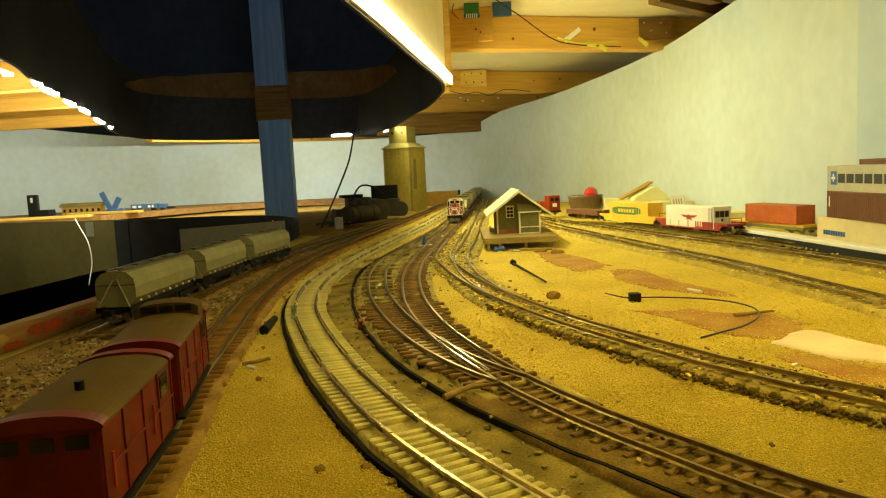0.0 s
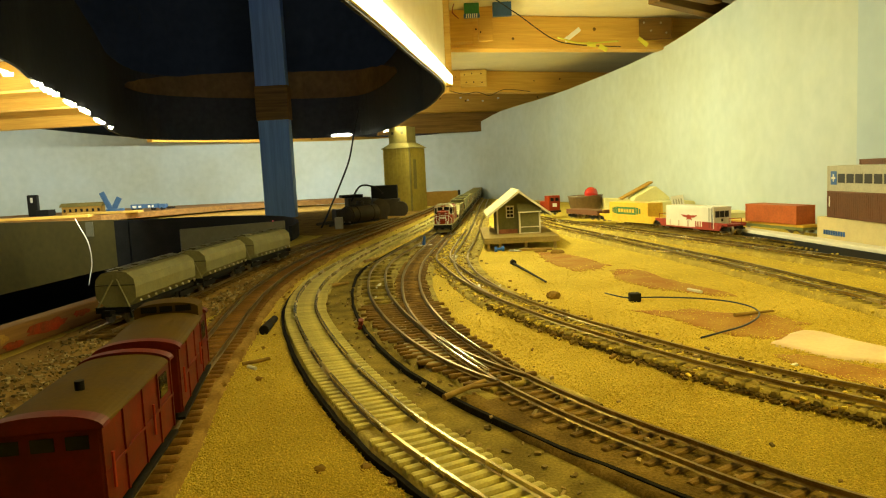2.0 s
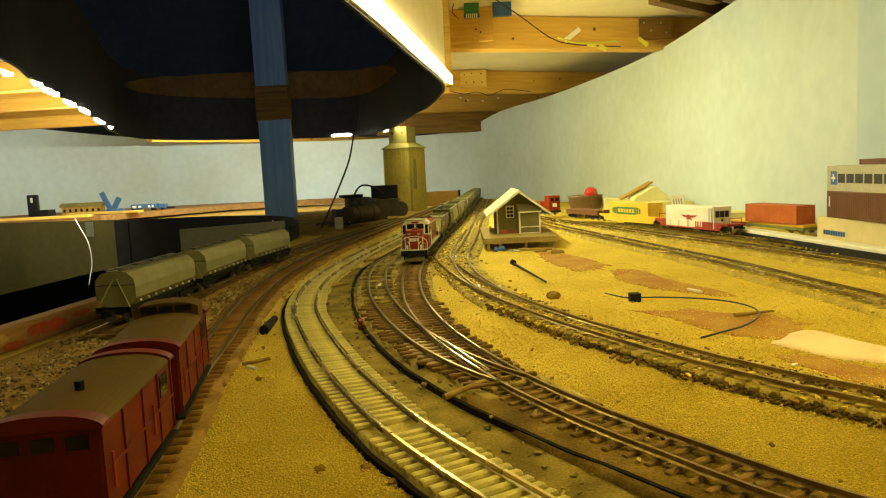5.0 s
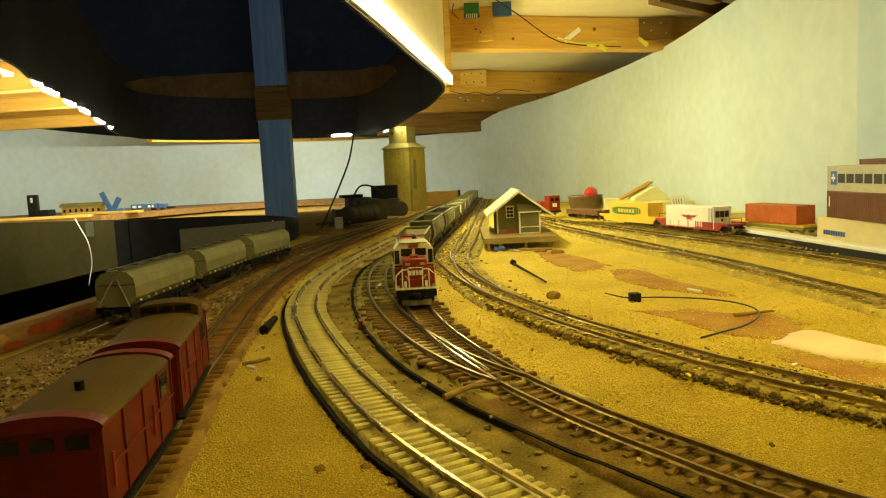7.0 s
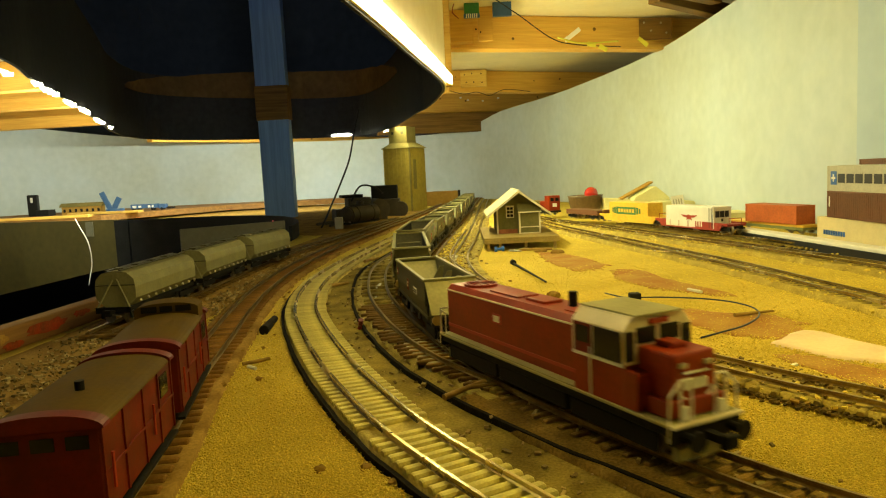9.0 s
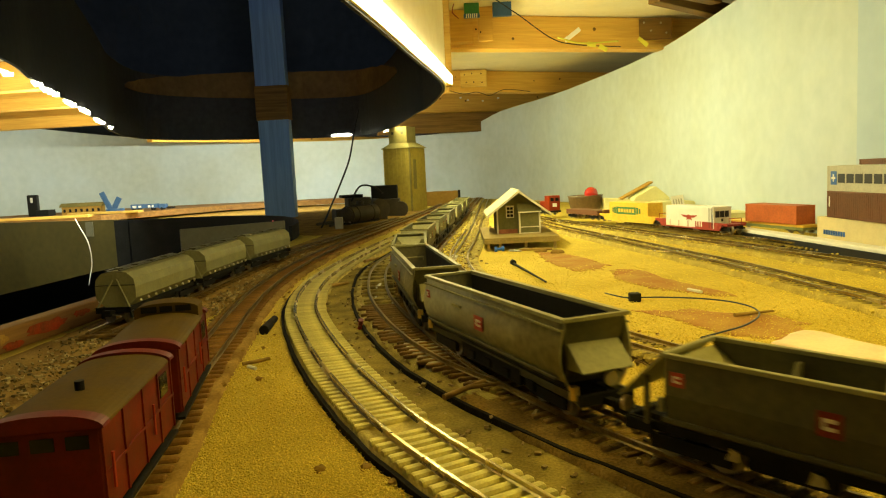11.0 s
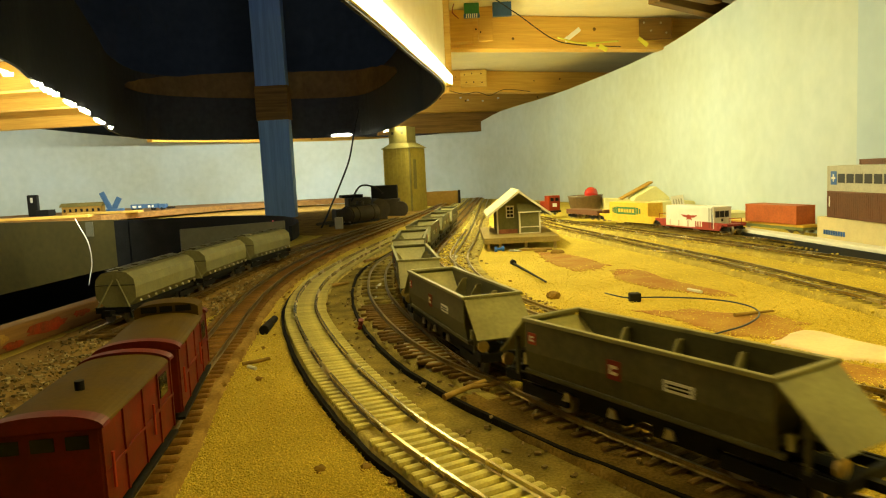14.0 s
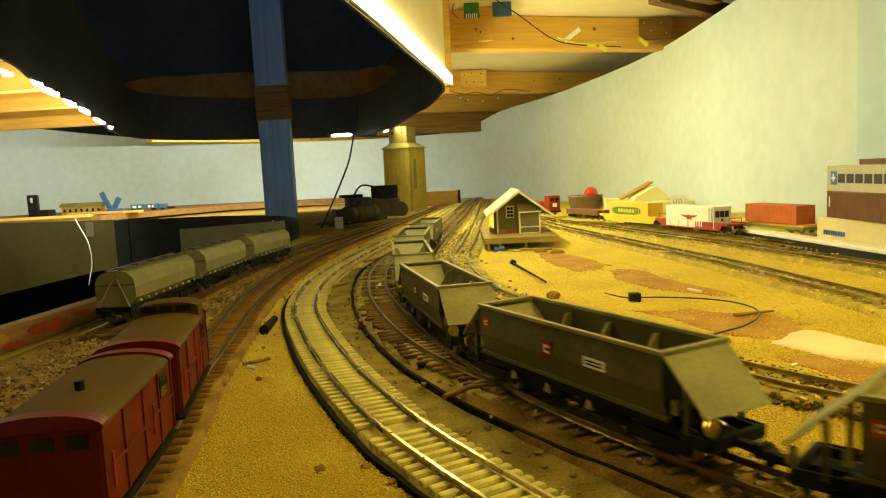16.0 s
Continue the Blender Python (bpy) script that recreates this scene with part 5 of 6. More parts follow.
def silo():
    d = thing("grain_silo", "tall mustard card grain silo with a grey head house", "building", pose(-0.107, 2.262, GROUND, 0, 0, -28))
    h = 0.047
    body = part("body", boxes((-h, h, -h, h, 0, 0.198)), "silo", d)
    for i in range(7):
        x = -h + i * 2 * h / 6
        part("rib", boxes((x - 0.0012, x + 0.0012, -h - 0.0012, -h - 0.0001, 0.0, 0.197)), "silo", body)
    part("corner_strip", boxes((h - 0.003, h + 0.0012, -h - 0.0014, -h + 0.003, 0, 0.198)), "silohead", body)
    part("door", boxes((h, h + 0.0012, -0.030, -0.012, 0.07, 0.16)), "silohead", body)
    bm = bmesh.new()
    b = [bm.verts.new((sx * (h + 0.006), sy * (h + 0.006), 0.196)) for sx, sy in ((-1, -1), (1, -1), (1, 1), (-1, 1))]
    t = [bm.verts.new((sx * 0.030, sy * 0.030, 0.213)) for sx, sy in ((-1, -1), (1, -1), (1, 1), (-1, 1))]
    for i in range(4):
        bm.faces.new((b[i], b[(i + 1) % 4], t[(i + 1) % 4], t[i]))
    bm.faces.new(b)
    bm.faces.new(t)
    part("roof", bm, "silohead", d)
    head = part("head_house", boxes((-0.036, 0.028, -0.028, 0.028, 0.208, 0.262)), "silohead", d)
    part("head_window", boxes((-0.026, -0.018, -0.0290, -0.0281, 0.240, 0.248)), "under", head)
    part("head_window", boxes((0.008, 0.016, -0.0290, -0.0281, 0.240, 0.248)), "under", head)
    return d


# ---- containers and well cars ----
def container(name, label, m, length, material, height=0.0300, width=0.0285, group="containers"):
    """Box with corner posts and ribbed sides; x runs along it, its visible long side looks to -y."""
    c = thing(name, label, "container", m, group)
    L, h = length / 2, width / 2
    body = part("body", boxes((-L, L, -h, h, 0, height), bevel=0.0004), material, c)
    n = int(length / 0.0042)
    for s in (-1, 1):
        bm = bmesh.new()
        deep = 0.0004 if material == "brownbox" else 0.00012
        for i in range(n):
            x = -L + 0.003 + i * (length - 0.006) / (n - 1)
            box(bm, x - 0.0009, x + 0.0009, s * h - deep, s * h + deep, 0.002, height - 0.002)
        ob = part("corrugation", bm, material, body)
        ob["kind"] = "stuff"
        part("corner_post", boxes((s * L - 0.0008, s * L + 0.0008, -h - 0.0006, -h + 0.0012, 0, height)), material, body)
        part("corner_post", boxes((s * L - 0.0008, s * L + 0.0008, h - 0.0012, h + 0.0006, 0, height)), material, body)
    return c, body


def bars(parent, spots, y, material, name="print"):
    """Plain printed shapes on a long side: (x0, x1, z0, z1)."""
    for x0, x1, z0, z1 in spots:
        part(name, boxes((x0, x1, y - 0.0007, y - 0.0004, z0, z1)), material, parent)


def end_bars(parent, spots, x, material):
    for y0, y1, z0, z1 in spots:
        part("print", boxes((min(x, x + 0.0006 * (1 if x > 0 else -1)), max(x, x + 0.0006 * (1 if x > 0 else -1)), y0, y1, z0, z1)), material, parent)


def well_car(m, length, material, label):
    w = thing("well_car", label, "wagon", m, "well cars by the backdrop")
    L, h = length / 2, 0.0152
    for s in (-1, 1):
        part("side_sill", prism(bmesh.new(), [(-L + 0.018, 0.0035), (L - 0.018, 0.0035), (L - 0.010, 0.0125), (L, 0.0125), (L, 0.0150), (-L, 0.0150), (-L, 0.0125), (-L + 0.010, 0.0125)], s * h - 0.0008, s * h + 0.0008, "y"), material, w)
        part("end_platform", boxes((min(s * L, s * (L - 0.020)), max(s * L, s * (L - 0.020)), -0.0145, 0.0145, 0.0105, 0.0135)), material, w)
        for x in np.linspace(-L + 0.02, L - 0.02, 7):
            part("side_post", boxes((x - 0.0006, x + 0.0006, s * h - 0.0013, s * h + 0.0013, 0.0045, 0.0148)), material, w)
        bm = bmesh.new()
        cyl(bm, (s * (L - 0.003), -0.010, 0.0135), (s * (L - 0.003), -0.010, 0.0215), 0.0005, n=6)
        cyl(bm, (s * (L - 0.003), 0.010, 0.0135), (s * (L - 0.003), 0.010, 0.0215), 0.0005, n=6)
        cyl(bm, (s * (L - 0.003), -0.010, 0.0215), (s * (L - 0.003), 0.010, 0.0215), 0.0005, n=6)
        part("end_rail", bm, material, w)
        bogie(w, s * (L - 0.012), 0.018)
        coupler(w, s * L, s)
    part("well_floor", boxes((-L + 0.018, L - 0.018, -0.0143, 0.0143, 0.0035, 0.0050)), material, w)
    return w


def build_container_row():
    well_car(facing((0.3135, 1.352), (0.3725, 1.178)), 0.184, "yellow", "yellow well car carrying a yellow container")
    c, body = container("container", "yellow container with dark green printed emblem", facing((0.3245, 1.322), (0.3625, 1.208), 0.0055), 0.118, "yellow", 0.0315)
    bars(body, [(-0.050, -0.046, 0.0130, 0.0215), (-0.044, -0.039, 0.0115, 0.0230), (-0.037, 0.024, 0.0105, 0.0235), (0.026, 0.031, 0.0115, 0.0230), (0.033, 0.038, 0.0130, 0.0215)], -0.01425, "green")
    bars(body, [(-0.030 + i * 0.0086, -0.0238 + i * 0.0086, 0.0138, 0.0202) for i in range(6)], -0.01455, "yellow")
    well_car(facing((0.364, 1.172), (0.412, 0.992)), 0.182, "wellred", "dark red well car carrying a white container")
    c, body = container("container", "white container with red emblem and black end lettering", facing((0.3710, 1.137), (0.4025, 1.022), 0.0055), 0.118, "white", 0.0315)
    part("print", prism(bmesh.new(), [(-0.020, 0.0185), (-0.004, 0.0175), (0.0, 0.0190), (0.004, 0.0175), (0.022, 0.0185), (0.014, 0.0150), (0.006, 0.0140), (0.009, 0.0105), (0.002, 0.0120), (-0.006, 0.0105), (-0.004, 0.0140), (-0.012, 0.0150)], -0.01495, -0.01465, "y"), "logo", body)
    bars(body, [(0.0575, 0.0585, 0.0, 0.0315), (0.049, 0.050, 0.001, 0.030), (0.0545, 0.0552, 0.001, 0.030)], -0.01425, "blackink", "post_line")
    end_bars(body, [(-0.0112, -0.0046, 0.0165, 0.0255), (-0.0034, 0.0032, 0.0165, 0.0255), (0.0046, 0.0108, 0.0165, 0.0255), (-0.0014, 0.0014, 0.0105, 0.0145)], 0.0590, "blackink")
    # flat wagon with an orange container
    w = thing("flat_wagon", "olive and yellow flat wagon with an orange container on it", "wagon", facing((0.4555, 1.118), (0.4935, 0.948)))
    part("deck", boxes((-0.088, 0.088, -0.0150, 0.0150, 0.0085, 0.0118), bevel=0.0004), "yellow", w, "yellow deck edge")
    part("sill", boxes((-0.086, 0.086, -0.0140, 0.0140, 0.0045, 0.0085)), "flatgreen", w)
    for x in (-0.066, 0.066):
        bogie(w, x)
    container("container", "plain orange container on a flat wagon", facing((0.4645, 1.058), (0.4885, 0.957), 0.0122), 0.104, "orange", 0.0255)
    # stacked containers beside the strip of foam
    _, body = container("container", "cream container at the foot of the stack", facing((0.4870, 0.895), (0.4890, 0.755), -0.0030), 0.140, "creambox", 0.0305)
    bars(body, [(-0.0560 + i * 0.0052, -0.0522 + i * 0.0052, 0.0095, 0.0150) for i in range(9)], -0.01425, "blueink")
    _, body = container("container", "dark brown container in the middle of a stack", facing((0.4870, 0.872), (0.4830, 0.732), 0.0280), 0.140, "brownbox", 0.0320)
    bars(body, [(-0.0665, -0.0640, 0.0130, 0.0255)], -0.01425, "white")
    _, body = container("container", "pale grey container with a blue emblem and dark lettering", facing((0.4870, 0.872), (0.4830, 0.732), 0.0602), 0.140, "greybox", 0.0300)
    bars(body, [(-0.0625, -0.0490, 0.0075, 0.0235)], -0.01425, "blueink")
    bars(body, [(-0.0600, -0.0515, 0.0142, 0.0168), (-0.0570, -0.0545, 0.0110, 0.0200)], -0.01460, "white")
    bars(body, [(-0.0455 + i * 0.0185, -0.0310 + i * 0.0185, 0.0100, 0.0205) for i in range(6)], -0.01425, "blackink")
    for k in range(3):
        container("container", "dark brown container in a stack by the backdrop", facing((0.5190, 0.860), (0.5150, 0.720), -0.0060 + k * 0.0343), 0.140, "brownbox", 0.0340)
    # strip of white foam with a black face
    f = thing("foam_strip", "white foam strip with a black front face beside the yard", "packaging", facing((0.4275, 1.010), (0.4600, 0.560)))
    part("strip", boxes((-0.228, 0.228, -0.008, 0.010, GROUND - 0.0005, 0.0065), bevel=0.001), "white", f)
    part("front_face", boxes((-0.228, 0.228, -0.0100, -0.0082, GROUND - 0.0005, 0.0020)), "black", f)


def lathe(bm, prof, n=28):
    """A turned shape from (radius, height) pairs."""
    rings = [[bm.verts.new((r * math.cos(k * math.tau / n), r * math.sin(k * math.tau / n), z)) for k in range(n)] for r, z in prof]
    for a, b in zip(rings[:-1], rings[1:]):
        for k in range(n):
            bm.faces.new((a[k], a[(k + 1) % n], b[(k + 1) % n], b[k]))
    bm.faces.new(rings[0])
    bm.faces.new(rings[-1])
    return bm


def build_wall_clutter():
    """Odds and ends along the backdrop."""
    pot = part("pot", lathe(bmesh.new(), [(0.020, 0), (0.026, 0.002), (0.033, 0.022), (0.037, 0.046), (0.0385, 0.050), (0.036, 0.050), (0.034, 0.046), (0.028, 0.012), (0.001, 0.010)]), "bowl", smooth=True)
    pot.matrix_basis = pose(0.3180, 1.575, GROUND)
    tagged(pot, "brown glazed pot by the backdrop", "pot")
    ball = bmesh.new()
    bmesh.ops.create_uvsphere(ball, u_segments=24, v_segments=14, radius=0.0150)
    ob = tagged(part("ball", ball, "ball", smooth=True), "glossy red ball resting in the pot", "ball")
    ob.matrix_basis = pose(0.3325, 1.580, 0.0435)
    for pts, z0, z1, y0, y1, label in (
        ([(0.395, -0.009), (0.470, -0.009), (0.482, 0.030), (0.452, 0.056), (0.408, 0.034)], 0, 0, 1.500, 1.560, "pale yellow wedge of packing foam"),
        ([(0.355, -0.009), (0.402, -0.009), (0.405, 0.030), (0.352, 0.034)], 0, 0, 1.530, 1.575, "pale yellow foam block"),
        ([(0.440, -0.009), (0.515, -0.009), (0.513, 0.024), (0.440, 0.026)], 0, 0, 1.440, 1.500, "pale foam slab against the backdrop"),
    ):
        bm = prism(bmesh.new(), pts, y0, y1, "y")
        bmesh.ops.bevel(bm, geom=list(bm.edges), offset=0.002, segments=2, affect="EDGES")
        tagged(part("foam_block", bm, "foam"), label, "packaging", "foam blocks")
    ob = tagged(part("board_offcut", boxes((-0.045, 0.045, -0.012, 0.012, -0.002, 0.002), bevel=0.0005), "crate"), "brown board offcut leaning on foam", "offcut")
    ob.matrix_basis = pose(0.415, 1.545, 0.044, 0, -26, 4)
    ob = tagged(part("card", boxes((-0.011, 0.011, -0.0006, 0.0006, 0, 0.046)), "paper"), "white card leaning by the backdrop", "card")
    ob.matrix_basis = pose(0.4330, 1.290, -0.002, -9, -7, -8)
    for i in range(4):
        l = part("print", boxes((-0.008 + i * 0.0045, -0.006 + i * 0.0045, -0.0009, -0.0006, 0.006, 0.040)), "greybox", ob)
    tagged(part("foam_slab", boxes((0.470, 0.528, 1.20, 1.27, GROUND, 0.014), bevel=0.001), "foam"), "flat pale foam slab", "packaging", "foam blocks")
    # small red shunter behind the depot
    e = thing("shunter", "small red shunting engine with a white stripe near the backdrop", "locomotive", pose(0.2420, 1.62, 0, 0, 0, -72))
    part("hood", boxes((-0.030, 0.012, -0.011, 0.011, 0.010, 0.030), bevel=0.001), "red", e)
    part("cab", boxes((0.012, 0.034, -0.014, 0.014, 0.010, 0.043), bevel=0.0015), "red", e)
    part("stripe", boxes((0.0338, 0.0346, -0.005, 0.005, 0.018, 0.026)), "white", e)
    part("window", boxes((0.0338, 0.0346, -0.010, -0.002, 0.031, 0.038)), "glassdark", e)
    part("window", boxes((0.0338, 0.0346, 0.002, 0.010, 0.031, 0.038)), "glassdark", e)
    part("frame", boxes((-0.036, 0.038, -0.013, 0.013, 0.006, 0.010)), "under", e)
    bogie(e, 0.0, 0.040, 3)
    w = thing("flat_wagon", "low brown wagon behind the yellow car", "wagon", facing((0.2700, 1.480), (0.3130, 1.362)))
    part("deck", boxes((-0.058, 0.058, -0.0150, 0.0150, 0.0095, 0.0190)), "brownbox", w)
    for x in (-0.040, 0.040):
        bogie(w, x)
    tagged(part("box", boxes((-0.056, 0.062, 2.52, 2.58, GROUND, 0.041), bevel=0.001), "crate"), "brown cardboard box by the far backdrop", "box")
    tagged(part("box", boxes((0.063, 0.070, 2.50, 2.58, GROUND, 0.043), bevel=0.001), "under"), "black end plate beside a cardboard box", "box")


def build_scrap_heap():
    """Dark tank wagon and pieces of machinery near the silo."""
    t = thing("tank_wagon", "dark oily tank wagon at the end of the layout", "wagon", pose(-0.1850, 1.640, 0, 0, 0, 62))
    bm = bmesh.new()
    for x0, x1, r in ((-0.052, 0.052, 0.0200), (-0.056, -0.052, 0.0170), (0.052, 0.056, 0.0170)):
        cyl(bm, (x0, 0, 0.0215), (x1, 0, 0.0215), r, n=26)
    part("tank", bm, "scrap", t)
    bm = bmesh.new()
    cyl(bm, (0, 0, 0.040), (0, 0, 0.050), 0.009, n=18)
    part("dome", bm, "scrap", t)
    for x in (-0.03, 0.03):
        bm = bmesh.new()
        cyl(bm, (x - 0.001, 0, 0.0215), (x + 0.001, 0, 0.0215), 0.0206, n=26)
        part("band", bm, "under", t)
    part("frame", boxes((-0.06, 0.06, -0.012, 0.012, 0.001, 0.005)), "under", t)
    for x in (-0.04, 0.04):
        bogie(t, x)
    b = thing("machine", "dark scrap machine with a round drum", "scrap", pose(-0.205, 1.86, GROUND, 0, 0, 20))
    part("base", boxes((-0.075, 0.06, -0.03, 0.03, 0, 0.035), bevel=0.003), "scrap", b)
    part("block", boxes((-0.04, 0.02, -0.025, 0.025, 0.035, 0.062), bevel=0.003), "scrap", b)
    part("lid", boxes((-0.055, 0.0, -0.02, 0.02, 0.062, 0.070), bevel=0.002), "under", b)
    bm = bmesh.new()
    cyl(bm, (0.04, -0.034, 0.03), (0.04, 0.03, 0.03), 0.026, n=20)
    part("drum", bm, "scrap", b)
    b = thing("machine", "dark box shaped machine beside the silo", "scrap", pose(-0.165, 2.02, GROUND))
    part("base", boxes((-0.05, 0.05, -0.03, 0.03, 0, 0.05), bevel=0.003), "scrap", b)
    part("top", boxes((-0.028, 0.045, -0.02, 0.02, 0.05, 0.088), bevel=0.002), "under", b)
    bm = bmesh.new()
    cyl(bm, (0.052, -0.04, 0.02), (0.052, -0.02, 0.02), 0.022, n=20)
    part("wheel", bm, "scrap", b)
    ob = tagged(part("small_case", boxes((-0.0085, 0.0085, -0.008, 0.008, 0, 0.028), bevel=0.0015), "greybox"), "small pale grey case by the tank wagon", "case")
    ob.matrix_basis = pose(-0.2270, 1.580, GROUND)
    for p0, p1, r in (((-0.30, 1.72, -0.004), (-0.16, 1.86, 0.004), 0.004), ((-0.26, 1.66, -0.004), (-0.20, 1.80, 0.002), 0.003)):
        bm = bmesh.new()
        cyl(bm, p0, p1, r, n=8)
        tagged(part("rod", bm, "scrap"), "dark rod lying by the scrap", "rod")


def build_left_shelf():
    tagged(part("shelf", prism(bmesh.new(), [(-2.05, 2.28), (-1.15, 2.42), (-0.85, 2.86), (-0.36, 3.03), (-0.36, 3.12), (-1.2, 3.18), (-1.55, 3.02), (-1.85, 2.70), (-2.05, 2.40)], 0.0, 0.020, "z"), "plank"), "low timber shelf along the far backdrop", "shelf", kind="structure")
    for x, y, l, a in ((-1.30, 2.30, 0.34, 4), (-1.18, 2.52, 0.26, -5)):
        ob = part("plank", boxes((-l / 2, l / 2, -0.02, 0.02, 0, 0.008), bevel=0.001), "pine")
        ob.matrix_basis = pose(x, y, 0.0203, 0, 0, a)
        tagged(ob, "pale pine plank lying on the shelf", "plank", "planks on the shelf")
    b = thing("bracket", "black upright bracket with a slot", "bracket", pose(-1.485, 2.62, 0.0203, 0, 0, -8))
    part("upright", boxes((-0.022, 0.020, -0.006, 0.006, 0.0, 0.078), bevel=0.003), "black", b)
    part("foot", boxes((0.020, 0.070, -0.02, 0.02, 0.0, 0.022), bevel=0.002), "black", b)
    part("slot", boxes((-0.007, 0.002, -0.0072, -0.0060, 0.050, 0.068)), "paper", b)
    d = thing("model_shed", "brown model shed with a dark roof on the shelf", "building", pose(-1.325, 2.66, 0.0203, 0, 0, 6))
    part("wall", boxes((-0.070, 0.070, -0.02, 0.02, 0, 0.028)), "crate", d)
    part("roof", prism(bmesh.new(), [(-0.026, 0.027), (0.026, 0.027), (0.018, 0.036), (0.0, 0.041), (-0.018, 0.036)], -0.076, 0.076, "x"), "silohead", d)
    for i in range(7):
        x = -0.060 + i * 0.020
        part("window", boxes((x - 0.004, x + 0.004, -0.0210, -0.0200, 0.008, 0.019)), "under", d)
    p = thing("model_aircraft_tail", "blue model aircraft tail standing on the shelf", "model", pose(-1.205, 2.64, 0.0203))
    for a, l in ((-24, 0.082), (30, 0.062)):
        o = part("fin", boxes((-0.010, 0.010, -0.003, 0.003, 0.006, l), bevel=0.002), "bluemodel", p)
        o.matrix_basis = pose(-0.006, 0, 0, 0, a, 0)
    part("body", boxes((-0.026, 0.040, -0.009, 0.009, 0.0, 0.014), bevel=0.004), "bluemodel", p)
    t = thing("model_truck", "blue and white model truck on the shelf", "model", pose(-1.085, 2.68, 0.0203))
    part("trailer", boxes((-0.070, 0.030, -0.011, 0.011, 0.008, 0.024), bevel=0.001), "bluemodel", t)
    part("cab", boxes((0.034, 0.062, -0.011, 0.011, 0.005, 0.022), bevel=0.002), "bluemodel", t)
    part("nose", boxes((0.062, 0.090, -0.008, 0.008, 0.004, 0.010), bevel=0.002), "under", t)
    for x0, x1 in ((-0.062, -0.048), (-0.040, -0.030), (-0.005, 0.004), (0.010, 0.016)):
        part("marking", boxes((x0, x1, -0.0118, -0.0111, 0.011, 0.019)), "white", t)
    bm = bmesh.new()
    for x in (-0.060, -0.040, 0.010, 0.045):
        cyl(bm, (x, -0.0115, 0.005), (x, 0.0115, 0.005), 0.005, n=12)
    part("wheel_set", bm, "under", t)
    # lower fascia round the end of the aisle
    edge = spline(BOARD_EDGE, 0.02)
    far = np.array([p for p in edge if p[1] > 1.35 and p[0] > -0.92])
    tagged(part("fascia_lower", ribbon(bmesh.new(), far, -0.30, 0.019, 0.006), "black"), "black lower fascia at the end of the aisle", "fascia", kind="structure")
    f = np.array([(-0.80, 1.765), (-0.95, 1.82), (-1.10, 1.88), (-1.28, 1.965), (-1.45, 2.06)])
    lo = [-0.085, -0.115, -0.145, -0.18, -0.21]
    p = thing("fascia_panel", "dull olive hardboard fascia panel", "fascia", kind="structure")
    part("panel", ribbon(bmesh.new(), f, lo, 0.030, 0.005), "olive", p)
    part("edge_strip", boxes((-0.803, -0.770, 1.753, 1.762, -0.10, 0.028)), "black", p)
    o = part("label_card", boxes((-0.012, 0.012, -0.0008, 0.0008, -0.018, 0.018)), "panelgrey", p, "grey taped card")
    o.matrix_basis = pose(-0.880, 1.786, 0.008, 0, 0, -20)
    tube("cable", [(-0.905, 1.77, 0.036), (-0.885, 1.745, 0.020), (-0.862, 1.735, -0.02), (-0.855, 1.73, -0.07), (-0.868, 1.73, -0.125)], 0.0011, "paper")
    tagged(bpy.data.objects["cable"], "thin white cable hanging down the fascia", "cable")
    # panel behind the grain wagons
    ob = part("panel", boxes((0, 0.176, -0.002, 0.002, 0, 0.046), bevel=0.0015), "panelgrey")
    ob.matrix_basis = pose(-0.404, 1.10, -0.008, 0, 0, 38)
    tagged(ob, "dull grey panel standing at the layout edge", "panel")
    bm = bmesh.new()
    cyl(bm, (-0.423, 1.80, 0.006), (-0.423, 1.792, 0.006), 0.0022, n=10)
    tagged(part("indicator", bm, glow("red_indicator", (1.0, 0.03, 0.02), 1.5)), "small glowing red indicator on the fascia", "indicator")
    far_ground = prism(bmesh.new(), [(-0.42, 1.84), (-0.33, 1.62), (-0.30, 1.48), (-0.22, 1.42), (-0.10, 2.05), (-0.06, 2.60), (-0.02, 2.98), (-0.40, 3.10), (-0.95, 3.12), (-1.00, 2.30), (-0.64, 1.97)], GROUND - 0.004, GROUND + 0.0024, "z")
    tagged(part("ground_earth", far_ground, "earth"), "bare brown earth at the end of the aisle", "ground", kind="structure")
    # timber along the aisle
    e = thing("edge_timber", "worn timber strip with red paint along the aisle", "timber", facing((-0.352, 0.25), (-0.301, 0.74)))
    part("strip", boxes((-0.246, 0.246, -0.007, 0.007, GROUND - 0.02, 0.0085), bevel=0.0015), "plank", e)
    for i, (x, z, w, h, m, lab) in enumerate(((0.060, 0.0005, 0.030, 0.0060, "flake", "flaked red paint"), (0.105, 0.0020, 0.014, 0.0035, "flake", "flaked red paint"), (-0.005, 0.0010, 0.026, 0.0055, "ochre", "worn ochre streak"), (0.150, 0.0010, 0.034, 0.0050, "ochre", "worn ochre streak"), (-0.075, 0.0, 0.024, 0.0055, "ochre", "worn ochre streak"), (0.020, -0.0055, 0.014, 0.0035, "flake", "flaked red paint"))):
        ring = [(x + w * (0.8 + 0.5 * noise.noise((k * 0.9, i * 3.0, 0))) * math.cos(k * math.tau / 22), z + h * (0.8 + 0.6 * noise.noise((k * 1.3, i * 5.0, 2))) * math.sin(k * math.tau / 22)) for k in range(22)]
        part("paint", prism(bmesh.new(), ring, -0.0075 - 0.0002 * (m == "flake"), -0.0069, "y"), m, e, lab)


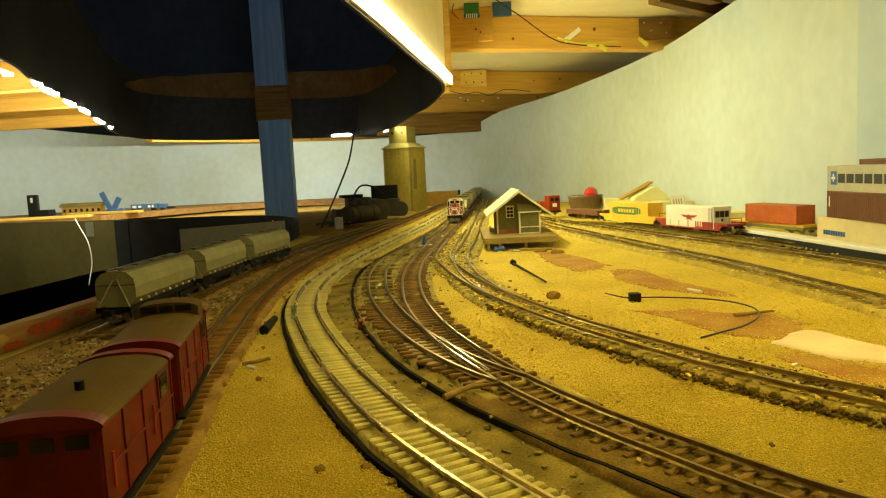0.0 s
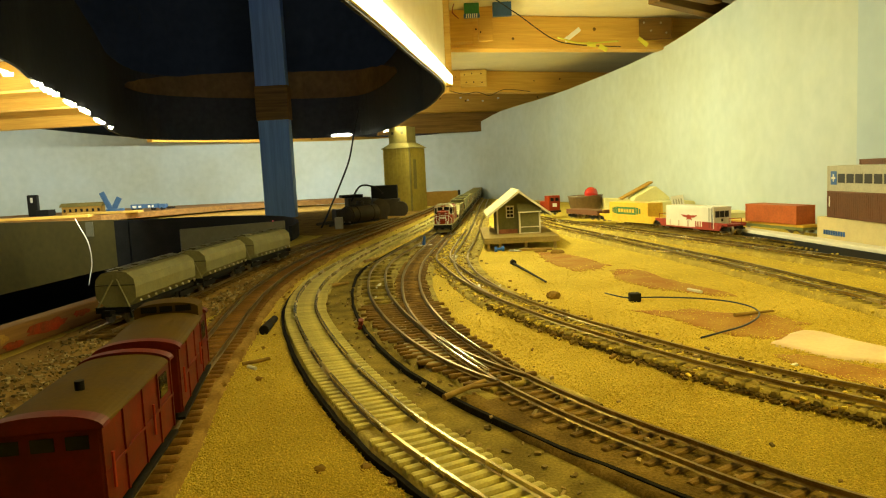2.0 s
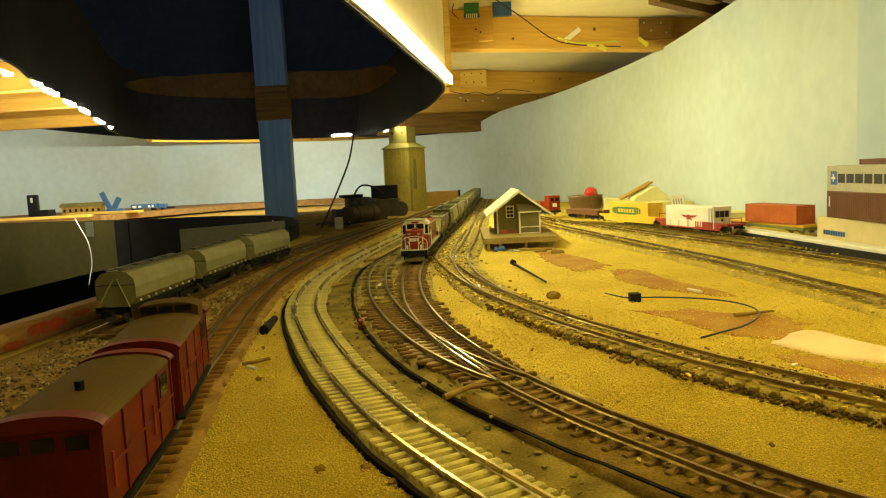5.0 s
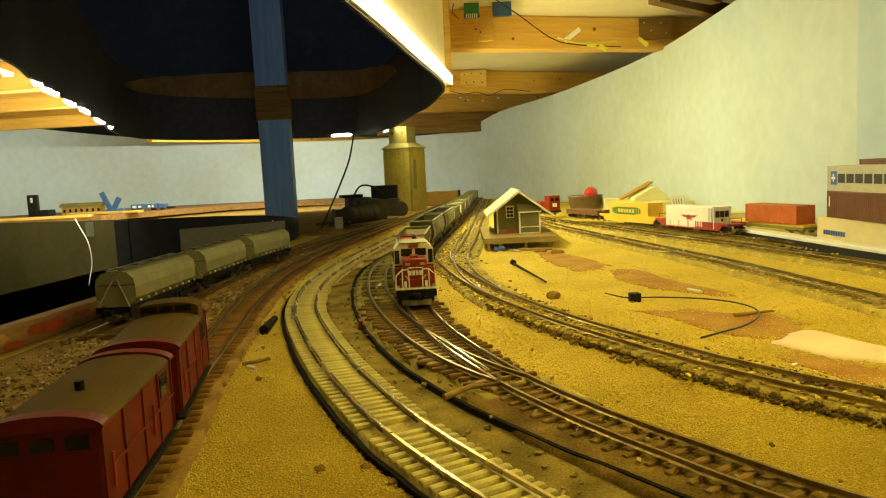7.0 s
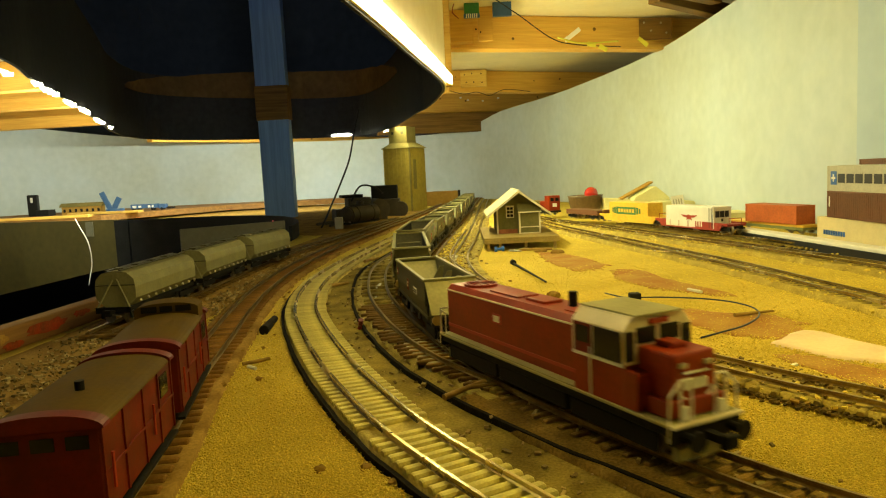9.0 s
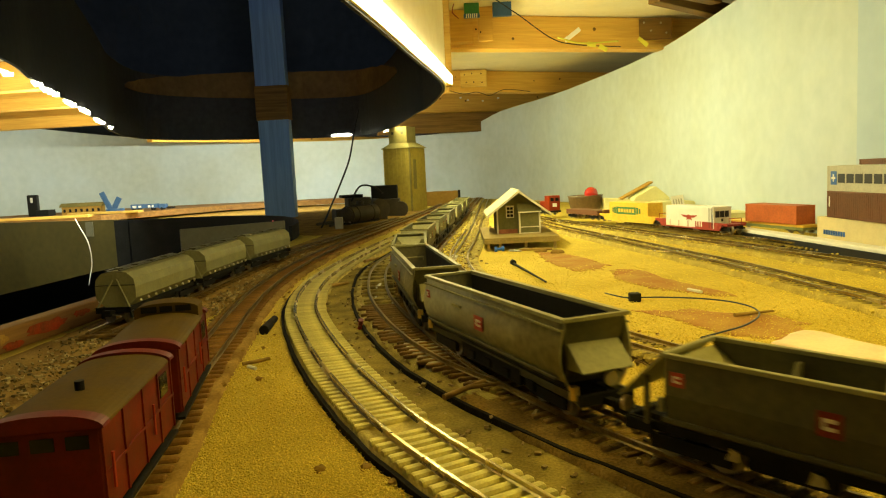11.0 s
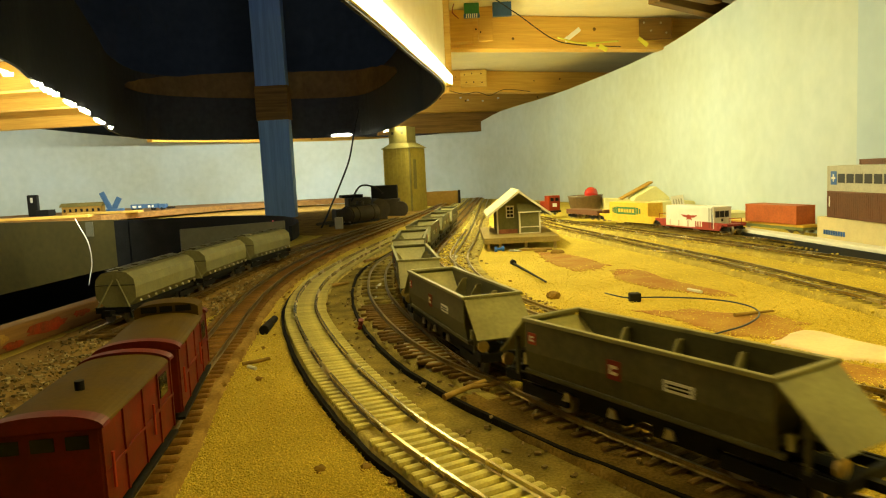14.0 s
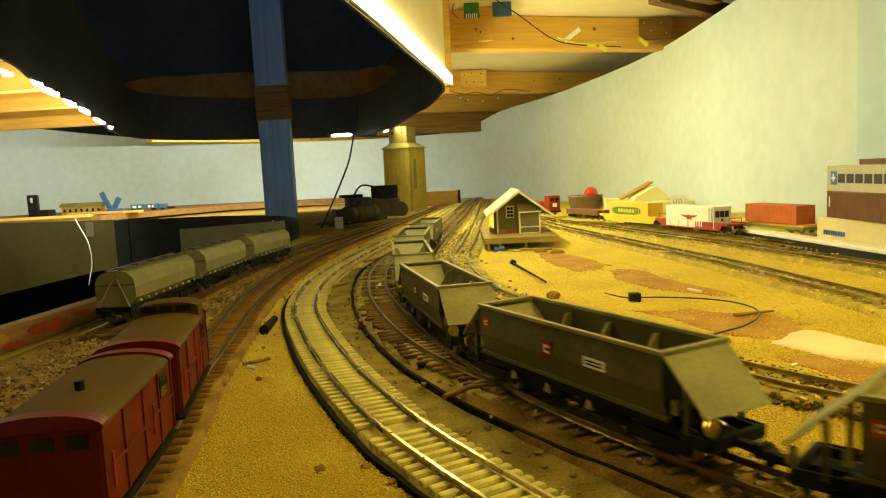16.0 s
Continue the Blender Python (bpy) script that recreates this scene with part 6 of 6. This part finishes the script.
def lump(name, at, size, material, label, category, seed):
    bm = bmesh.new()
    bmesh.ops.create_icosphere(bm, subdivisions=2, radius=1)
    for v in bm.verts:
        v.co = Vector((v.co.x * size[0], v.co.y * size[1], v.co.z * size[2])) * (1 + 0.35 * noise.noise(v.co * 2.2 + Vector((seed, 0, 0))))
    ob = part(name, bm, material)
    ob.matrix_basis = pose(*at)
    return tagged(ob, label, category)


def patch(name, outline, material, label, seed, rise=0.0016, torn=1.0):
    """A bare patch with a ragged edge in the scatter."""
    c = spline(outline + outline[:1], 0.0022)[:-1]
    mid = c.mean(0)
    bm = bmesh.new()
    rings = []
    for k, f in enumerate((1.02, 0.97, 0.86, 0.55, 0.25)):
        ring = []
        for i, p in enumerate(c):
            q = Vector((*p, seed))
            ragged = torn * 0.20 * noise.noise(q * 45) + torn * 0.14 * noise.noise(q * 130) + torn * 0.10 * noise.noise(q * 420)
            q = mid + (p - mid) * f * (1 + ragged * (1, 1, 0.8, 0.4, 0)[k])
            ring.append(bm.verts.new((q[0], q[1], GROUND + (rise * (1 if k > 1 else 0.8) if k else -0.0012))))
        rings.append(ring)
    n = len(c)
    for a, b in zip(rings[:-1], rings[1:]):
        for i in range(n):
            bm.faces.new((a[i], a[(i + 1) % n], b[(i + 1) % n], b[i]))
    bm.faces.new(rings[-1])
    return tagged(part(name, bm, material, smooth=True), label, "ground", kind="structure")


PATCHES = [
    [(0.128, 0.968), (0.160, 0.933), (0.180, 0.851), (0.179, 0.784), (0.144, 0.773), (0.128, 0.844)],
    [(0.179, 0.756), (0.208, 0.759), (0.216, 0.686), (0.241, 0.588), (0.217, 0.600), (0.187, 0.643), (0.173, 0.693)],
    [(0.146, 0.541), (0.178, 0.539), (0.212, 0.517), (0.237, 0.499), (0.236, 0.461), (0.212, 0.431), (0.191, 0.440), (0.176, 0.458), (0.171, 0.483), (0.160, 0.511)],
    [(0.186, 0.403), (0.207, 0.389), (0.226, 0.360), (0.232, 0.346), (0.214, 0.327), (0.196, 0.353), (0.186, 0.379)],
]
PLASTER = [(0.196, 0.425), (0.218, 0.445), (0.235, 0.450), (0.243, 0.424), (0.252, 0.402), (0.261, 0.381), (0.242, 0.353), (0.233, 0.371), (0.214, 0.385), (0.205, 0.404)]


def build_ground_bits():
    for i, p in enumerate(PATCHES):
        patch("bare_patch", p, "redearth", "bare reddish patch in the scatter", i, 0.0011)
    patch("bare_patch", PLASTER, "plaster", "pale bare board patch in the scatter", 9, 0.0021, 0.3)
    patch("plaster_patch", [(-0.020, 0.470), (-0.004, 0.440), (0.004, 0.405), (-0.006, 0.392), (-0.022, 0.425), (-0.030, 0.460)], "stone", "grey plaster patch beside the turnout", 12, 0.0054)
    patch("plaster_patch", [(-0.036, 0.520), (-0.028, 0.492), (-0.036, 0.478), (-0.046, 0.500)], "stone", "grey plaster patch beside the turnout", 13, 0.0052)
    z = GROUND
    b = thing("bolt", "black bolt lying on the scatter", "bolt", facing((0.082, 0.842), (0.099, 0.685), z + 0.0032))
    bm = bmesh.new()
    cyl(bm, (-0.074, 0, 0), (0.076, 0, 0), 0.0015, 0.0009, n=12)
    part("shank", bm, "black", b)
    bm = bmesh.new()
    cyl(bm, (-0.080, 0, 0.001), (-0.073, 0, 0.001), 0.0036, n=6)
    part("head", bm, "black", b)
    lump("stone", (0.0935, 0.612, z + 0.003), (0.006, 0.005, 0.0045), "earth", "brown lump of scatter", "stone", 1)
    lump("stone", (0.150, 0.935, z + 0.002), (0.010, 0.005, 0.004), "earth", "brown clod near the platform", "stone", 2)
    lump("stone", (0.132, 0.962, z + 0.002), (0.009, 0.005, 0.003), "earth", "brown clod near the platform", "stone", 3)
    rod("stick", (0.106, 0.985, z + 0.003), (0.150, 0.975, z + 0.003), 0.0018, "stick", "short brown stick by the platform", "stick")
    rod("stick", (0.205, 0.500, z + 0.0028), (0.236, 0.507, z + 0.0028), 0.0015, "stick", "thin brown stick on a bare patch", "stick", 0.0008)
    rod("pin", (0.212, 0.616, z + 0.002), (0.218, 0.600, z + 0.002), 0.0014, "paper", "short pale pin in the scatter", "pin")
    w = thing("wire", "blue black wire with a small black connector on the scatter", "wire")
    tube("lead", [(0.1385, 0.612, z + 0.003), (0.147, 0.590, z + 0.003), (0.1535, 0.582, z + 0.003)], 0.00065, "wire", w)
    tube("lead", [(0.1590, 0.581, z + 0.0035), (0.180, 0.579, z + 0.003), (0.205, 0.566, z + 0.003), (0.222, 0.546, z + 0.003), (0.2275, 0.520, z + 0.003), (0.219, 0.492, z + 0.003), (0.198, 0.466, z + 0.003), (0.179, 0.452, z + 0.003), (0.160, 0.442, z + 0.002)], 0.00065, "wire", w)
    part("connector", boxes((0.1515, 0.1605, 0.577, 0.585, z, z + 0.0075), bevel=0.0008), "black", w)
    # near bits
    rod("bolt", (-0.1359, 0.5224, z + 0.0036), (-0.1374, 0.564, z + 0.0040), 0.0037, "under", "dark round bolt end in the scatter", "bolt", 0.0026, 16)
    rod("stick", (-0.127, 0.432, z + 0.002), (-0.113, 0.443, z + 0.002), 0.0012, "stick", "thin stick in the scatter", "stick")
    rod("pin", (-0.122, 0.426, z + 0.002), (-0.116, 0.420, z + 0.002), 0.0011, "paper", "pale chip in the scatter", "pin")
    lump("stone", (-0.109, 0.400, z + 0.001), (0.0022, 0.002, 0.0015), "earth", "small brown clod in the scatter", "stone", 5)
    b = thing("push_pin", "red push pin beside the roadbed", "pin", pose(-0.0640, 0.520, -0.007, 25, 10, 0))
    bm = bmesh.new()
    cyl(bm, (0, 0, 0), (0, 0, 0.004), 0.0022, 0.0014, n=10)
    part("grip", bm, "red", b)
    bm = bmesh.new()
    cyl(bm, (0, 0, 0.004), (0, 0, 0.008), 0.0018, 0.0020, n=10)
    part("cap", bm, "red", b)
    b = thing("blue_pin", "blue push pin lying by the platform", "pin", pose(0.0785, 0.985, z + 0.005, 0, 90, 10))
    for z0, z1, r in ((-0.007, -0.004, 0.0036), (-0.004, 0.003, 0.0018), (0.003, 0.006, 0.0036)):
        bm = bmesh.new()
        cyl(bm, (0, 0, z0), (0, 0, z1), r, n=14)
        part("grip", bm, "bluebit", b)
    tube("paper_clip", [(0.090, 0.980, z + 0.003), (0.104, 0.972, z + 0.003), (0.106, 0.964, z + 0.003), (0.094, 0.968, z + 0.003), (0.090, 0.974, z + 0.003)], 0.0007, "steel", step=0.003)
    tagged(bpy.data.objects["paper_clip"], "bent steel clip by the platform", "clip")
    b = thing("track_pin", "blue pin on a white strip at the turnout", "pin", pose(-0.0290, 1.080, -0.004))
    part("strip", boxes((-0.013, 0.013, -0.004, 0.004, 0, 0.0016)), "paper", b)
    bm = bmesh.new()
    cyl(bm, (0, 0, 0.0016), (0.002, 0, 0.015), 0.0028, 0.0018, n=12)
    part("grip", bm, "bluebit", b)
    for p0, p1, r in (((-0.003, 0.334, -0.003), (0.018, 0.352, -0.001), 0.0016), ((0.010, 0.345, -0.002), (0.026, 0.347, -0.001), 0.0012), ((-0.10, 0.90, -0.002), (-0.085, 0.93, -0.002), 0.002), ((-0.118, 0.72, -0.004), (-0.100, 0.735, -0.004), 0.002)):
        rod("stick", p0, p1, r, "stick", "short stick lying between the tracks", "stick", r * 0.7)
    for i, (x, y) in enumerate(((-0.006, 0.276), (-0.012, 0.262), (0.000, 0.247), (-0.022, 0.300), (-0.030, 0.262))):
        lump("clod", (x - 0.022, y + 0.006, z + 0.0005), (0.0026, 0.003, 0.0020), "earth", "brown clod at the roadbed edge", "stone", 20 + i)


def build_overhead_bits():
    tube("cable", [(-0.245, 2.30, 0.32), (-0.235, 2.05, 0.235), (-0.228, 1.85, 0.155), (-0.236, 1.72, 0.095), (-0.255, 1.66, 0.040), (-0.262, 1.62, 0.015), (-0.27, 1.60, -0.004)], 0.0022, "black")
    tagged(bpy.data.objects["cable.001"], "black cable hanging from the upper deck", "cable")
    tube("cable", [(-0.225, 1.80, 0.045), (-0.200, 1.80, 0.082), (-0.168, 1.83, 0.078), (-0.150, 1.86, 0.060)], 0.0025, "black")
    tagged(bpy.data.objects["cable.002"], "black cable looped over the scrap", "cable")
    b = thing("circuit_board", "green circuit connector hanging under the deck", "electronics", pose(0.0775, 1.43, 0.4050))
    part("board", boxes((-0.014, 0.015, -0.004, 0.004, 0.004, 0.0245), bevel=0.0006), "pcb", b)
    part("plug", boxes((-0.015, 0.016, -0.005, 0.005, -0.003, 0.004), bevel=0.0006), "bluemodel", b)
    for i in range(6):
        part("contact", boxes((-0.011 + i * 0.004, -0.009 + i * 0.004, -0.0056, -0.0050, -0.004, 0.004)), "paper", b)
    for i, (pts, m, lab) in enumerate((
        ([(-0.016, 1.42, 0.430), (-0.010, 1.42, 0.420), (0.006, 1.43, 0.402), (0.017, 1.43, 0.388), (0.015, 1.43, 0.376), (0.004, 1.43, 0.368)], "paper", "thin white wire under the deck"),
        ([(-0.002, 1.42, 0.430), (0.012, 1.43, 0.414), (0.018, 1.43, 0.398), (0.015, 1.43, 0.385)], "paper", "thin white wire under the deck"),
        ([(0.044, 1.42, 0.428), (0.040, 1.42, 0.412), (0.052, 1.42, 0.400)], "red", "thin red wire under the deck"),
        ([(0.085, 1.30, 0.425), (0.16, 1.38, 0.395), (0.24, 1.47, 0.362), (0.30, 1.52, 0.356), (0.40, 1.56, 0.354)], "black", "black wire along the joist"),
        ([(0.10, 1.10, 0.426), (0.22, 1.14, 0.418), (0.35, 1.20, 0.414), (0.50, 1.25, 0.425)], "black", "black cable under the plywood"),
        ([(0.045, 2.28, 0.360), (0.09, 2.28, 0.348), (0.13, 2.28, 0.352), (0.17, 2.28, 0.340), (0.22, 2.28, 0.356), (0.30, 2.30, 0.348)], "black", "thin wire drooping from the joist"),
        ([(0.25, 1.47, 0.364), (0.30, 1.48, 0.352), (0.38, 1.50, 0.356)], "tape", "yellow wire bundle under the deck"),
    )):
        tagged(tube("wire", pts, 0.0010 if m != "tape" else 0.0018, m), lab, "wire", "wires under the deck")
    tagged(part("sign_board", boxes((0.1195, 0.1557, 1.430, 1.440, 0.403, 0.4295)), "bluemodel"), "blue painted board under the deck", "board")
    for x, y, z, rx, ry, sx, m, lab in ((0.285, 1.495, 0.372, 10, -35, 0.019, "paper", "crumpled white paper tag on the joist"), (0.325, 1.50, 0.352, 0, 10, 0.009, "tape", "yellow tape tab under the joist"), (0.352, 1.515, 0.346, 0, 30, 0.009, "tape", "yellow tape tab under the joist"), (0.465, 1.62, 0.372, 0, 40, 0.013, "tape", "yellow tape by the joist end")):
        ob = part("tag", boxes((-sx, sx, -0.001, 0.001, -0.0045, 0.0045)), m)
        ob.matrix_basis = pose(x, y, z, rx, ry, 0)
        tagged(ob, lab, "tag")
    for x, y, z0, a in ((0.42, 1.28, 0.392, 38), (0.50, 1.40, 0.386, 42)):
        ob = part("brace", boxes((-0.14, 0.14, -0.012, 0.012, 0, 0.028), bevel=0.001), "darkjoist")
        ob.matrix_basis = pose(x, y, z0, 0, 0, a)
        tagged(ob, "dark timber brace under the deck", "timber")


def build_scatter():
    """Loose cork grains on the ground, denser towards the near end."""
    rng = np.random.default_rng(4)
    n = 420000
    u = rng.uniform(0, 1, n)
    y = 0.13 / (1 - u * (1 - 0.13 / 1.7))
    x = rng.uniform(-0.66, 0.66, n) * np.maximum(y, 0.2)
    lines = [spline(p, 0.012) for p in (PALE, TRAIN, BRANCH, INNER, OUTER, YARD_A, YARD_B, YARD_C, FAR, [(0.11, 0.125), (0.06, 0.19), (0.020, 0.280), (-0.012, 0.355), (-0.046, 0.445), (-0.068, 0.535), (-0.086, 0.65), (-0.097, 0.75), (-0.094, 0.88)])]
    keep = np.ones(n, bool)
    for c, w in zip(lines, (0.0215, 0.0125, 0.021, 0.018, 0.018, 0.017, 0.016, 0.018, 0.020, 0.024)):
        for i in range(0, n, 10000):
            d = np.hypot(x[i:i + 10000, None] - c[None, :, 0], y[i:i + 10000, None] - c[None, :, 1]).min(1)
            keep[i:i + 10000] &= d > w + rng.uniform(-0.002, 0.002, len(d))
    for poly in PATCHES + [PLASTER]:
        q = np.array(poly)
        reach = np.hypot(x - q[:, 0].mean(), y - q[:, 1].mean()) / np.hypot(*(q - q.mean(0)).T).mean()
        inside = np.zeros(n, bool)
        for (ax, ay), (bx, by) in zip(q, np.roll(q, -1, 0)):
            cross = ((ay > y) != (by > y)) & (x < (bx - ax) * (y - ay) / (by - ay + 1e-12) + ax)
            inside ^= cross
        keep &= ~inside | (rng.uniform(0, 1, n) < (0.04 if poly is PLASTER else np.clip(0.15 + 0.75 * (reach - 0.45), 0.12, 0.85)))
    keep &= x > np.interp(y, [0, 0.45, 0.65, 1.15, 1.7], [-0.33, -0.30, -0.285, -0.265, -0.26])
    x, y = x[keep][:210000], y[keep][:210000]
    k = len(x)
    r = rng.uniform(0.00034, 0.00078, k) * np.clip(0.72 + 0.4 * y, 0.8, 1.2)
    base = np.array([(1, 0, 0), (0, 1, 0), (-1, 0, 0), (0, -1, 0), (0, 0, 1), (0, 0, -1)], float)
    jit = 1 + rng.uniform(-0.35, 0.35, (k, 6, 3))
    ang = rng.uniform(0, math.tau, k)
    v = base[None] * jit * r[:, None, None]
    ca, sa = np.cos(ang)[:, None], np.sin(ang)[:, None]
    vx, vy = v[..., 0] * ca - v[..., 1] * sa, v[..., 0] * sa + v[..., 1] * ca
    co = np.stack([vx + x[:, None], vy + y[:, None], v[..., 2] * 0.6 + GROUND + 0.0005 + rng.uniform(0, 0.0008, k)[:, None]], -1).reshape(-1, 3)
    tri = np.array([(0, 1, 4), (1, 2, 4), (2, 3, 4), (3, 0, 4), (1, 0, 5), (2, 1, 5), (3, 2, 5), (0, 3, 5)])
    faces = (tri[None] + 6 * np.arange(k)[:, None, None]).reshape(-1, 3)
    me = bpy.data.meshes.new("cork_scatter")
    me.vertices.add(len(co))
    me.vertices.foreach_set("co", co.ravel())
    me.loops.add(faces.size)
    me.loops.foreach_set("vertex_index", faces.ravel())
    me.polygons.add(len(faces))
    me.polygons.foreach_set("loop_start", np.arange(0, faces.size, 3))
    me.update(calc_edges=True)
    me.validate()
    me.materials.append(M["grain"])
    tagged(new("cork_scatter", me), "loose golden cork grains over the baseboard", "scatter", kind="stuff")


def build_chips():
    """Loose chips of ballast and wood along the older tracks."""
    rng = np.random.default_rng(8)
    for name, pts, n, spread, mname, label, z in (
        ("ballast_chips", YARD_A, 1500, 0.019, "grain", "pale chips strewn along a yard track", -0.0036),
        ("ballast_chips", YARD_B, 900, 0.018, "grain", "pale chips strewn along a yard track", -0.0036),
        ("ballast_chips", YARD_C, 900, 0.022, "grain", "pale chips strewn along a yard track", -0.0036),
        ("ballast_chips", TRAIN[4:], 1100, 0.026, "chip", "mixed chips strewn along the main track", -0.0040),
        ("ballast_chips", BRANCH, 900, 0.024, "chip", "mixed chips strewn along the branch track", -0.0042),
        ("ballast_chips", FAR, 700, 0.024, "chip", "mixed chips strewn along the far track", -0.0036),
        ("ballast_chips", [(0.085, 0.165), (0.034, 0.262), (-0.020, 0.36), (-0.055, 0.46), (-0.075, 0.56), (-0.09, 0.70)], 240, 0.028, "chip", "mixed crumbs between the tracks", GROUND + 0.0022),
        ("ballast_chips", YARD_A, 30, 0.016, "paper", "white crumbs along a yard track", -0.0030),
        ("ballast_chips", YARD_C, 30, 0.020, "paper", "white crumbs along a yard track", -0.0030),
        ("ballast_chips", YARD_B, 22, 0.016, "paper", "white crumbs along a yard track", -0.0030),
        ("ballast_chips", BRANCH, 40, 0.026, "paper", "white crumbs along the branch track", -0.0036),
        ("ballast_chips", FAR, 40, 0.024, "paper", "white crumbs along the far track", -0.0030),
        ("ballast_chips", [(-0.262, 0.12), (-0.252, 0.30), (-0.246, 0.5), (-0.240, 0.62)], 1800, 0.040, "chip", "mixed crumbs on the earth beside the aisle", GROUND + 0.0030),
        ("ballast_chips", [(-0.222, 0.45), (-0.212, 0.65), (-0.209, 0.85), (-0.196, 1.10)], 900, 0.016, "chip", "mixed crumbs between the siding and the inner track", GROUND + 0.0030),
        ("ballast_chips", [(x - 0.0125, y - 0.0072) for x, y in YARD_A[2:9]], 1500, 0.0052, "clod", "dark clods along the yard track's edge", GROUND + 0.0022),
        ("ballast_chips", [(x + 0.012, y + 0.006) for x, y in YARD_A[2:9]], 500, 0.008, "chip", "mixed crumbs on the yard track", -0.0034),
        ("ballast_chips", YARD_A, 600, 0.022, "earth", "dark clods strewn along a yard track", -0.0044),
        ("ballast_chips", INNER[4:], 900, 0.026, "earth", "dark clods strewn along the inner track", -0.0052),
    ):
        c = spline(pts, 0.003)
        d = sides(c)
        bm = bmesh.new()
        for i in rng.integers(0, len(c), n):
            if not 0.1 < c[i][1] < 2.0:
                continue
            o = rng.normal(0, spread * 0.6)
            p = Vector((c[i][0] + d[i][0] * o, c[i][1] + d[i][1] * o, z))
            r = rng.uniform(0.0004, 0.0012) * (1 + 0.8 * c[i][1] * (rng.random() < 0.2))
            m = Matrix.Translation(p) @ Euler((rng.uniform(-0.4, 0.4), rng.uniform(-0.4, 0.4), rng.uniform(0, 3))).to_matrix().to_4x4()
            box(bm, -r * rng.uniform(0.6, 2.2), r, -r * 0.7, r * 0.7, -r * 0.5, r * 0.5, m=m)
        tagged(part(name, bm, mname), label, "ballast", kind="stuff")


build_timbers()
build_standing_stock()
depot()
silo()
build_container_row()
build_wall_clutter()
build_scrap_heap()
build_left_shelf()
build_ground_bits()
build_overhead_bits()
build_scatter()
build_chips()
motions()
